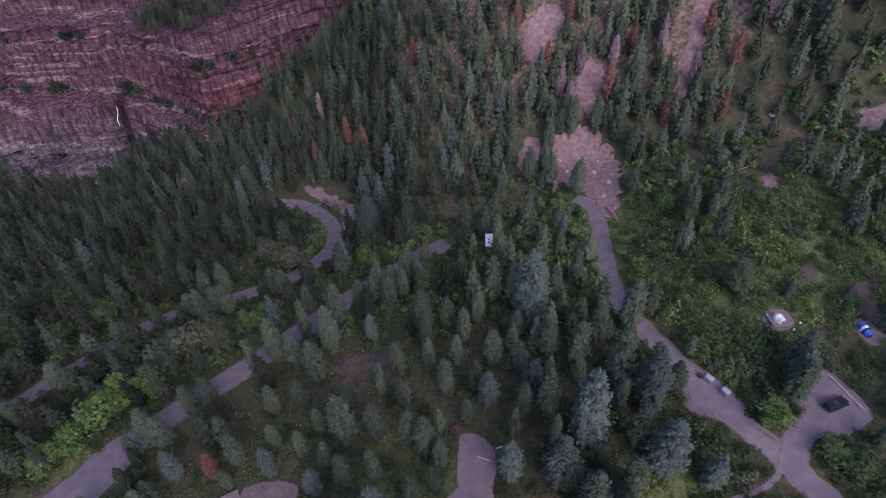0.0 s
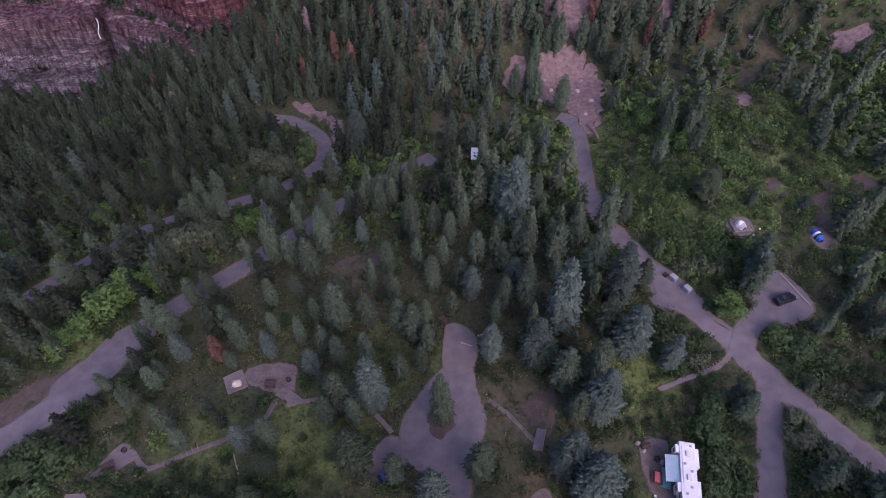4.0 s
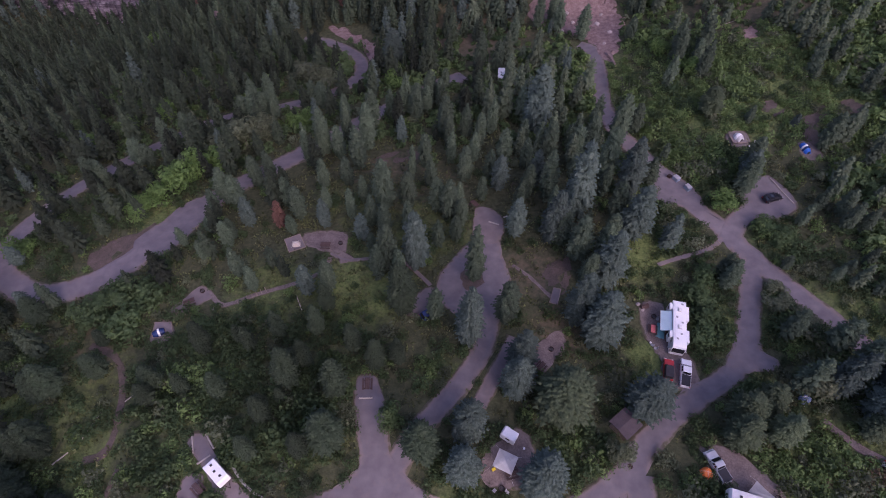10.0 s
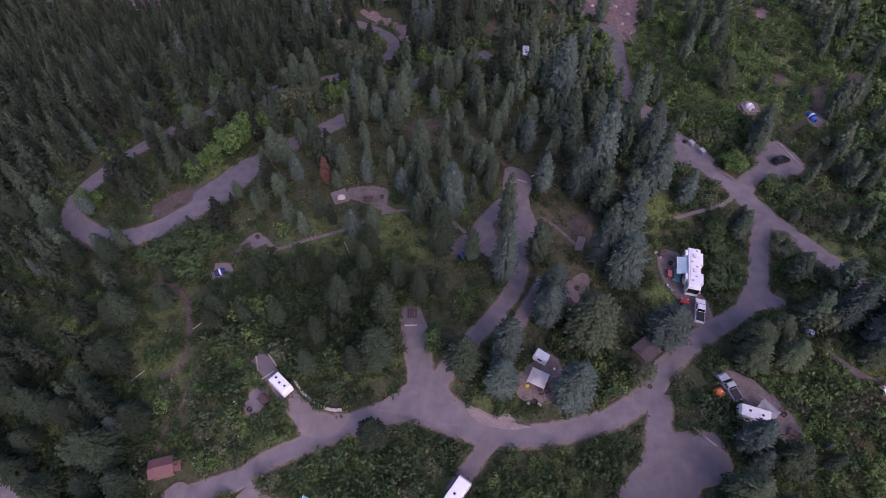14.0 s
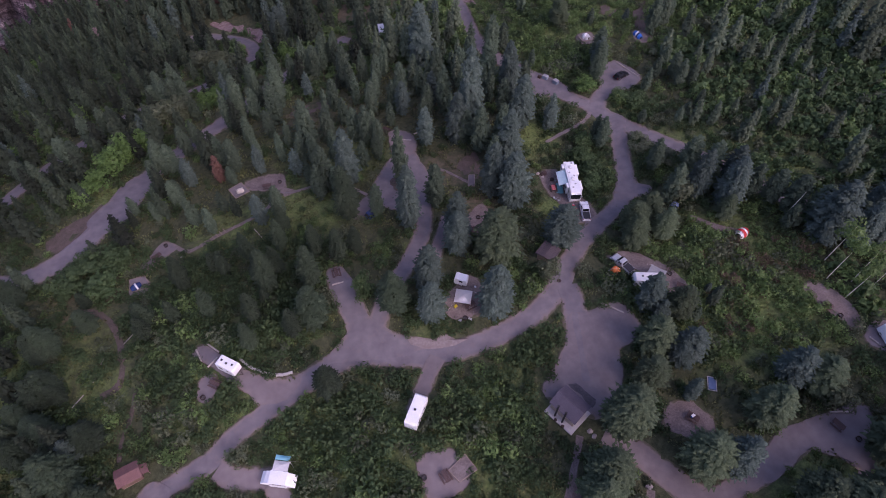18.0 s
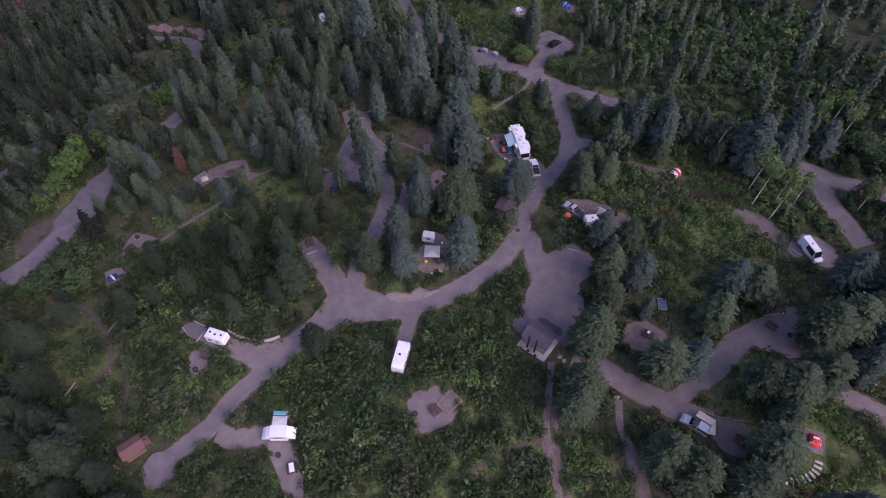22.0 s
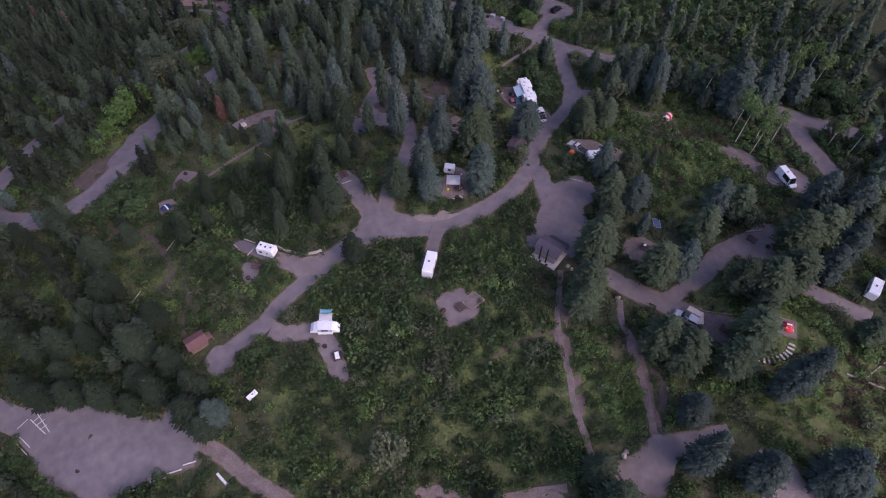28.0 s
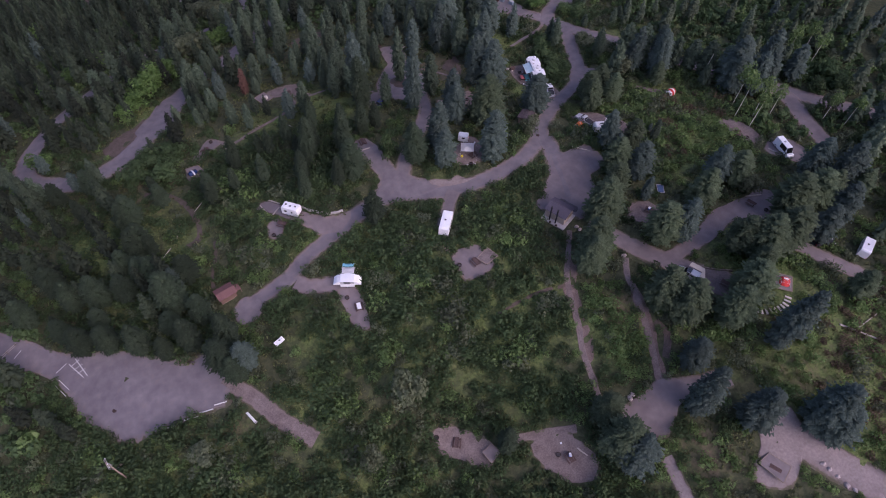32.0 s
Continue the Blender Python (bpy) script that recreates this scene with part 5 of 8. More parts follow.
stand("pale_tree", broadleaf("pale_tree", (71, 72, 73), OLIVE_LEAVES, "rounded pale grey-green broadleaf tree", "pale broadleaf trees"), PALE_TREES + [(57, 25, 2.6, 3.4), (60, 20, 2.8, 4), (63.5, 14.5, 2.4, 3.4), (59, 29, 2.2, 2.6), (-59, 72, 9, 5), (-63, 70, 8, 4.5), (-55, 75, 8, 4.5), (-48, 104, 8, 5), (-42, 102, 7, 4), (-53, 108, 7, 4), (95.6, -30, 7, 3.0)], "", "", 6.0, 2.6)
stand("green_tree", broadleaf("green_tree", (81, 82, 83), LIME_LEAVES, "bright yellow-green broadleaf tree beside the road", "bright green trees"), [(-69, 54.5, 8, 4.6), (-66.2, 59, 8, 4.2), (-73, 50, 6, 3.6), (-63, 62, 7, 3.8), (-76.5, 46.5, 5, 3), (-24, 102, 6, 3.2), (-113, 146, 9, 5), (52.4, 50.4, 4.4, 3.6), (-100, 72, 6, 3.4), (-84, 86, 6, 3.4), (50, 110, 7, 2.6), (54.6, 103, 5, 3), (57, 100, 5, 3), (-93, 80, 5, 3), (-98.5, 35.5, 5, 3.6), (-48, 80, 5, 3.4), (-44, 82, 5, 3)], "", "", 6.0, 2.6)
stand("round_bush", broadleaf("round_bush", (86, 87), OAK_LEAVES, "large rounded dark green bush beside the road", "round bushes", base=0.1), ROUND + [(-75, 19, 5, 4.5), (-69, 17, 5, 4.5), (-72, 24, 4.5, 4), (-66, 24, 5, 4.2), (42, 17.5, 4, 2.8), (43, 22, 4.2, 3.4), (42.5, 27, 4.2, 3.6), (45, 31.5, 4, 3.2), (60, 44, 3, 2.8), (63, 41, 3.4, 3.2), (104.2, -19.4, 7, 3.8), (97.6, -23.2, 5, 2.6), (103.6, -25.2, 6, 3.2)], "", "", 6.0, 2.6)


def aspen(seed):
    q = random.Random(seed)
    root = tagged(new("aspen"), "slender aspen with a pale trunk and thin crown", "tree", "aspens")
    fast_mesh("trunk", *trunk_mesh(11, 0.10), ASPEN_BARK).parent = root
    v, t = leafy(q, 2.1, 6.5, 14, 520, 0.26, 0.2)
    fast_mesh("crown", v + np.array([0, 0, 6.2]), t, LIGHT_LEAVES, np.full(len(v), 0.45)).parent = root
    return root


stand("aspen", [aspen(91), aspen(92)], [(74.7, -21, 13, 2.4), (74, -25, 12, 2.3), (78.7, -23, 12, 2.4), (77, -17, 13, 2.6), (82, -25, 10, 2.2), (93, -32, 9, 2), (96, -36, 9, 2), (104, -14, 11, 2.2), (106, -9, 11, 2.2), (101, -8, 11, 2.2)], "", "", 12.0, 2.4)
snag = tagged(new("dead_aspen"), "bare white dead aspen trunk beside the road", "tree")
fast_mesh("trunk", *trunk_mesh(9.5, 0.16), ASPEN_BARK).parent = snag
snag.matrix_basis = pose(75.1, -5, float(land(75.1, -5)) - 0.2, 3, 4, 0)


# spots that buildings, tents and slabs keep clear: x, y, radius
BUILT = [(15.0, -33.6, 5.4), (-60.4, -24.7, 3.4), (23.1, -0.7, 3.0), (48.5, -68.5, 4.0), (61.7, 71.0, 3.0), (76.4, 67.3, 3.0), (64.9, -6.2, 2.4), (42.2, -11.4, 3.0), (-52.0, -46.0, 1.6), (-61.5, -51.4, 2.4), (35.5, 21, 6), (36, 8.5, 3.6)]


def scatter(n, box, density, gap, rng, clear):
    """Spots in a box, kept by a density of x and y, a gap between them and clear of roads."""
    x0, x1, y0, y1 = box
    xy = np.array([(x0 + (x1 - x0) * rng.random(), y0 + (y1 - y0) * rng.random(), rng.random()) for _ in range(n)])
    xy = xy[density(xy[:, 0], xy[:, 1]) > xy[:, 2]]
    xy = xy[clear_of_roads(xy[:, 0], xy[:, 1]) > clear]
    for bx, by, br in BUILT:
        xy = xy[np.hypot(xy[:, 0] - bx, xy[:, 1] - by) > br]
    grid, out = {}, []
    for x, y, _ in xy:
        g = gap(x, y) if callable(gap) else gap
        cx, cy = int(x // 5), int(y // 5)
        if all(math.hypot(x - a, y - b) > min(g, h) for i in (-1, 0, 1) for j in (-1, 0, 1) for a, b, h in grid.get((cx + i, cy + j), ())):
            grid.setdefault((cx, cy), []).append((x, y, g)); out.append((x, y))
    return out


ALL_TREES = np.array([(r[0], r[1], r[3]) for rows in (SLIM, OLD, BRUSH_FIRS, BROAD, BLUE_SPRUCES, DEAD, BARE, PALE_TREES, ROUND) for r in rows])


def free_of_trees(xy, gap):
    return [p for p in xy if np.min(np.hypot(ALL_TREES[:, 0] - p[0], ALL_TREES[:, 1] - p[1]) - ALL_TREES[:, 2] * 0.6) > gap]


CONIFER_DENSE = [(-78, 62, 34, 1), (-70, 110, 45, 1), (-30, 112, 16, .8), (15, 95, 16, .6), (20, 75, 12, .4), (-118, 20, 36, 1), (-98, -8, 22, .3), (105, 50, 24, .22), (100, 85, 24, .22), (88, -52, 12, .7), (112, 0, 20, .28), (-85, 5, 14, .3), (70, -85, 12, .4), (100, -65, 20, .8), (-140, 80, 40, 1), (85, 25, 10, .6), (90, 118, 20, .4), (70, 125, 12, .7), (140, 40, 34, .35), (140, 85, 34, .35), (150, -5, 30, .35), (125, -35, 18, .4)]
OPEN_SLOPE = [(58, 108, 16, .9), (72, 96, 13, .8), (52, 122, 9, .7), (84, 124, 8, .7), (62, 92, 14, .9), (38, 133, 11, 1), (22, 143, 5, 1), (80, 132, 5, .9), (-44, 138, 9, .8), (-30, 35, 40, .9), (4, 122, 7, .7), (-69, 54, 8, 1), (-62, 62, 6, 1), (-58, 72, 7, .9), (-45, 103, 9, .9), (-75, 36, 9, 1), (-88, 28, 9, 1), (-98, 34, 8, .9), (-64, 48, 7, .9), (-84, 40, 7, .8), (-75, 22, 11, .9), (-90, 17, 9, .9), (-63, 44, 6, .9), (-53, 54, 6, .9), (-45, 63, 6, .9), (-57, 49, 6, .9)]


def conifer_density(x, y):
    d = np.maximum(spots(x, y, CONIFER_DENSE), 0.95 * ease(126, 142, y) * (1 - 0.1 * ease(160, 200, y)))
    foot = np.where(x < -125, 199, 213 - 28 * np.exp(-((x + 92) / 30) ** 2))
    d = d * (1 - spots(x, y, [(a, b, 1.2 * c, 1) for a, b, c in GLADES]))
    return d * (1 - spots(x, y, OPEN_SLOPE)) * np.where((x < -40) & (y > foot), 0, 1) * np.where((x > 44) & (y < 165), 0.6, 1)


places = []
for x, y in free_of_trees(scatter(34000, (-260, 200, -75, 250), conifer_density, lambda x, y: 3.5 if y > 134 and x > -40 else 3.9, rng, 2.3), 0.9):
    h = rng.uniform(0.78, 1.2) if y > 138 else rng.uniform(0.5, 1.12)
    places.append((x, y, float(land(x, y)) - 0.1, h, rng.uniform(0.9, 1.12), rng.randrange(6), rng.random()))
FAR_SIDE = lambda p: p[1] > 132 or p[0] < -108
# firs from x = 2 eastwards take the needles with light in their colour
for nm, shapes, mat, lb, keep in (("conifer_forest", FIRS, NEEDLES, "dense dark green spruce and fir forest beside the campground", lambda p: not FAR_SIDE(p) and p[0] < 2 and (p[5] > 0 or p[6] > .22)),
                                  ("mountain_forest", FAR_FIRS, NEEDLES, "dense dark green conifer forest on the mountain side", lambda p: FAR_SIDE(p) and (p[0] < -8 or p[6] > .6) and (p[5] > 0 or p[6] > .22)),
                                  ("slope_forest", FAR_FIRS, LIT_NEEDLES, "grey-green conifers on the rocky mountain side", lambda p: p[1] > 132 and p[0] >= -8 and p[6] <= .6 and (p[5] > 0 or p[6] > .22)),
                                  ("grey_green_forest", FIRS, LIT_NEEDLES, "grey-green fir and pine forest, slope light put into its colour", lambda p: p[0] >= 2 and p[1] <= 132 and not FAR_SIDE(p) and (p[5] > 0 or p[6] > .22)),
                                  ("blue_conifer_forest", FIRS, BLUE_NEEDLES, "scattered blue-grey spruces in the forest", lambda p: not (p[5] > 0 or p[6] > .22))):
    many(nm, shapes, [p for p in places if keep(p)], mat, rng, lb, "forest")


# clearings in the brush: x, y, radius, strength
CLEARINGS = [(-86, 0, 8, .8), (-66, -10, 6, .7), (-67, -3, 9, .8), (-50, -44, 7, .8), (32, 38, 5, .9), (31, 14, 4, .9), (-20, -60, 4, .6), (-38, 26, 7, .5), (12, 31, 6, .7), (-70, 40, 6, .7), (62, -10, 6, .35), (55, -20, 7, .4), (52, -28, 7, .4), (66, -12, 5, .3), (42, -35, 6, .6), (60, -28, 6, .3), (38, -51, 5, .5), (44, 101, 6, .6), (46, 88, 6, .6), (52, 74, 6, .5), (40, 112, 6, .5), (50, -88, 11, .6), (42, -86, 7, .8), (57, -96, 9, .45), (17, -91, 6, .6), (12, -66, 4, .5), (85, 104, 10, .6), (93, 86, 10, .6), (98, 111, 10, .6), (67, 79, 10, .6), (90, 64, 10, .6)]


def brush_density(x, y):
    bench = 0.36 + 0.42 * ease(30, 8, y) * ease(-10, -30, x) + 0.42 * ease(-14, -28, y) * ease(26, 12, x)
    bench = bench - 0.30 * ease(16, 26, y) * ease(80, 66, y) * ease(-58, -50, x) * ease(34, 24, x)
    return np.maximum(spots(x, y, OAK_BRUSH), np.minimum(bench, 0.8)) * (1 - 0.75 * spots(x, y, DRY)) * (1 - spots(x, y, CLEARINGS))


places = []
_xy = scatter(36500, (-115, 130, -112, 140), brush_density, 1.3, rng, 0.35)
_room = clear_of_roads(np.array([p[0] for p in _xy]), np.array([p[1] for p in _xy]))
for (x, y), room in zip(_xy, _room):
    k = float(spots(np.array(x), np.array(y), OAK_BRUSH))
    size = min(rng.uniform(0.5, 0.95) + 0.65 * k * rng.random(), 0.36 + 0.5 * float(room))
    kind = rng.random()
    # brighter brush; in the far south-east corner it carries the sunlight in its colour
    if (x > 10 and y > 76 or x > 34 and y > 58 or x > 9 and y < -44 or 44 < x < 78 and -36 < y < 2) and kind < (0.85 if x > 36 and y < -72 else 0.5):
        kind = 0.90 + 0.2 * kind
    places.append((x, y, float(land(x, y)) - 0.15, size, rng.uniform(0.8, 1.15), rng.randrange(6), kind))
for lo, hi, nm, m, lb in ((0, .77, "scrub_oak_thicket", OAK_LEAVES, "dense thicket of dark green scrub oak"), (.77, .90, "olive_brush", OLIVE_LEAVES, "patches of olive grey brush"), (.90, 1.01, "bright_brush", LIGHT_LEAVES, "patches of brighter green shrubs")):
    for near in (False, True):
        some = [(*p[:5], rng.randrange(8 if near else 6), rng.random()) for p in places if lo <= p[6] < hi and near == (-100 < p[0] < 76 and p[1] < 64 or 36 < p[0] < 92 and 62 < p[1] < 118 or p[1] < -40)]
        many(nm if near else {"scrub_oak_thicket": "oak_scrub", "olive_brush": "willow_brush", "bright_brush": "green_brush"}[nm], NEAR_SHRUBS if near else SHRUBS, some, m, rng, lb, "shrubs")

_spots = scatter(2600, (38, 80, -110, 2), lambda x, y: 0.9 * spots(x, y, [(61, -13, 7, 1), (70, -15, 5, .8), (52, -24, 5, .6), (58, -86, 9, .9), (66, -80, 8, .8), (50, -96, 8, .6), (46, -74, 5, .5)]), 1.5, rng, 0.6)
many("russet_brush", NEAR_SHRUBS, [(x, y, float(land(x, y)) - 0.15, rng.uniform(0.45, 0.8), rng.uniform(0.8, 1.1), rng.randrange(8), rng.random()) for x, y in _spots], RUSSET_LEAVES, rng, "reddish-brown brush among the green shrubs", "shrubs")

TUFTS = []
for _k in range(4):
    _v, _t = [], []
    for _j in range(15):
        _a, _d, _h, _o = rng.random() * 6.283, 0.95 * math.sqrt(rng.random()), rng.uniform(0.18, 0.5), rng.random() * 6.283
        _x, _y, _w = _d * math.cos(_a), _d * math.sin(_a), rng.uniform(0.14, 0.30)
        _v += [(_x - _w * math.cos(_o), _y - _w * math.sin(_o), 0), (_x + _w * math.cos(_o), _y + _w * math.sin(_o), 0.05), (_x - 0.5 * _h * math.sin(_o), _y + 0.5 * _h * math.cos(_o), _h)]
        _t.append((3 * _j, 3 * _j + 1, 3 * _j + 2))
    TUFTS.append((np.array(_v), np.array(_t)))
many("undergrowth", TUFTS, [(x, y, float(land(x, y)), rng.uniform(0.7, 1.3), 1.0, rng.randrange(4), rng.random()) for x, y in scatter(16000, (-105, 105, -115, 110), lambda x, y: 0.85 + 0 * x, 0.9, rng, 0.3)], GRASS, rng, "rough grass and low herbs of the forest floor", "grass")

_spots = []
for _z in (-26.5, -49.5, -6.5):
    _r = int(np.argmin(np.abs(cz[:, 0] - _z)))
    for _ in range(64):
        _c = rng.randrange(70, 320)
        if noise.noise((cx[_r, _c] * 0.05, _z, 1.7)) > -0.15:
            _spots.append((float(cx[_r, _c]), float(cy[_r, _c]) - 0.6, _z - 0.4, rng.uniform(0.5, 1.7), 1.0, rng.randrange(6), rng.random()))
many("ledge_shrubs", SHRUBS, _spots, NEEDLES, rng, "dark shrubs clinging to the cliff ledges", "shrubs")
_spots = []
for _ in range(110):
    x = rng.uniform(-122, -46)
    g, top = 28 * math.exp(-((x + 92) / 30) ** 2), -3 + 11 * min(max((x + 120) / 44, 0), 1.2)
    _spots.append((x, 217 + 0.3 * (top + 30) - g + 2 + rng.random() ** 1.5 * (g + 4), top + 1.6, rng.uniform(0.35, 0.75), rng.uniform(0.85, 1.15), rng.randrange(6), rng.random()))
many("shelf_forest", FAR_FIRS, _spots, NEEDLES, rng, "dark conifers on a shelf of the cliff", "forest")

# ---- paints and stuffs of the things ----
WHITE = material("white_gelcoat", [(0.66, 0.66, 0.67), (0.78, 0.78, 0.79)], 0.8, 0.35, spec=0.5)
OFFWHITE = material("weathered_white_paint", [(0.55, 0.54, 0.53), (0.70, 0.69, 0.68)], 1.5, 0.5)
GREY = material("grey_plastic", [(0.25, 0.25, 0.26), (0.34, 0.34, 0.35)], 2, 0.6)
BLACK = material("black_rubber", [(0.012, 0.012, 0.013), (0.03, 0.03, 0.03)], 3, 0.8)
CARBLACK = material("black_car_paint", [(0.008, 0.008, 0.010), (0.015, 0.015, 0.018)], 1, 0.38, spec=0.35)
CARBLUE = material("dark_blue_car_paint", [(0.012, 0.025, 0.09), (0.02, 0.04, 0.13)], 1, 0.22, spec=0.6)
CARRED = material("red_car_paint", [(0.30, 0.02, 0.02), (0.42, 0.03, 0.03)], 1, 0.3, spec=0.5)
CARSILVER = material("silver_car_paint", [(0.42, 0.43, 0.45), (0.52, 0.53, 0.55)], 1, 0.3, metal=0.3, spec=0.5)
GLASS = material("dark_tinted_glass", [(0.010, 0.012, 0.014), (0.02, 0.022, 0.025)], 1, 0.06, spec=0.8)
CHROME = material("bright_metal", [(0.5, 0.5, 0.5), (0.65, 0.65, 0.65)], 2, 0.3, metal=1.0)
LAMP_RED = material("red_lamp_lens", [(0.35, 0.01, 0.01), (0.45, 0.02, 0.02)], 2, 0.2)
LAMP_CLEAR = material("clear_lamp_lens", [(0.6, 0.6, 0.6), (0.75, 0.75, 0.75)], 2, 0.1)
TONNEAU = material("black_vinyl_cover", [(0.018, 0.018, 0.022), (0.035, 0.035, 0.040)], 2, 0.7)
WOOD = material("weathered_timber", [(0.16, 0.12, 0.095), (0.26, 0.21, 0.17)], 2.5, 0.9, 0.4, 14, spread=0.3)
TABLE_WOOD = material("brown_stained_planks", [(0.060, 0.037, 0.034), (0.100, 0.064, 0.057)], 2.5, 0.85, 0.3, 14, spread=0.3)
PALE_LOG = material("peeled_pale_log", [(0.28, 0.24, 0.21), (0.44, 0.39, 0.35)], 2.5, 0.9, 0.4, 10)
CONCRETE = material("pale_concrete", [(0.36, 0.33, 0.31), (0.47, 0.44, 0.42)], 0.9, 0.95, 0.3, 10)
STONE = material("rough_grey_stone", [(0.25, 0.21, 0.20), (0.40, 0.35, 0.33)], 1.3, 0.95, 0.8, 5, spread=0.4)
IRON = material("rusty_iron", [(0.035, 0.026, 0.024), (0.08, 0.05, 0.04)], 4, 0.8, metal=0.4)
ASH = material("grey_ash", [(0.03, 0.03, 0.03), (0.16, 0.15, 0.15)], 5, 1.0)
ROOF_GREY = material("grey_metal_roof", [(0.066, 0.056, 0.072), (0.098, 0.084, 0.104)], 0.7, 0.75)
ROOF_RED = material("red_brown_metal_roof", [(0.120, 0.062, 0.058), (0.175, 0.090, 0.082)], 0.9, 0.6)
ROOF_DARK = material("dark_brown_roof", [(0.050, 0.040, 0.044), (0.080, 0.064, 0.070)], 0.9, 0.8)
HUT_WALL = material("brown_board_wall", [(0.115, 0.072, 0.058), (0.165, 0.105, 0.086)], 1.2, 0.9)
TAN_WALL = material("tan_board_wall", [(0.34, 0.27, 0.21), (0.42, 0.34, 0.27)], 1.2, 0.9)
BLUE_CLOTH = material("bright_blue_nylon", [(0.02, 0.10, 0.40), (0.03, 0.15, 0.52)], 2, 0.6)
PALE_BLUE = material("pale_blue_awning", [(0.33, 0.47, 0.53), (0.42, 0.56, 0.61)], 0.8, 0.8)
TEAL = material("teal_mat", [(0.10, 0.28, 0.30), (0.14, 0.36, 0.38)], 1.5, 0.9)
CYAN_CLOTH = material("cyan_canopy_cloth", [(0.20, 0.55, 0.66), (0.35, 0.68, 0.76)], 1.2, 0.8)
WHITE_CLOTH = material("white_canvas", [(0.70, 0.69, 0.69), (0.82, 0.81, 0.81)], 1.2, 0.85)
DULL_BLUE_CLOTH = material("faded_blue_tarpaulin", [(0.07, 0.11, 0.20), (0.13, 0.18, 0.28)], 2, 0.7)
BEIGE_CLOTH = material("beige_awning_cloth", [(0.42, 0.37, 0.30), (0.54, 0.48, 0.40)], 1.0, 0.85)
ORANGE_CLOTH = material("orange_nylon", [(0.62, 0.14, 0.03), (0.75, 0.20, 0.05)], 1.5, 0.65)
RED_CLOTH = material("red_nylon", [(0.50, 0.03, 0.03), (0.62, 0.06, 0.05)], 1.5, 0.65)
GREY_CLOTH = material("grey_nylon", [(0.34, 0.34, 0.35), (0.45, 0.45, 0.46)], 1.5, 0.7)
YELLOW = material("yellow_plastic", [(0.60, 0.45, 0.02), (0.70, 0.55, 0.04)], 2, 0.5)
DUMPSTER = material("blue_grey_steel", [(0.15, 0.20, 0.26), (0.22, 0.27, 0.33)], 1.6, 0.6)
LINE_PAINT = material("worn_white_line_paint", [(0.38, 0.37, 0.37), (0.60, 0.59, 0.58)], 2.5, 0.8)


# ---- shapes ----
def part(name, bm, mat, parent, label=""):
    """Links a bmesh as one mesh under a thing or a part."""
    me = bpy.data.meshes.new(name)
    bm.to_mesh(me); bm.free()
    me.materials.append(mat)
    ob = new(name, me)
    ob.parent = parent
    if label:
        ob["label"] = label
    return ob


def box(size, at=(0, 0, 0), bevel=0.03, turn=(0, 0, 0), taper=1.0):
    bm = bmesh.new()
    bmesh.ops.create_cube(bm, size=1)
    for v in bm.verts:
        k = taper if v.co.z > 0 else 1
        v.co = Vector((v.co.x * size[0] * k, v.co.y * size[1] * k, v.co.z * size[2]))
    if bevel:
        bmesh.ops.bevel(bm, geom=list(bm.edges), offset=min(bevel, min(size) * 0.45), segments=2, affect="EDGES", profile=0.5)
    bmesh.ops.transform(bm, matrix=pose(*at, *turn), verts=bm.verts)
    return bm


def tube(a, b, r0, r1=None, sides=10):
    """A round bar from a to b."""
    a, b = Vector(a), Vector(b)
    bm = bmesh.new()
    bmesh.ops.create_cone(bm, segments=sides, radius1=r0, radius2=r0 if r1 is None else r1, depth=(b - a).length, cap_ends=True)
    q = (b - a).to_track_quat("Z", "Y").to_matrix().to_4x4()
    bmesh.ops.transform(bm, matrix=Matrix.Translation((a + b) / 2) @ q, verts=bm.verts)
    return bm


def merge(*bms):
    out = bmesh.new()
    for b in bms:
        me = bpy.data.meshes.new("x"); b.to_mesh(me); b.free(); out.from_mesh(me); bpy.data.meshes.remove(me)
    return out


def loft(profile, width, bevel=0.05, narrow=1.0):
    """A side outline of (x, z), drawn out across y; the top may be narrower."""
    bm = bmesh.new()
    zs = [z for x, z in profile]
    lo, hi = min(zs), max(zs)
    rows = []
    for s in (-1, 1):
        rows.append([bm.verts.new((x, s * width / 2 * (1 - (1 - narrow) * (z - lo) / (hi - lo + 1e-6)), z)) for x, z in profile])
    n = len(profile)
    bm.faces.new(rows[0]); bm.faces.new(rows[1][::-1])
    for i in range(n):
        bm.faces.new((rows[0][i], rows[1][i], rows[1][(i + 1) % n], rows[0][(i + 1) % n]))
    bmesh.ops.recalc_face_normals(bm, faces=bm.faces)
    if bevel:
        bmesh.ops.bevel(bm, geom=[e for e in bm.edges if abs(e.verts[0].co.y - e.verts[1].co.y) < 1e-6 or True], offset=bevel, segments=2, affect="EDGES", profile=0.5)
    return bm


def slab(corners, thick=0.02):
    """A thin pane through four or more corners."""
    bm = bmesh.new()
    c = [Vector(p) for p in corners]
    n = (c[1] - c[0]).cross(c[-1] - c[0]).normalized() * thick / 2
    a, b = [bm.verts.new(p + n) for p in c], [bm.verts.new(p - n) for p in c]
    bm.faces.new(a); bm.faces.new(b[::-1])
    for i in range(len(c)):
        bm.faces.new((a[i], b[i], b[(i + 1) % len(c)], a[(i + 1) % len(c)]))
    bmesh.ops.recalc_face_normals(bm, faces=bm.faces)
    return bm


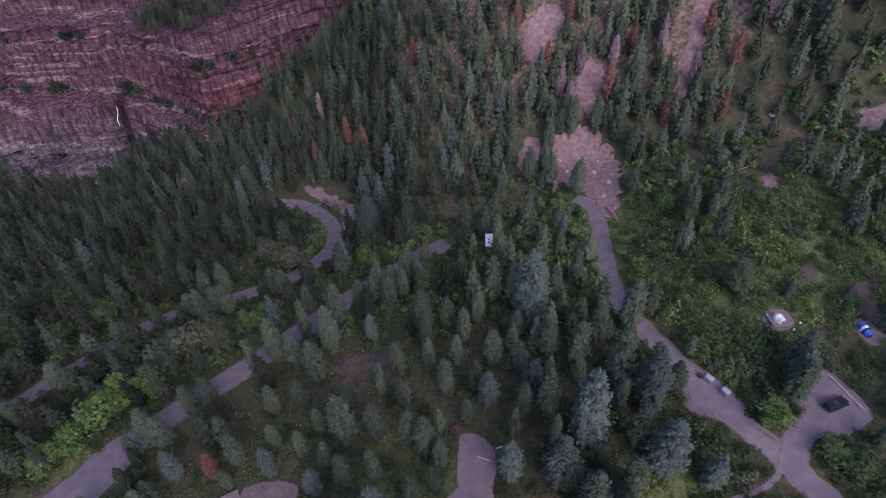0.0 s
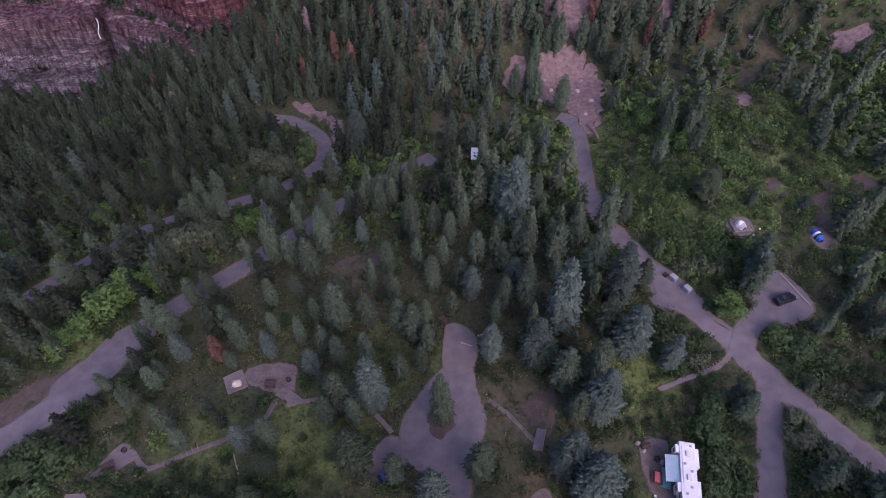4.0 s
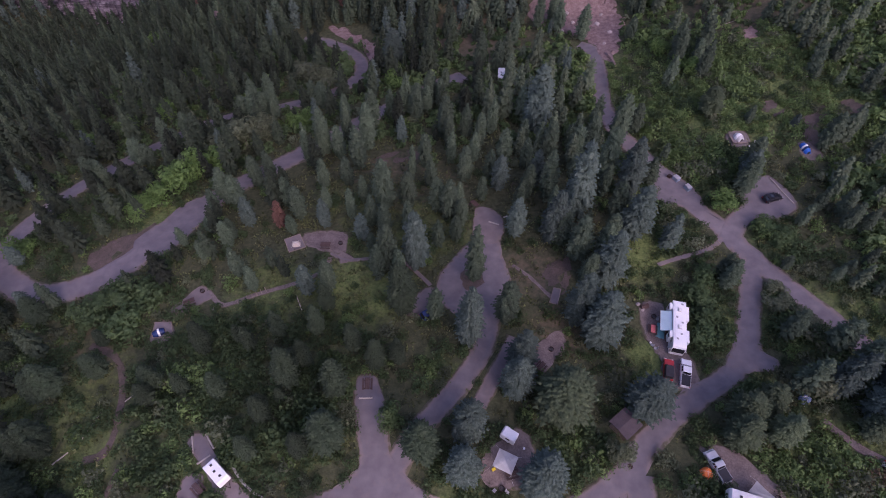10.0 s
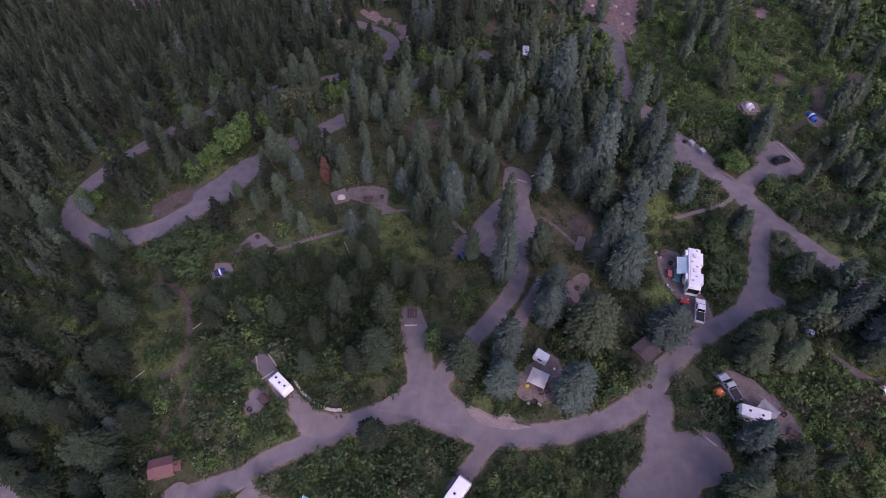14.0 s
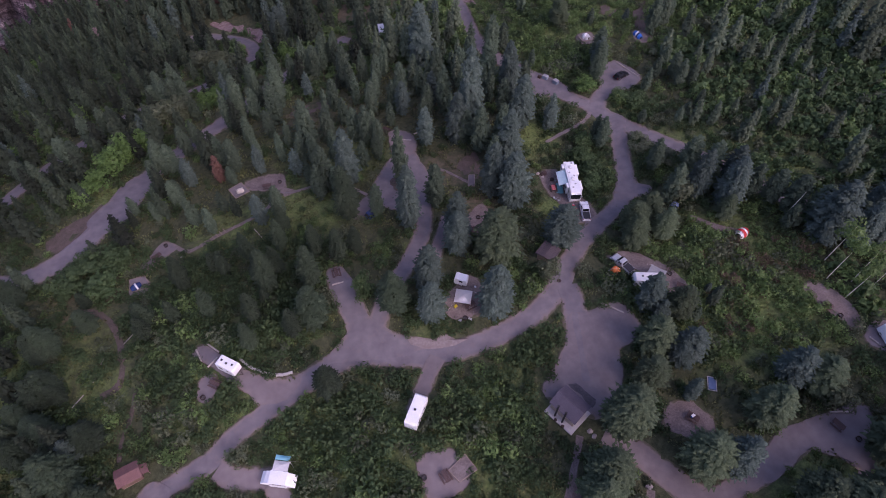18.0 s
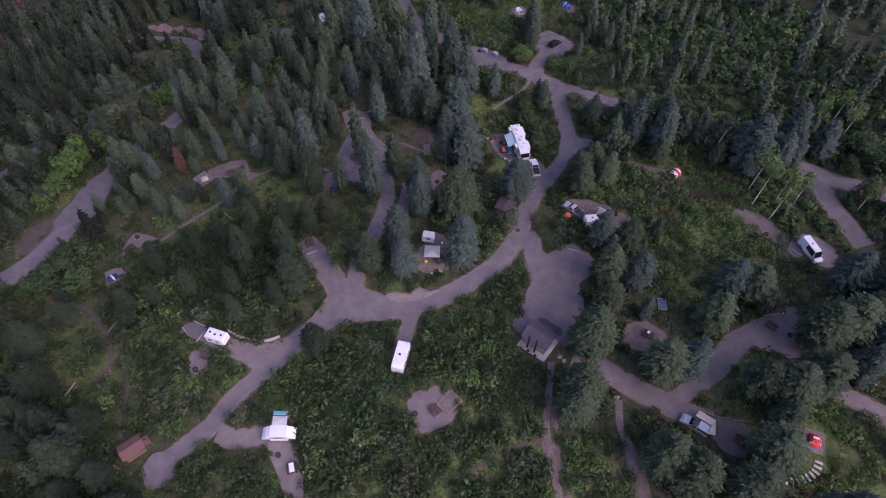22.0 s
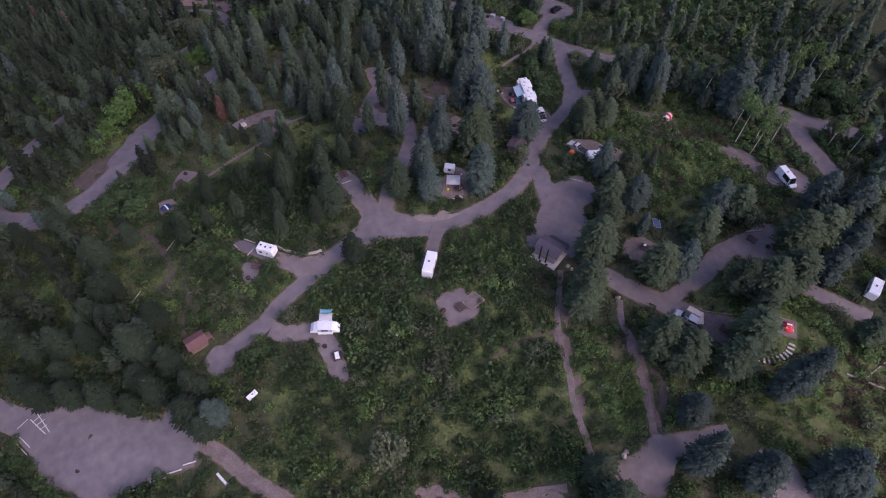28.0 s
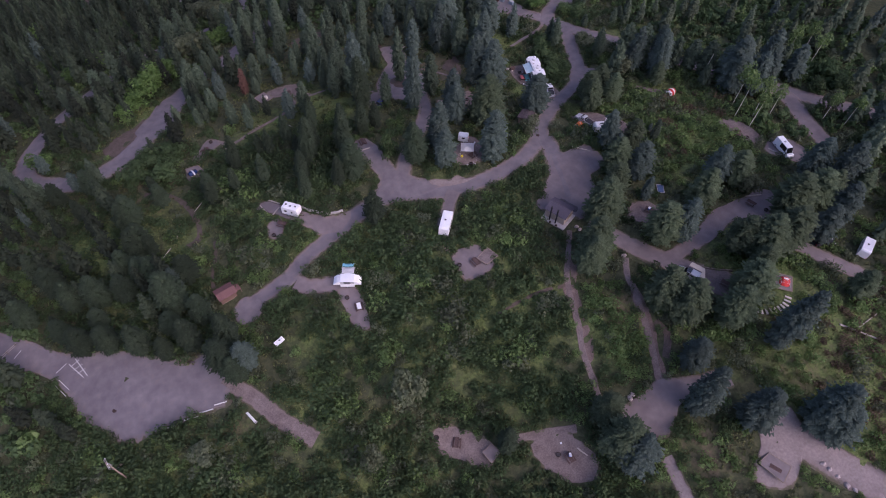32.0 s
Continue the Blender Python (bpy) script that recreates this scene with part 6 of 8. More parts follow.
def lathe(profile, sides=20):
    bm = bmesh.new()
    rows = [[bm.verts.new((r * math.cos(6.28319 * j / sides), r * math.sin(6.28319 * j / sides), z)) for j in range(sides)] for r, z in profile]
    for a, b in zip(rows, rows[1:]):
        for j in range(sides):
            bm.faces.new((a[j], a[(j + 1) % sides], b[(j + 1) % sides], b[j]))
    bm.faces.new(rows[0][::-1]); bm.faces.new(rows[-1])
    bmesh.ops.recalc_face_normals(bm, faces=bm.faces)
    return bm


def put(ob, x, y, deg=0.0, lift=0.14, tilt=(0, 0)):
    ob.matrix_basis = pose(x, y, float(land(x, y)) + lift, tilt[0], tilt[1], deg)
    return ob


def at(x, y, deg=0.0, lift=0.14):
    return pose(x, y, float(land(x, y)) + lift, 0, 0, deg)


def root(name, label, category, group=""):
    return tagged(new(name), label, category, group)


def wheels(thing, xs, track, r=0.36, w=0.25):
    for x in xs:
        for s in (-1, 1):
            y = s * track / 2
            tyre = part("wheel", merge(tube((x, y - s * w, r), (x, y, r), r, sides=16)), BLACK, thing)
            part("rim", tube((x, y - s * 0.02, r), (x, y + s * 0.015, r), r * 0.6, sides=12), CHROME, tyre)


# ---- vehicles ----
def vehicle(name, label, category, style, L, W, H, paint, cover=None):
    """A car, pickup, van or jeep that looks along +x, on its wheels."""
    t = root(name, label, category)
    h, f = L / 2, 0.30
    belt = {"van": 1.15, "jeep": 1.05, "pickup": 1.12}.get(style, 0.92)
    nose = {"van": belt + 0.05, "jeep": belt - 0.05}.get(style, belt - 0.14)
    tail = belt if style != "sedan" else belt - 0.05
    part("body", loft([(-h, f + 0.1), (-h + 0.05, tail), (h - 1.2, belt), (h - 0.25, nose), (h, nose - 0.3), (h, f + 0.05), (h - 0.2, f), (-h + 0.2, f)], W, 0.07, 0.95), paint, t)
    c0, c1, a, b = {"suv": (-h + 0.15, h - 1.15, 0.45, 0.75), "sedan": (-h + 0.7, h - 1.3, 0.75, 0.85), "pickup": (-0.55, h - 1.35, 0.25, 0.75), "van": (-h + 0.06, h - 0.75, 0.12, 0.75), "jeep": (-h + 0.1, h - 1.45, 0.12, 0.35)}[style]
    w0, w1 = W * 0.46, W * 0.40
    cab = [(c0, belt - 0.06), (c0 + a, H), (c1 - b, H), (c1, belt - 0.06)]
    part("cabin", loft(cab, W * 0.92, 0.06, 0.86), cover if (cover and style == "jeep") else paint, t, "soft black canvas top" if style == "jeep" else "")
    up = lambda p, q, k: p + (q - p) * k
    z0, z1 = belt + 0.02, H - 0.1
    part("windscreen", slab([(up(c1, c1 - b, .10) + .03, -w0 * .9, z0), (up(c1, c1 - b, .10) + .03, w0 * .9, z0), (up(c1, c1 - b, .86) + .03, w1 * .92, z1), (up(c1, c1 - b, .86) + .03, -w1 * .92, z1)], 0.04), GLASS, t)
    part("rear_window", slab([(up(c0, c0 + a, .15) - .02, w0 * .85, z0 + .05), (up(c0, c0 + a, .15) - .02, -w0 * .85, z0 + .05), (up(c0, c0 + a, .85) - .02, -w1 * .88, z1), (up(c0, c0 + a, .85) - .02, w1 * .88, z1)], 0.04), GLASS, t)
    if style != "jeep":
        cuts = 2 if style != "van" else 1
        for s in (-1, 1):
            for i in range(cuts):
                xa, xb = c0 + a + 0.1, c1 - b * 0.75
                if style == "van":
                    xa = xb - 1.3
                p0, p1 = xa + (xb - xa) * i / cuts + 0.05, xa + (xb - xa) * (i + 1) / cuts - 0.05
                part("side_window", slab([(p0, s * (w0 * .985 + .012), z0 + .03), (p1, s * (w0 * .985 + .012), z0 + .03), (p1 - 0.05, s * (w1 * 1.01 + .02), z1), (p0 + 0.03, s * (w1 * 1.01 + .02), z1)], 0.03), GLASS, t)
    if style == "pickup":
        part("bed_cover", box((h - 0.65, W * 0.84, 0.06), (-(h + 0.55) / 2 - 0.0, 0, belt + 0.02), 0.02), cover or TONNEAU, t, "black vinyl bed cover")
    if style == "van":
        part("roof_vent", box((0.45, 0.45, 0.10), (-0.6, 0, H + 0.04), 0.03), GREY, t)
        part("sliding_door_glass", slab([(-0.6, -(w0 + .0), z0 + .05), (0.5, -(w0 + .0), z0 + .05), (0.5, -(w1 + .04), z1), (-0.6, -(w1 + .04), z1)], 0.03), GLASS, t)
        part("rear_glass", slab([(-h + 0.8, (w0 + .0), z0 + .05), (-h + 2.2, (w0 + .0), z0 + .05), (-h + 2.2, (w1 + .04), z1), (-h + 0.8, (w1 + .04), z1)], 0.03), GLASS, t)
    if style in ("suv", "sedan"):
        part("sunroof", box((0.7, W * 0.42, 0.02), ((c0 + c1) / 2 - 0.1, 0, H + 0.004), 0.008), GLASS, t)
    for s in (-1, 1):
        part("headlight", box((0.12, 0.32, 0.14), (h - 0.06, s * W * 0.36, nose - 0.22), 0.03), LAMP_CLEAR, t)
        part("tail_light", box((0.08, 0.14, 0.28), (-h + 0.01, s * W * 0.40, belt - 0.25), 0.02), LAMP_RED, t)
        part("mirror", box((0.14, 0.20, 0.14), (c1 - b * 0.3, s * (W / 2 + 0.06), belt + 0.12), 0.03), paint if style != "pickup" else BLACK, t)
    part("front_bumper", box((0.18, W * 0.96, 0.22), (h + 0.02, 0, f + 0.16), 0.05), {"pickup": CHROME, "suv": BLACK}.get(style, GREY), t)
    part("rear_bumper", box((0.18, W * 0.96, 0.20), (-h - 0.01, 0, f + 0.16), 0.05), {"pickup": CHROME, "suv": BLACK}.get(style, GREY), t)
    wheels(t, (-h + 0.95 if style != "van" else -h + 1.2, h - 0.85), W - 0.02)
    return t


def trailer(name, label, L, W, H, paint, windows=2, rounded=0.25, vents=1, front=None, tongue=True, ac=False, stripe=None):
    """A camping trailer whose tongue points along +x."""
    t = root(name, label, "trailer")
    h, f = L / 2, 0.45
    part("body", loft([(-h, f), (-h, H - rounded), (-h + rounded, H), (h - rounded, H), (h - 0.02, H - rounded * 1.6), (h, f + 0.5), (h - 0.2, f)], W, 0.09, 0.97), paint, t)
    if front:
        part("front_cap", loft([(h - 0.5, H - 0.10), (h - 0.42, H + 0.03), (h - 0.14, H - rounded * 0.7), (h + 0.03, H - rounded * 1.7), (h + 0.02, f + 0.6), (h - 0.3, f + 0.6)], W * 0.96, 0.04, 0.97), front, t, "grey rounded front cap")
    if stripe:
        part("stripe", box((L * 0.9, W + 0.02, 0.18), (0, 0, f + 0.5), 0.02), stripe, t)
    for i in range(vents):
        x = -h + L * (i + 0.7) / (vents + 0.5)
        v = part("roof_vent", box((0.42, 0.42, 0.10), (x, 0.1 * (-1) ** i, H + 0.045), 0.03), GREY if not ac else OFFWHITE, t)
        part("vent_lid", box((0.34, 0.34, 0.04), (x, 0.1 * (-1) ** i, H + 0.115), 0.015), BLACK if not ac else GREY, v)
    if ac:
        part("air_conditioner", box((1.0, 0.7, 0.26), (0.1 * L, 0, H + 0.13), 0.09, taper=0.85), OFFWHITE, t)
    for s in (-1, 1):
        for i in range(windows):
            x = -h + L * (i + 0.6) / (windows + 0.3)
            part("window", box((0.75, 0.03, 0.5), (x, s * (W / 2 - 0.012), f + 1.15), 0.01), GLASS, t)
    part("door", box((0.66, 0.03, 1.55), (h * 0.55, -W / 2 - 0.005, f + 0.95), 0.01), OFFWHITE, t)
    for s in (-1, 1):
        part("tail_light", box((0.04, 0.10, 0.2), (-h - 0.01, s * W * 0.42, f + 0.35), 0.01), LAMP_RED, t)
    if tongue:
        part("tongue", merge(tube((h - 0.2, -0.5, f), (h + 0.9, 0, f), 0.05), tube((h - 0.2, 0.5, f), (h + 0.9, 0, f), 0.05), tube((h + 0.8, 0, 0.0), (h + 0.8, 0, f + 0.1), 0.035)), IRON, t)
    for x in ((-0.1 * L,) if L < 5 else (-0.12 * L - 0.4, -0.12 * L + 0.4)):
        wheels(t, (x,), W - 0.04, 0.33, 0.2)
    return t


put(vehicle("pickup_truck", "white crew cab pickup with a black bed cover", "truck", "pickup", 5.9, 2.0, 1.85, WHITE), 36.5, 10.2, 76, 0.30).scale = (0.93, 0.95, 0.95)
put(vehicle("jeep", "red off-road car with a black soft top", "car", "jeep", 4.2, 1.8, 1.8, CARRED, TONNEAU), 33.6, 10.9, 77, 0.14)
put(vehicle("black_car", "black hatchback parked on the asphalt pad", "car", "suv", 4.4, 1.82, 1.5, CARBLACK), 64.5, 52.5, 20, 0.17)
put(vehicle("blue_car", "dark blue car parked beside the loop", "car", "suv", 4.2, 1.8, 1.55, CARBLUE), -10.2, 19.6, 32, 0.20)
put(vehicle("white_van", "white high-roof camper van with dark windows", "van", "van", 5.9, 2.05, 2.5, WHITE), 76.4, -36.6, -98, 0.14)
put(vehicle("site_pickup", "silver pickup with a dark bed cover", "truck", "pickup", 5.2, 1.9, 1.75, CARSILVER), 37.2, -6.9, 112, 0.14)
put(vehicle("dark_suv", "black sport utility car under the trees", "car", "suv", 4.6, 1.85, 1.7, CARBLACK), 64.6, -63.2, -17, 0.12)


def motorhome():
    t = root("motorhome", "long white motorhome with slide-outs and an open awning", "motorhome")
    L, W, H, f = 11.3, 2.55, 3.5, 0.5
    h = L / 2
    part("body", loft([(-h, f), (-h, H - 0.1), (-h + 0.15, H), (h - 0.7, H), (h - 0.2, H - 0.18), (h + 0.02, H - 0.7), (h + 0.1, H - 1.4), (h + 0.08, f + 0.2), (h - 0.2, f)], W, 0.08, 0.98), WHITE, t)
    part("windscreen", loft([(h - 0.1, H - 0.62), (h + 0.03, H - 0.58), (h + 0.13, H - 1.3), (h + 0.13, H - 1.9), (h - 0.1, H - 1.9)], W * 0.90, 0.03), GLASS, t)
    for x, y, lx, z0 in ((-4.2, -1.45, 1.5, 1.0), (2.6, -1.45, 1.6, 1.0), (-3.0, 1.45, 3.4, 0.9), (2.5, 1.45, 2.8, 0.9)):
        s = part("slide_out", box((lx, 0.75, 2.2), (x, y, z0 + 1.25), 0.06), WHITE, t)
        part("slide_window", box((lx * 0.5, 0.03, 0.6), (x, y + math.copysign(0.38, y), z0 + 1.5), 0.01), GLASS, s)
    for x in (-3.4, 0.8):
        part("air_conditioner", box((1.1, 0.75, 0.28), (x, 0, H + 0.14), 0.1, taper=0.85), OFFWHITE, t)
    for x, y in ((-4.9, 0.5), (-1.6, -0.5), (-0.4, 0.5), (2.4, 0.3), (3.6, -0.4)):
        part("roof_vent", box((0.4, 0.4, 0.1), (x, y, H + 0.05), 0.03), GREY, t)
    part("roof_rail", tube((-4.8, -0.9, H + 0.06), (3.5, -0.9, H + 0.06), 0.03), CHROME, t)
    part("awning", slab([(-3.1, -1.3, 3.05), (1.7, -1.3, 3.05), (1.7, -3.2, 2.45), (-3.1, -3.2, 2.45)], 0.05), PALE_BLUE, t, "pale blue striped awning cloth")
    for x in (-3.0, 1.6):
        part("awning_arm", tube((x, -1.3, 1.3), (x, -3.2, 2.42), 0.035), CHROME, t)
    part("awning_roller", tube((-3.15, -3.22, 2.43), (1.75, -3.22, 2.43), 0.07), WHITE, t)
    for x in (-4.8, -2.0, 0.2, 3.6):
        part("window", box((0.9, 0.03, 0.6), (x, -W / 2 - 0.0, 2.3), 0.01), GLASS, t)
    part("door", box((0.7, 0.04, 1.9), (3.0, -W / 2 - 0.01, 1.6), 0.02), OFFWHITE, t)
    for s in (-1, 1):
        part("mirror", box((0.15, 0.28, 0.4), (h - 0.1, s * (W / 2 + 0.2), 2.1), 0.04), GREY, t)
        part("headlight", box((0.08, 0.35, 0.2), (h, s * 0.9, 1.0), 0.02), LAMP_CLEAR, t)
        part("tail_light", box((0.06, 0.2, 0.4), (-h, s * 1.05, 1.2), 0.02), LAMP_RED, t)
    part("ladder", merge(*[tube((-h - 0.1, 0.55, 1.0 + 0.35 * i), (-h - 0.1, 0.95, 1.0 + 0.35 * i), 0.02) for i in range(7)], tube((-h - 0.1, 0.55, 0.9), (-h - 0.1, 0.55, 3.5), 0.025), tube((-h - 0.1, 0.95, 0.9), (-h - 0.1, 0.95, 3.5), 0.025)), CHROME, t)
    wheels(t, (-h + 2.6, h - 1.6), W - 0.05, 0.48, 0.3)
    return t


put(motorhome(), 36.9, 19.5, -101, 0.30).scale = (0.9, 1.0, 1.0)
_mat = root("outdoor_mat", "teal outdoor mat beside the motorhome", "mat")
part("mat", box((5.6, 1.6, 0.03), (0, 0, 0.015), 0.01), TEAL, _mat)
put(_mat, 34.1, 18.7, -107, 0.15)
put(trailer("travel_trailer", "white travel trailer with a grey rounded front", 5.6, 2.25, 2.9, WHITE, 2, 0.3, 1, CARSILVER, ac=False), -11.2, -27.9, 56, 0.17)
put(trailer("small_camper", "small white camper with black roof vents beside a timber pad", 4.0, 2.1, 2.6, WHITE, 2, 0.2, 3), -42.1, -11.0, -40, 0.17)
put(trailer("box_trailer", "small white box trailer beside a canopy", 2.6, 1.7, 2.2, WHITE, 1, 0.2, 0), 3.4, -3.8, 149, 0.14)
put(trailer("far_trailer", "white trailer half hidden behind spruces", 4.6, 2.0, 2.3, WHITE, 1, 0.3, 1), 6.8, 105.4, 88, 0.1)
put(trailer("tree_trailer", "white travel trailer half hidden under a spruce", 5.2, 2.2, 2.7, OFFWHITE, 2, 0.3, 2), 39.4, -12.4, 164, 0.14)
put(trailer("shaded_trailer", "white trailer among dark spruces", 4.8, 2.1, 2.6, WHITE, 2, 0.3, 1), 71.4, -68, 30, 0.1)


def popup():
    t = root("popup_camper", "white pop-up camper with bunk ends folded out", "trailer")
    part("body", box((3.0, 2.1, 0.9), (0, 0, 0.85), 0.06), WHITE, t)
    part("roof", loft([(-1.55, 2.25), (-1.5, 2.38), (0, 2.46), (1.5, 2.38), (1.55, 2.25)], 2.15, 0.03), WHITE, t)
    part("canvas_wall", box((2.9, 2.0, 1.0), (0, 0, 1.78), 0.05), GREY_CLOTH, t)
    for s in (-1, 1):
        b = part("bunk_end", loft([(s * 1.5, 1.25), (s * 1.5, 2.2), (s * 2.2, 2.0), (s * 2.95, 1.32), (s * 2.95, 1.22)], 2.0, 0.03), WHITE_CLOTH, t, "white canvas bunk end")
        part("bunk_board", box((1.5, 2.05, 0.08), (s * 2.2, 0, 1.20), 0.02), OFFWHITE, b)
        part("canvas_window", box((1.4, 0.02, 0.5), (0, s * 1.02, 1.9), 0.01), GLASS, t)
    part("tongue", tube((-1.5, 0, 0.5), (-2.4, 0, 0.5), 0.06), IRON, t)
    wheels(t, (0,), 2.0, 0.32, 0.2)
    return t


put(popup(), -35.6, -32.2, -21, 0.16)


def canopy(name, label, w, d, h, cloth, sag=0.12, peak=0.5):
    t = root(name, label, "canopy")
    bm = bmesh.new()
    n = 8
    g = [[bm.verts.new((w * (i / n - .5), d * (j / n - .5), h + peak * max(0, 1 - 2 * max(abs(i / n - .5), abs(j / n - .5))) - sag * math.sin(math.pi * i / n) * (0.5 + 0.5 * abs(2 * j / n - 1)))) for j in range(n + 1)] for i in range(n + 1)]
    for i in range(n):
        for j in range(n):
            bm.faces.new((g[i][j], g[i + 1][j], g[i + 1][j + 1], g[i][j + 1]))
    ret = bmesh.ops.solidify(bm, geom=bm.faces[:], thickness=0.02)
    part("cloth", bm, cloth, t)
    for i in (-1, 1):
        for j in (-1, 1):
            part("pole", tube((i * w / 2 * .97, j * d / 2 * .97, 0), (i * w / 2 * .97, j * d / 2 * .97, h), 0.025), CHROME, t)
            part("guy_line", tube((i * w / 2 * .97, j * d / 2 * .97, h), (i * (w / 2 + 0.9), j * (d / 2 + 0.9), 0), 0.01, sides=5), OFFWHITE, t)
    return t


put(canopy("shade_canopy", "white kite-shaped sun canopy over a campsite", 3.0, 3.2, 2.0, WHITE_CLOTH), 2.6, -8.1, 66)
put(canopy("white_canopy", "white canopy beside the pop-up camper", 2.6, 1.6, 2.2, WHITE_CLOTH, peak=0.2), -34.85, -30.45, -21)
put(canopy("blue_canopy", "narrow cyan canopy beyond the white one", 2.5, 0.8, 2.15, CYAN_CLOTH, peak=0.1), -34.4, -29.25, -21)
put(canopy("grey_canopy", "grey canopy over a campsite beside the trailer", 3.2, 2.4, 1.9, GREY_CLOTH, peak=0.2), 42.2, -11.4, -48)


def awning_truck():
    t = vehicle("overland_truck", "silver pickup with a rooftop box and beige awning", "truck", "pickup", 4.8, 1.85, 1.85, CARSILVER, BLACK)
    part("roof_box", box((1.8, 1.6, 0.35), (-1.3, 0, 1.72), 0.05), CARSILVER, t)
    part("solar_panel", box((1.0, 1.25, 0.04), (0.15, 0, 1.93), 0.01), GLASS, t)
    part("side_awning", slab([(0.7, -0.9, 2.1), (-2.2, -0.9, 2.1), (-2.4, -2.3, 1.95), (0.5, -2.3, 1.95)], 0.03), BEIGE_CLOTH, t, "beige side awning cloth")
    part("rear_awning", slab([(-2.2, -0.9, 2.1), (-2.2, 0.9, 2.1), (-3.4, 0.3, 1.95), (-2.4, -2.3, 1.95)], 0.03), BEIGE_CLOTH, t, "beige rear awning cloth")
    for x, y in ((-2.4, -2.25), (0.5, -2.25), (-3.35, 0.3)):
        part("awning_pole", tube((x, y, 0), (x, y, 1.95), 0.025), CHROME, t)
    return t


put(awning_truck(), 32.8, -58.2, 122, 0.14)


# ---- tents ----
def tent(name, label, w, d, h, cloth, fly, group="tents"):
    """A dome tent with a fly, crossed poles and a door."""
    t = root(name, label, "tent", group)
    bm, n = bmesh.new(), 14
    rows = []
    for i in range(7):
        k = i / 6
        r = math.cos(k * math.pi / 2) ** 0.75
        rows.append([bm.verts.new((w / 2 * r * (math.copysign(abs(math.cos(6.2832 * j / n)) ** 0.7, math.cos(6.2832 * j / n))), d / 2 * r * (math.copysign(abs(math.sin(6.2832 * j / n)) ** 0.7, math.sin(6.2832 * j / n))), h * math.sin(k * math.pi / 2))) for j in range(n)])
    for a, b in zip(rows, rows[1:]):
        for j in range(n):
            bm.faces.new((a[j], a[(j + 1) % n], b[(j + 1) % n], b[j]))
    bmesh.ops.remove_doubles(bm, verts=bm.verts, dist=0.01)
    part("inner", bm, cloth, t)
    s = 1.05
    part("fly", slab([(-w * .30 * s, -d * .36 * s, h * .66), (w * .12, -d * .40 * s, h * .62), (w * .12, d * .40 * s, h * .62), (-w * .30 * s, d * .36 * s, h * .66)], 0.03), fly, t, "fly sheet in a second colour")
    part("fly_top", slab([(-w * .30 * s, -d * .2, h * .80), (w * .16, -d * .2, h * 1.02), (w * .16, d * .2, h * 1.02), (-w * .30 * s, d * .2, h * .80)], 0.03), fly, t)
    for sg in (-1, 1):
        pts = [Vector((w * .5 * math.cos(a), sg * d * .5 * math.cos(a), h * 1.02 * math.sin(a) + 0.02)) for a in np.linspace(0, math.pi, 11)]
        part("tent_pole", merge(*[tube(p, q, 0.02, sides=5) for p, q in zip(pts, pts[1:])]), CHROME, t)
    part("door_flap", slab([(w * .47, -.35, .05), (w * .47, .35, .05), (w * .34, .2, h * .68), (w * .34, -.2, h * .68)], 0.03), GLASS, t)
    return t


def ridge_tent(name, label, w, h, panels):
    """A long tent on hoops along x: panels are (from, to, cloth); the door is at the +x end."""
    t = root(name, label, "tent", "tents")
    long = max(p[1] for p in panels)
    arc = [(0.5 * w * math.cos(a), h * math.sin(a) ** 0.8) for a in np.linspace(0, math.pi, 9)]

    def swell(x):
        return 0.72 + 0.28 * math.sin(math.pi * min(max(x / long, 0.02), 0.98))

    for a, b, mat in panels:
        bm = bmesh.new()
        rows = [[bm.verts.new((x - long / 2, y * swell(x), z * swell(x))) for y, z in arc] for x in np.linspace(a, b, 4)]
        for p, q in zip(rows, rows[1:]):
            for i in range(len(arc) - 1):
                bm.faces.new((p[i], q[i], q[i + 1], p[i + 1]))
        part("panel", bm, mat, t)
    for x in (0.0, long):
        part("end_wall", slab([(x - long / 2, y * swell(x), z * swell(x)) for y, z in arc], 0.02), panels[0 if x == 0 else -1][2], t)
    part("door_flap", slab([(long / 2 + 0.03, -0.3 * w * swell(long), 0.03), (long / 2 + 0.03, 0.3 * w * swell(long), 0.03), (long / 2 + 0.03, 0.12 * w, 0.75 * h * swell(long)), (long / 2 + 0.03, -0.12 * w, 0.75 * h * swell(long))], 0.03), BLACK, t, "dark open door flap")
    for a, b, mat in panels[1:]:
        hoop = [Vector((a - long / 2, 1.01 * y * swell(a), 1.01 * z * swell(a))) for y, z in arc]
        part("tent_pole", merge(*[tube(p, q, 0.02, sides=5) for p, q in zip(hoop, hoop[1:])]), CHROME, t)
    return t


put(ridge_tent("white_tent", "white and grey tent with a dark door on a gravel pad", 2.1, 1.5, [(0, 0.6, GREY_CLOTH), (0.6, 1.3, WHITE_CLOTH), (1.3, 2.1, GREY_CLOTH)]), 61.7, 71.0, -62, 0.26)
put(ridge_tent("blue_tent", "blue and white striped tent on bare earth", 1.7, 1.3, [(0, 1.0, BLUE_CLOTH), (1.0, 1.5, WHITE_CLOTH), (1.5, 2.1, CARBLUE), (2.1, 2.9, BLUE_CLOTH)]), 76.4, 67.5, -80, 0.13)
put(tent("orange_tent", "small orange tent beside a pickup", 2.0, 2.0, 1.2, ORANGE_CLOTH, ORANGE_CLOTH), 35.2, -8.0, 30, 0.14)
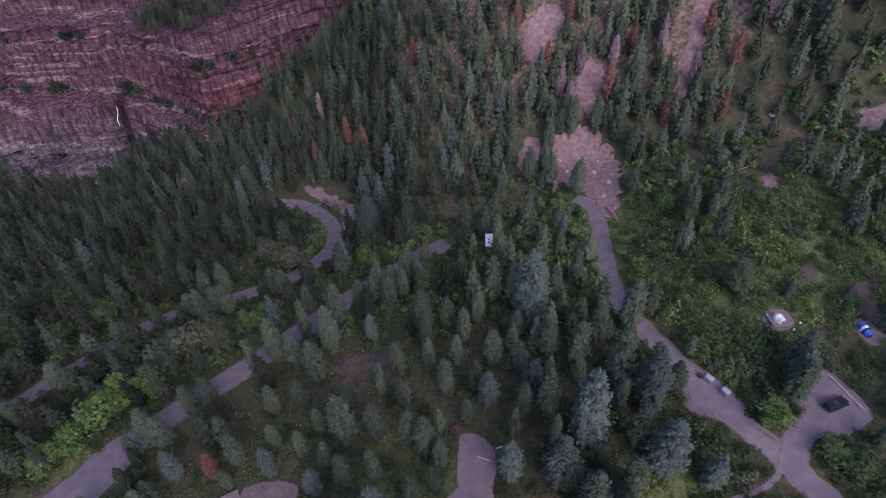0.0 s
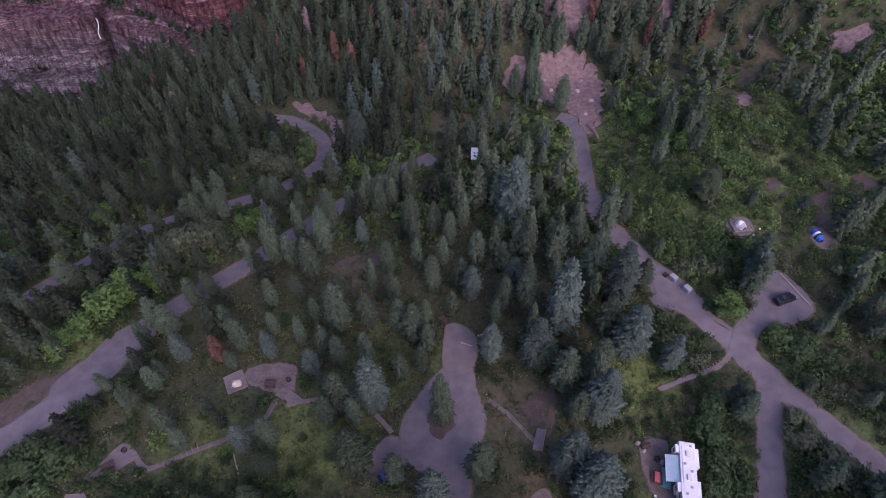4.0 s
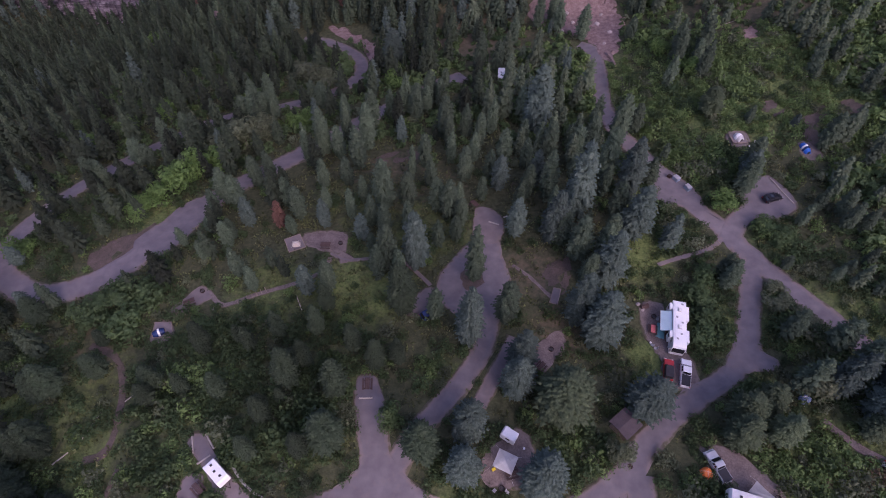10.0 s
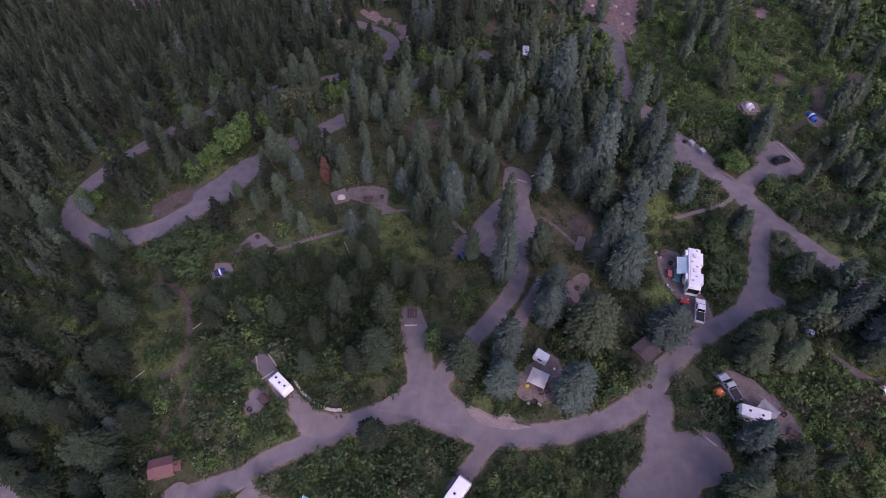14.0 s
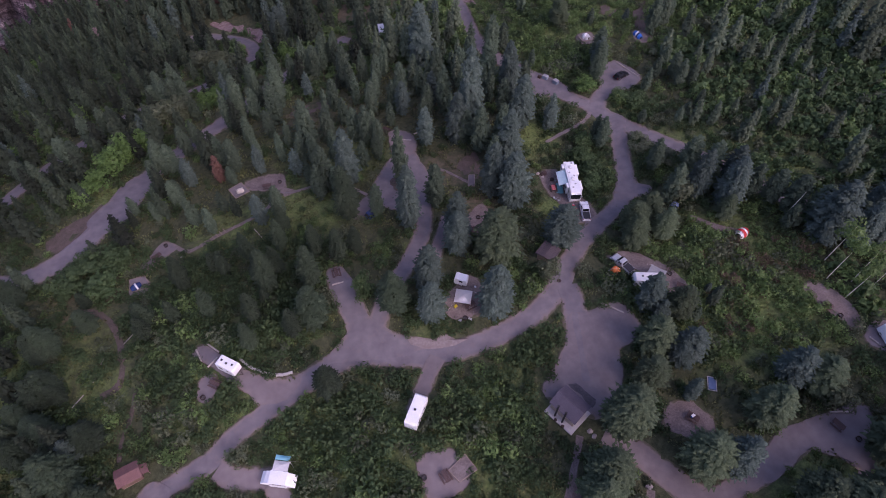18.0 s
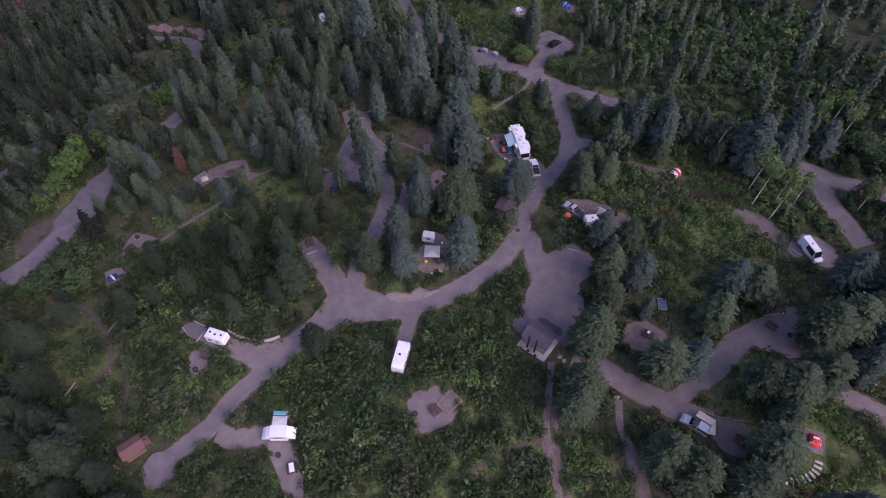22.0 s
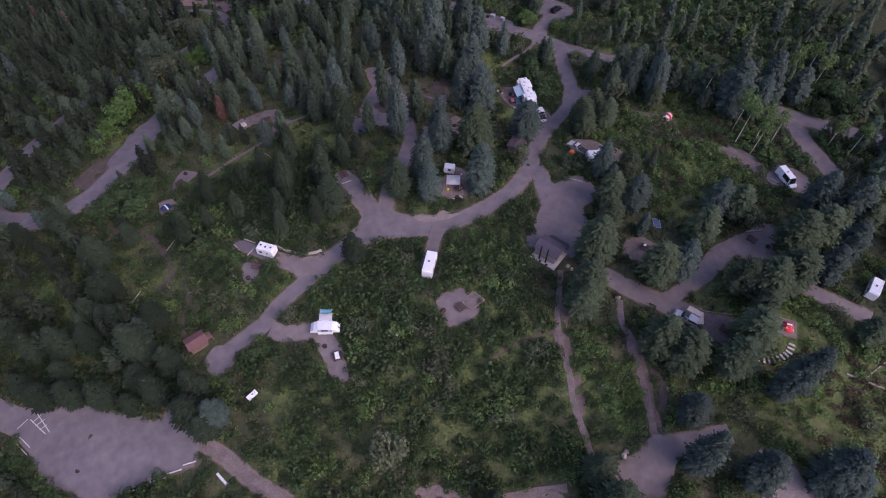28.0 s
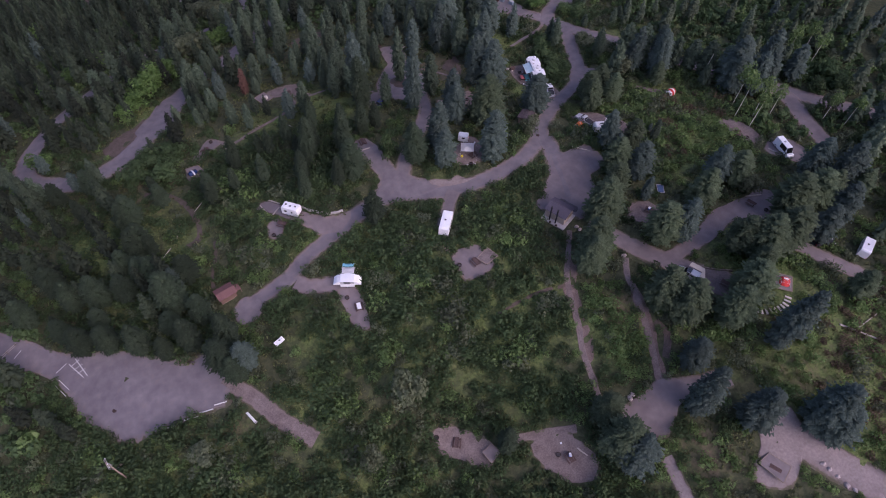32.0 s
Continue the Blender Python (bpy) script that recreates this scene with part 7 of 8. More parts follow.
put(ridge_tent("red_white_tent", "red and white tent at the end of a path", 2.3, 1.3, [(0, 0.8, RED_CLOTH), (0.8, 1.3, WHITE_CLOTH), (1.3, 2.0, RED_CLOTH), (2.0, 2.6, WHITE_CLOTH)]), 64.9, -6.2, 200, 0.12)
put(tent("red_tent", "red tent with white straps on a levelled pad", 2.5, 2.3, 1.1, RED_CLOTH, WHITE_CLOTH), 48.9, -68.3, 48, 0.2)
put(tent("grey_tent", "small grey tent under spruces", 1.9, 1.7, 1.1, GREY_CLOTH, GREY_CLOTH), -2.4, -9.5, 0, 0.14)
put(tent("pale_tent", "pale yellowish low tent on a framed pad", 1.9, 1.5, 0.9, BEIGE_CLOTH, BEIGE_CLOTH), -39.3, 37.1, 10, 0.24)
put(ridge_tent("navy_tent", "small dark navy tent with a white panel on a framed pad", 1.8, 1.1, [(0, 1.0, CARBLUE), (1.0, 1.35, WHITE_CLOTH), (1.35, 2.2, CARBLUE)]), -62.3, 16.2, 28, 0.30)
put(tent("shaded_blue_tent", "blue tent in the shade of spruces", 2.0, 1.8, 1.2, DULL_BLUE_CLOTH, DULL_BLUE_CLOTH), 55.5, 5.2, 30, 0.05)
_m = root("blue_groundsheet", "faded blue groundsheet on a pale frame in the grass", "groundsheet")
part("sheet", box((2.3, 1.3, 0.05), (0, 0, 0.12), 0.02), DULL_BLUE_CLOTH, _m)
part("frame", merge(box((2.7, 0.12, 0.12), (0, 0.75, 0.06), 0.02), box((2.7, 0.12, 0.12), (0, -0.75, 0.06), 0.02), box((0.12, 1.4, 0.12), (1.3, 0, 0.06), 0.02), box((0.12, 1.4, 0.12), (-1.3, 0, 0.06), 0.02)), CONCRETE, _m)
put(_m, 41.6, -35.2, -116, 0.1)


# ---- campsite furniture ----
def picnic_table():
    t = root("picnic_table", "brown timber picnic table with two fixed benches", "picnic table", "picnic tables")
    for i in range(4):
        part("tabletop_plank", box((2.1, 0.19, 0.045), (0, -0.31 + 0.205 * i, 0.745), 0.01), TABLE_WOOD, t)
    for s in (-1, 1):
        for i in range(2):
            part("bench_plank", box((2.1, 0.14, 0.045), (0, s * (0.66 + 0.15 * i), 0.44), 0.01), TABLE_WOOD, t)
    for x in (-0.75, 0.75):
        for s in (-1, 1):
            part("leg", tube((x, s * 0.25, 0.72), (x, s * 0.6, 0.0), 0.04), IRON, t)
        part("crossbar", box((0.06, 1.7, 0.08), (x, 0, 0.38), 0.01), IRON, t)
    return t


TABLES = [(-33.0, 36.8, 1), (-58.0, 22.7, 32), (9.8, 9.6, 47), (-20.4, 4.5, -86), (-45.1, -13.0, -38), (-8.9, -39.1, -74), (-35.1, -38.3, -95), (57.8, -47.6, -67), (70.3, -26.8, -24), (-25.6, -69.5, -118), (-6.5, -80.6, -85), (25.6, -97.6, -58), (-1.7, 50.3, -46), (3.7, -9.4, 16), (32.8, 19.8, -102), (35.1, -40.0, -52), (46.0, -15.2, -40), (38.3, -63.5, -60)]
_t = picnic_table()
put(_t, *TABLES[0])
for x, y, a in TABLES[1:]:
    copy_thing(_t, at(x, y, a))


def fire_ring():
    t = root("fire_ring", "rusty iron fire ring with ash and a grate", "fire ring", "fire rings")
    bm = lathe([(0.40, 0), (0.47, 0), (0.47, 0.3), (0.43, 0.3), (0.40, 0.05)], 18)
    part("ring", bm, IRON, t)
    part("ash", lathe([(0.40, 0.02), (0.38, 0.08), (0.15, 0.11)], 14), ASH, t)
    part("grate", merge(*[tube((-0.2, -0.3 + 0.1 * i, 0.31), (0.42, -0.3 + 0.1 * i, 0.31), 0.012, sides=5) for i in range(7)]), IRON, t)
    return t


RINGS = [(-30.0, 37.8), (-56.2, 25.4), (-23.9, 5.3), (12.2, 13.6), (-47.5, -14.7), (-12.3, -38.3), (-36.8, -35.2), (71.7, -29.2), (59.8, -50.5), (-29.0, -67.2), (-8.2, -79.2), (23.9, -95.7), (2.1, -11.6), (33.7, 23.0), (45.5, -11.5)]
_t = fire_ring()
put(_t, *RINGS[0])
for x, y in RINGS[1:]:
    copy_thing(_t, at(x, y, 20 * x))


def cloth(name, label, w, d, mat):
    t = root(name, label, "tablecloth")
    part("cloth", box((w, d, 0.02), (0, 0, 0), 0.008), mat, t)
    for s in (-1, 1):
        part("hem", slab([(-w / 2, s * d / 2, 0), (w / 2, s * d / 2, 0), (w / 2, s * (d / 2 + 0.02), -0.14), (-w / 2, s * (d / 2 + 0.02), -0.14)], 0.012), mat, t)
    return t


put(cloth("red_tablecloth", "red and white cloth on a picnic table", 1.7, 0.8, material("red_white_cloth", [(0.42, 0.03, 0.04), (0.60, 0.25, 0.25)], 6, 0.9)), 32.8, 19.8, -102, 0.92)
put(cloth("white_tablecloth", "pale pink-white cloth on a picnic table", 1.6, 0.8, WHITE_CLOTH), -35.1, -38.3, -95, 0.92)


def dumpster():
    t = root("dumpster", "blue-grey steel rubbish bin with a lid", "bin", "rubbish bins")
    part("bin_body", box((1.9, 1.4, 1.15), (0, 0, 0.65), 0.05, taper=0.96), DUMPSTER, t)
    for s in (-1, 1):
        part("lid", box((0.93, 1.42, 0.06), (s * 0.47, 0, 1.26), 0.02, (0, s * 4, 0)), GREY, t)
        part("pocket", box((0.1, 0.9, 0.16), (s * 1.0, 0, 0.8), 0.02), DUMPSTER, t)
    return t


_t = dumpster()
put(_t, 45.2, 59.2, -55).scale = (0.78, 0.78, 0.85)
copy_thing(_t, at(47.1, 56.2, -60))
part("crate", box((0.9, 0.7, 0.7), (0, 0, 0.36), 0.03), IRON, put(root("dark_crate", "dark crate beside the rubbish bins", "crate"), 43.9, 60.2, -50, 0.1))


def rail(name, label, category, a, b, r=0.16, mat=PALE_LOG, lift=0.12, group="log barriers"):
    """A log or wheel stop lying between two spots."""
    t = root(name, label, category, group)
    (ax, ay), (bx, by) = a, b
    m = Vector(((ax + bx) / 2, (ay + by) / 2, float(land((ax + bx) / 2, (ay + by) / 2)) + lift))
    za, zb = float(land(ax, ay)) + lift, float(land(bx, by)) + lift
    part("log", tube(Vector((ax, ay, za + r)) - m, Vector((bx, by, zb + r)) - m, r, r * 0.9, 9), mat, t)
    for k in (0.15, 0.85):
        p = Vector((ax + (bx - ax) * k, ay + (by - ay) * k, za + (zb - za) * k)) - m
        part("peg", tube(p + Vector((0, 0, -0.1)), p + Vector((0, 0, 2 * r + 0.05)), 0.03, sides=6), IRON, t)
    t.matrix_basis = Matrix.Translation(m)
    return t


for a, b in (((66.0, 58.8), (67.4, 54.9)), ((67.4, 54.8), (68.8, 51.0)), ((-21.6, 2.0), (-19.3, 2.1)), ((1.5, 45.3), (3.7, 44.4)), ((4.8, 46.7), (6.1, 47.1)), ((-48.7, -4.5), (-47.6, -7.5)), ((-46.4, -4.2), (-44.2, -6.8)), ((-46.4, -9.2), (-44.5, -7.8)), ((73.8, -34.6), (74.6, -36.6)), ((29.2, -14.4), (32.6, -17.6)), ((-20.6, -74.9), (-18.7, -73.2)), ((-4.4, -79.6), (-3.2, -81.6)), ((58.2, -45.2), (62.0, -46.2))):
    rail("log_barrier", "pale peeled log pinned to the ground as a barrier", "log", a, b)
for a, b in (((-77.7, -46.6), (-74.8, -47.0)), ((-73.9, -46.6), (-71.2, -47.0)), ((-70.8, -46.5), (-68.1, -46.8)), ((-67.7, -46.2), (-65.3, -46.5))):
    rail("wheel_stop", "long white wheel stop at the edge of the parking lot", "wheel stop", a, b, 0.13, OFFWHITE, 0.12, "wheel stops")
for a, b, r in (((-36.7, 23.9), (-35.0, 20.5), 0.11), ((-68.5, -5.0), (-67.0, -0.1), 0.13), ((54.0, -80.0), (60.3, -86.3), 0.2), ((57, -82), (63, -81), 0.14), ((70, 98), (78, 103), 0.12), ((82, 92), (88, 95), 0.11), ((24, -62.5), (25.5, -61.8), 0.12), ((-63.5, 2), (-61.5, 4.5), 0.1), ((-72, -9), (-70, -7), 0.12), ((-44, -2), (-47, 1), 0.1), ((66, 118), (76, 121), 0.12)):
    rail("fallen_log", "bleached fallen log in the grass", "log", a, b, r, PALE_LOG, -0.05, "fallen logs")
_w = root("white_pipe", "white pipe lying beside the dirt road", "pipe")
part("pipe", tube((-1.4, 0, 0.25), (1.4, 0, 0.25), 0.25, sides=16), WHITE, _w)
part("flange", tube((1.38, 0, 0.25), (1.5, 0, 0.25), 0.31, sides=16), GREY, _w)
put(_w, -61.5, -51.4, -64, 0.05)


def stone(name, label, r, seed, mat=STONE, group="boulders"):
    t = root(name, label, "boulder", group)
    bm = bmesh.new()
    bmesh.ops.create_icosphere(bm, subdivisions=2, radius=r)
    for v in bm.verts:
        k = 1 + 0.35 * noise.noise(v.co * (1.3 / r) + Vector((seed * 7.1, 0, 0)))
        v.co = Vector((v.co.x * k * 1.2, v.co.y * k, v.co.z * k * 0.7 + r * 0.4))
    part("stone", bm, mat, t)
    return t


_t = stone("boulder", "rough pale boulder beside the track", 0.5, 1)
put(_t, 23.1, -48.5)
for i, (x, y, s) in enumerate(((34.4, -100.2, .9), (34.9, -101.4, .8), (36.0, -104.8, 1), (36.8, -106, .8), (35.4, -103, .7), (17.2, -37.6, .9), (17.6, -38.6, .8), (8.5, -76.0, 1.1), (9.3, -75.6, .8), (-88.5, -49, 1.6), (-87.2, -49.6, 1.2), (27, 131, 1.6), (31, 136, 1.3), (38, 133, 1.6), (41, 127, 1.4), (35, 140, 1.8), (40, 138, 1.2), (38.5, 121, 1.1), (29.5, 141, 1.4), (9, 103, 1.5), (11, 102, 1.1), (78, 131, 1.6), (81, 133, 1.2), (84, 136, 1.7), (80, 137, 1.3), (31, 25.6, .8), (31.8, 24.4, .7), (-56, 20.7, .7), (-52.8, 21.2, .6))):
    copy_thing(_t, at(x, y, 37 * i, 0.05) @ Matrix.Diagonal((s, s, s, 1)))


# ---- buildings ----
def restroom():
    t = root("restroom_building", "small campground restroom with a grey metal roof and tan walls", "building")
    L, W, H = 5.0, 3.9, 2.3
    part("floor_slab", box((6.0, 5.5, 0.30), (0.25, -0.45, 0.0), 0.04), CONCRETE, t)
    for s in (-1, 1):
        part("long_wall", box((L, 0.15, H), (0, s * (W / 2 - .075), H / 2 + 0.15), 0.01), TAN_WALL, t)
        part("end_wall", loft([(-W / 2 + .15, 0.15), (-W / 2 + .15, H + 0.15), (0, H + 0.95), (W / 2 - .15, H + 0.15), (W / 2 - .15, 0.15)], 0.14, 0), TAN_WALL, t).matrix_basis = pose(s * (L / 2 - .07), 0, 0, 0, 0, 90)
    for s in (-1, 1):
        r = part("roof_panel", slab([(-L / 2 - .3, 0, H + 1.10), (L / 2 + .3, 0, H + 1.10), (L / 2 + .3, s * (W / 2 + .35), H + 0.10), (-L / 2 - .3, s * (W / 2 + .35), H + 0.10)], 0.08), ROOF_GREY, t)
        for i in range(10):
            x = -L / 2 - .25 + (L + .5) * i / 9
            part("seam", slab([(x - .02, s * 0.05, H + 1.12), (x + .02, s * 0.05, H + 1.12), (x + .02, s * (W / 2 + .34), H + 0.16), (x - .02, s * (W / 2 + .34), H + 0.16)], 0.04), ROOF_GREY, r)
    part("ridge_cap", tube((-L / 2 - .31, 0, H + 1.13), (L / 2 + .31, 0, H + 1.13), 0.07), ROOF_GREY, t)
    for x in (-0.9, 0.7):
        v = part("vent_pipe", tube((x, -W / 2 - 0.6, 0.1), (x, -W / 2 - 0.6, H + 2.2), 0.17, sides=14), BLACK, t, "tall black vent pipe")
        part("vent_cap", tube((x, -W / 2 - 0.6, H + 2.2), (x, -W / 2 - 0.6, H + 2.3), 0.22, sides=14), BLACK, v)
        part("tank_hatch", lathe([(0.3, 0.15), (0.3, 0.22), (0.1, 0.24)], 14), IRON, t).matrix_basis = pose(x + 0.55, -W / 2 - 1.1, 0)
        part("door", box((0.95, 0.06, 2.05), (x + 0.1, W / 2 + 0.0, 1.2), 0.01), WOOD, t)
    return t


put(restroom(), 14.9, -33.1, -60, 0.2)


def hut(name, label, L, W, H, roof, wall, rise=0.7, porch=True):
    t = root(name, label, "hut")
    part("floor", box((L, W, 0.2), (0, 0, 0.05), 0.02), WOOD, t)
    for s in (-1, 1):
        part("side_wall", box((L, 0.12, H), (0, s * (W / 2 - .06), H / 2 + .1), 0.01), wall, t)
        part("gable_wall", loft([(-W / 2 + .12, 0.1), (-W / 2 + .12, H + .1), (0, H + rise), (W / 2 - .12, H + .1), (W / 2 - .12, 0.1)], 0.12, 0), wall, t).matrix_basis = pose(s * (L / 2 - .06), 0, 0, 0, 0, 90)
        r = part("roof_panel", slab([(-L / 2 - .3, 0, H + rise + .14), (L / 2 + .3, 0, H + rise + .14), (L / 2 + .3, s * (W / 2 + .4), H + .02), (-L / 2 - .3, s * (W / 2 + .4), H + .02)], 0.07), roof, t)
        for i in range(9):
            x = -L / 2 - .28 + (L + .56) * i / 8
            part("rib", slab([(x - .02, s * .04, H + rise + .17), (x + .02, s * .04, H + rise + .17), (x + .02, s * (W / 2 + .4), H + .07), (x - .02, s * (W / 2 + .4), H + .07)], 0.03), roof, r)
    part("door", box((0.06, 0.85, 1.95), (L / 2 + .0, 0.2, 1.1), 0.01), WOOD, t)
    part("window", box((0.05, 0.6, 0.6), (L / 2 + .0, -0.8, 1.5), 0.01), GLASS, t)
    if porch:
        part("porch_deck", box((1.3, 1.6, 0.15), (L / 2 + .65, -0.3, 0.08), 0.02), WOOD, t)
        part("porch_roof", slab([(L / 2, -1.2, H - .05), (L / 2, .6, H - .05), (L / 2 + 1.3, .6, H - .4), (L / 2 + 1.3, -1.2, H - .4)], 0.06), roof, t)
        for y in (-1.1, .5):
            part("porch_post", tube((L / 2 + 1.2, y, 0), (L / 2 + 1.2, y, H - .4), 0.05), WOOD, t)
    return t


put(hut("registration_hut", "red-brown registration hut with a gable roof and porch", 3.5, 2.5, 1.9, ROOF_RED, HUT_WALL, 0.4), -60.4, -24.7, -28 + 45, 0.1)
put(hut("dark_shelter", "low shelter with a dark brown roof under trees", 3.4, 3.2, 2.1, ROOF_DARK, WOOD, 0.2, False), 23.1, -0.7, 40, 0.02)
_s = root("notice_board", "white-topped notice board in the grass", "notice board")
part("board_top", slab([(-1.05, -0.5, 1.15), (1.05, -0.5, 1.15), (1.05, 0.55, 1.4), (-1.05, 0.55, 1.4)], 0.06), WHITE, _s)
for x in (-0.9, 0.9):
    part("post", tube((x, 0, 0), (x, 0, 1.25), 0.06), WOOD, _s)
put(_s, -52.5, -39.5, 28, -0.05)


def power_pole():
    t = root("power_pole", "tall timber power pole with a pale crossarm", "power pole")
    part("shaft", tube((0, 0, -0.5), (0, 0, 9.2), 0.16, 0.11, 12), WOOD, t)
    for z in (8.9, 8.55):
        part("crossarm", box((2.3, 0.12, 0.14), (0, 0.15 if z < 8.7 else -0.15, z), 0.02), PALE_LOG, t)
    for x in (-1.0, -0.3, 0.9):
        part("insulator", lathe([(0.05, 8.97), (0.09, 9.03), (0.05, 9.1), (0.08, 9.16), (0.03, 9.22)], 10), WHITE, t).matrix_basis = pose(x, -0.15, 0)
    part("transformer", tube((0.32, 0, 7.0), (0.32, 0, 7.9), 0.22, sides=14), GREY, t)
    return t


put(power_pole(), -86.5, -52.0, 110, -0.1)
_pz = float(land(-86.5, -52)) + 9.0
for i, off in enumerate((-0.9, 0.0, 0.9)):
    w = tagged(new("power_line"), "thin dark power line between poles", "cable", "power lines")
    pts = []
    for k in np.linspace(0, 1, 12):
        pts.append(Vector((-86.5 - 45 * k + off * 0.4, -52 - 38 * k + off, _pz - 9 * k * (1 - k) - 2 * k)))
    part("wire", merge(*[tube(a, b, 0.03, sides=5) for a, b in zip(pts, pts[1:])]), BLACK, w)


# ---- walls, steps, slabs and marks ----
def curved_wall(name, label, line, h, thick, mat, lift):
    t = tagged(new(name), label, "wall", kind="structure")
    s = spline(line, 0.7)
    d = np.gradient(s, axis=0); d /= np.linalg.norm(d, axis=1)[:, None]
    for a, b, e in zip(s, s[1:], d):
        m = (a + b) / 2
        bm = box((np.linalg.norm(b - a) * 0.98, thick, h), (0, 0, 0), 0.03)
        part("block", bm, mat, t).matrix_basis = pose(m[0], m[1], float(land(*m)) + lift + h / 2 - 0.1, 0, 0, math.degrees(math.atan2(e[1], e[0])))
    return t


curved_wall("wall_camper", "low curved pale block wall beside the camper pad", [(-40.3, -9.6), (-38.6, -11.6), (-36.8, -13.0), (-34.9, -14.1), (-32.9, -14.6), (-31.2, -14.5)], 0.6, 0.4, CONCRETE, 0.14)
curved_wall("wall_south", "row of timber blocks beside the parking spur", [(36.0, -57.2), (38.6, -59.4), (41.6, -61.4)], 0.4, 0.3, WOOD, 0.1)


def steps(name, label, line, width, gap, mat, size=(0.28, 0.16)):
    t = tagged(new(name), label, "steps", kind="structure")
    s = spline(line, gap)
    d = np.gradient(s, axis=0)
    for p, e in zip(s, d):
        part("step", box((size[0], width, size[1]), (0, 0, 0), 0.03), mat, t).matrix_basis = pose(p[0], p[1], float(land(*p)) + 0.14, 0, 0, math.degrees(math.atan2(e[1], e[0])))
    return t


steps("steps_tent", "curved row of pale stone steps round a tent pad", [(39.3, -69.7), (41.2, -71.7), (43.7, -72.6), (46.2, -72.4), (47.6, -71.4)], 1.3, 0.75, CONCRETE, (0.45, 0.18))
steps("steps_terrace", "timber steps down to the terraced campsite", [(-62.2, 18.6), (-59.6, 20.4), (-58.2, 21.4)], 1.7, 0.6, WOOD, (0.16, 0.12))
steps("steps_meadow", "timber-edged path steps in the meadow", [(-48.2, 22.6), (-45.6, 23.9), (-43.2, 25.4)], 1.2, 0.75, WOOD, (0.16, 0.12))
steps("steps_trailer", "short flight of timber steps behind the trailer", [(-13.0, -30.8), (-13.3, -32.6), (-13.0, -34.4)], 1.2, 0.55, WOOD)
steps("steps_side", "timber steps beside the road", [(45.5, 38.2), (48.2, 39.3), (50.2, 40.6)], 1.3, 0.6, WOOD, (0.16, 0.12))
steps("steps_site", "timber steps above the campsite table", [(-20.6, 7.2), (-20.6, 10.2)], 1.4, 0.6, WOOD, (0.16, 0.12))


def tent_pad(name, label, corners, fill, lift=0.10):
    t = tagged(new(name), label, "tent pad", kind="structure")
    c = [Vector((x, y, float(land(x, y)) + lift + 0.08)) for x, y in corners]
    zt = max(v.z for v in c)
    part("fill", slab([(v.x, v.y, zt) for v in c], 0.12), fill, t)
    for a, b in zip(c, c[1:] + c[:1]):
        part("edge_timber", tube((a.x, a.y, zt), (b.x, b.y, zt), 0.10, sides=6), WOOD, t)
    return t


tent_pad("pavement_slab", "square bare earth tent pad edged with timber", [(-8.2, -38.3), (-4.9, -36.4), (-3.6, -39.3), (-6.9, -40.5)], DIRT, 0.14)
tent_pad("pavement_knoll_pad", "narrow gravel tent pad edged with timber", [(12.9, 24.2), (14.0, 27.6), (15.4, 27.3), (14.4, 23.8)], GRAVEL)
tent_pad("pavement_terrace_pad", "framed gravel tent pad below the terrace table", [(-63.8, 18.4), (-60.7, 18.6), (-59.2, 15.4), (-63.2, 15.1)], GRAVEL, 0.16)
tent_pad("pavement_tent_pad", "framed gravel tent pad beside a picnic table", [(-42.0, 38.3), (-39.0, 39.9), (-37.2, 36.6), (-40.4, 35.1)], GRAVEL)
tent_pad("pavement_white_tent", "framed gravel pad under the white tent", [(59.8, 72.6), (63.6, 72.9), (63.7, 69.6), (60.2, 69.4)], GRAVEL)
tent_pad("pavement_red_tent", "framed pad under the red tent", [(46.0, -68.6), (49.1, -65.9), (51.4, -67.9), (48.7, -70.8)], GRAVEL, 0.12)
tent_pad("pavement_low_pad", "framed gravel pad at the low campsite", [(-21.6, -73.0), (-19.2, -72.2), (-18.4, -74.4), (-20.8, -75.6)], GRAVEL, 0.12)
tent_pad("pavement_lower_site", "framed pad with a table at the sunny campsite", [(23.4, -95.6), (26.4, -94.9), (28.6, -98.4), (25.2, -100.2)], GRAVEL, 0.14)

_k = root("cover_plate", "dark round cover plate in the road", "manhole cover", "cover plates")
part("plate", lathe([(0.45, 0), (0.45, 0.03), (0.40, 0.035)], 20), IRON, _k)
put(_k, 23.2, -7.2, 0, 0.16)
copy_thing(_k, at(-86.6, -39, 0, 0.13))

for a, b in (((-97.0, -26.3), (-94.8, -25.3)), ((-92.9, -25.0), (-90.9, -29.7)), ((-94.3, -25.6), (-91.7, -29.7)), ((-92.2, -25.6), (-94.0, -26.4)), ((-91.6, -26.8), (-93.5, -27.3)), ((-91.2, -28.0), (-92.8, -28.4)), ((-96.9, -27.6), (-94.9, -30.9)), ((-97.6, -28.7), (-95.6, -32.0)), ((-105.4, -19.2), (-103.8, -18.0))):
    (ax, ay), (bx, by) = a, b
    d = Vector((bx - ax, by - ay, 0)).normalized()
    n = Vector((-d.y, d.x, 0)) * 0.07
    zz = lambda x, y: float(land(x, y)) + 0.145
    tagged(part("trim_parking_line", slab([Vector((ax, ay, zz(ax, ay))) - n, Vector((bx, by, zz(bx, by))) - n, Vector((bx, by, zz(bx, by))) + n, Vector((ax, ay, zz(ax, ay))) + n], 0.01), LINE_PAINT, None), "worn white painted parking line", "road marking", kind="structure")

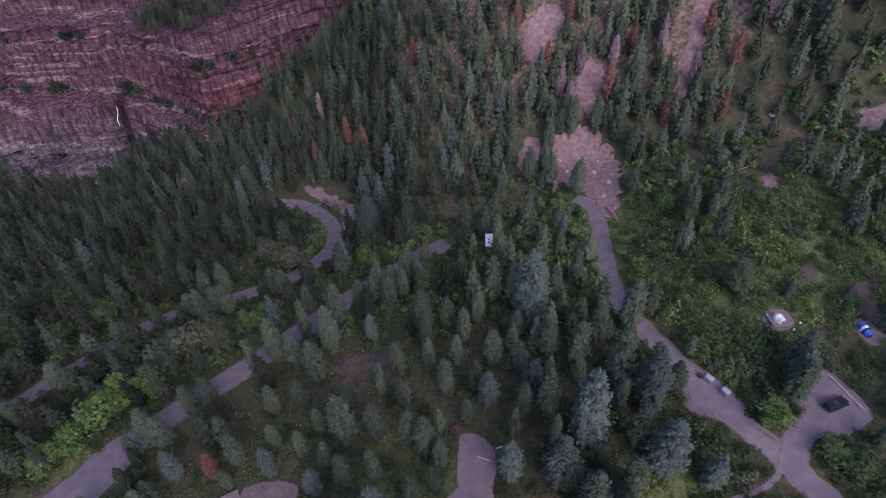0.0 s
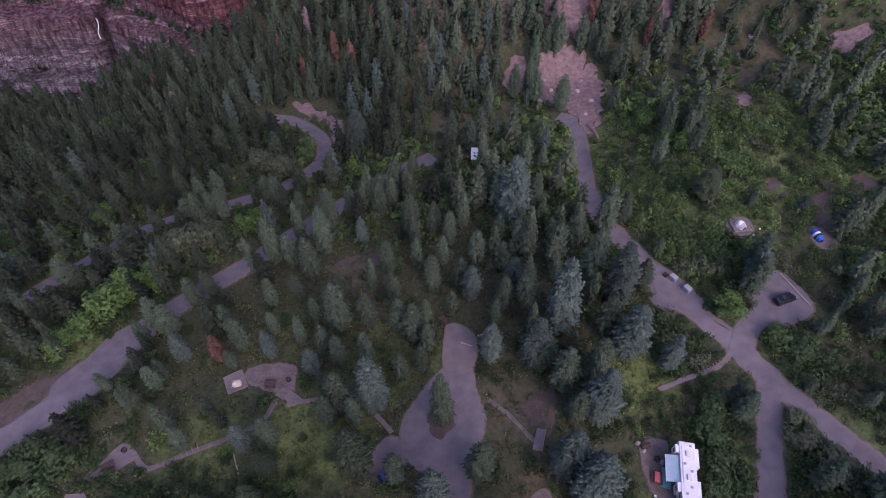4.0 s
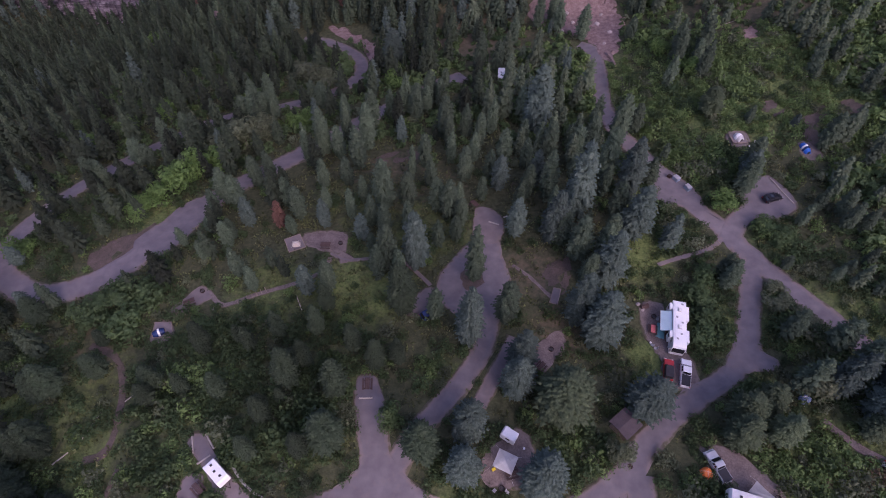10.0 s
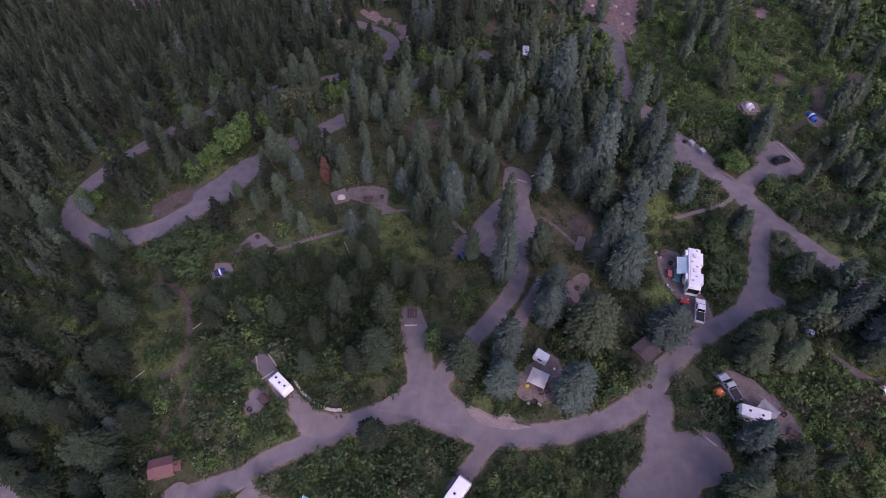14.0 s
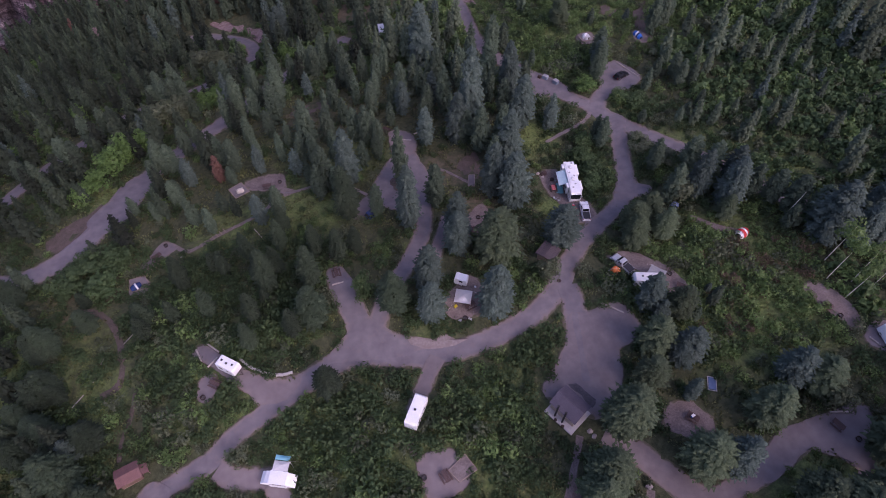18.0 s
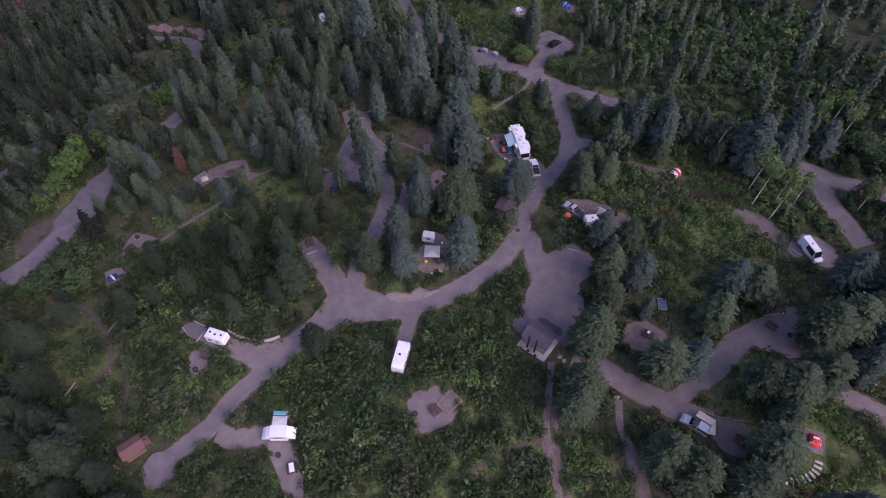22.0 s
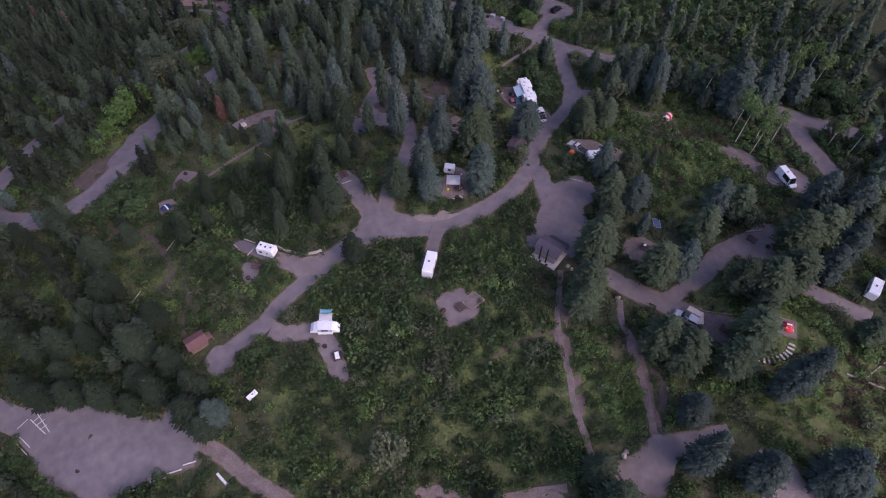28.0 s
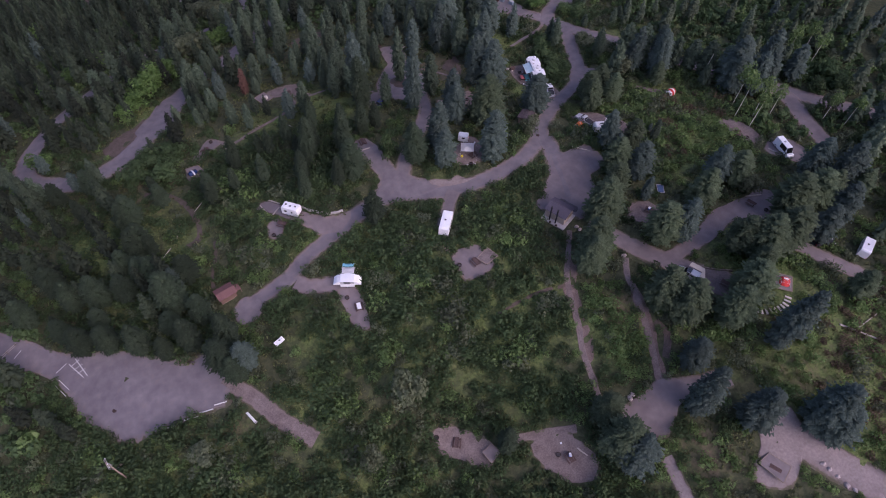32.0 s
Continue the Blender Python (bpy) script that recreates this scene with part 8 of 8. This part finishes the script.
_f = root("pole_fence", "grey pole fence at the edge of the parking lot", "fence")
for i in range(3):
    part("post", tube((2.1 * (i - 1), 0, -0.2), (2.1 * (i - 1), 0, 1.1), 0.07), WOOD, _f)
for z in (0.45, 0.9):
    part("rail", tube((-2.3, 0.06, z), (2.3, 0.06, z), 0.05), PALE_LOG, _f)
put(_f, -106.5, -17.6, 38, 0.1)
_c = root("cooler", "yellow cool box under the canopy", "cool box")
part("tub", box((0.6, 0.4, 0.34), (0, 0, 0.17), 0.04), YELLOW, _c)
part("lid", box((0.62, 0.42, 0.08), (0, 0, 0.38), 0.03), YELLOW, _c)
put(_c, 0.9, -8.9, 30)
_c = root("blue_cooler", "blue cool box on the picnic table", "cool box")
part("tub", box((0.7, 0.45, 0.36), (0, 0, 0.18), 0.04), BLUE_CLOTH, _c)
part("lid", box((0.72, 0.47, 0.08), (0, 0, 0.40), 0.03), WHITE, _c)
put(_c, 35.0, -39.9, 20, 0.92)
copy_thing(_c, at(-6.4, -80.3, 70, 0.92))
_b = root("white_bucket", "white bucket on the ground of a campsite", "bucket", "buckets")
part("pail", lathe([(0.16, 0), (0.2, 0.36), (0.18, 0.36)], 14), WHITE, _b)
part("handle", tube((-0.2, 0, 0.34), (0.2, 0, 0.34), 0.012, sides=5), CHROME, _b)
put(_b, 5.9, -5.4)
for x, y in ((31.8, 16.9), (63.8, 68.6), (65.5, 70.0), (-6.9, -77.6)):
    copy_thing(_b, at(x, y))
_w = root("firewood_stack", "stack of reddish split firewood", "firewood")
for i in range(4):
    for j in range(3 - i // 2):
        part("split_log", tube((-0.8, -0.4 + 0.3 * j + 0.1 * i, 0.12 + 0.2 * i), (0.8, -0.4 + 0.3 * j + 0.1 * i, 0.12 + 0.2 * i), 0.12, 0.1, 7), TABLE_WOOD, _w)
put(_w, 32.2, 25.1, 20, 0.12)
for i, (x, y) in enumerate(((31.9, 16.3), (32.4, 15.6), (34.2, 22.2), (3.0, -12.2), (1.0, -12.0))):
    if i == 0:
        _ch = root("camp_chair", "dark folding camp chair beside the fire ring", "chair", "camp chairs")
        part("seat", slab([(-.25, -.25, .42), (.25, -.25, .42), (.25, .25, .40), (-.25, .25, .40)], 0.03), GREY, _ch)
        part("backrest", slab([(-.25, -.25, .45), (.25, -.25, .45), (.27, -.42, .92), (-.27, -.42, .92)], 0.03), GREY, _ch)
        for a in (-1, 1):
            for b in (-1, 1):
                part("leg", tube((a * .25, b * .25, 0), (a * .22, b * .1, .45), 0.015, sides=5), IRON, _ch)
        put(_ch, x, y, 50)
    else:
        copy_thing(_ch, at(x, y, 80 * i))
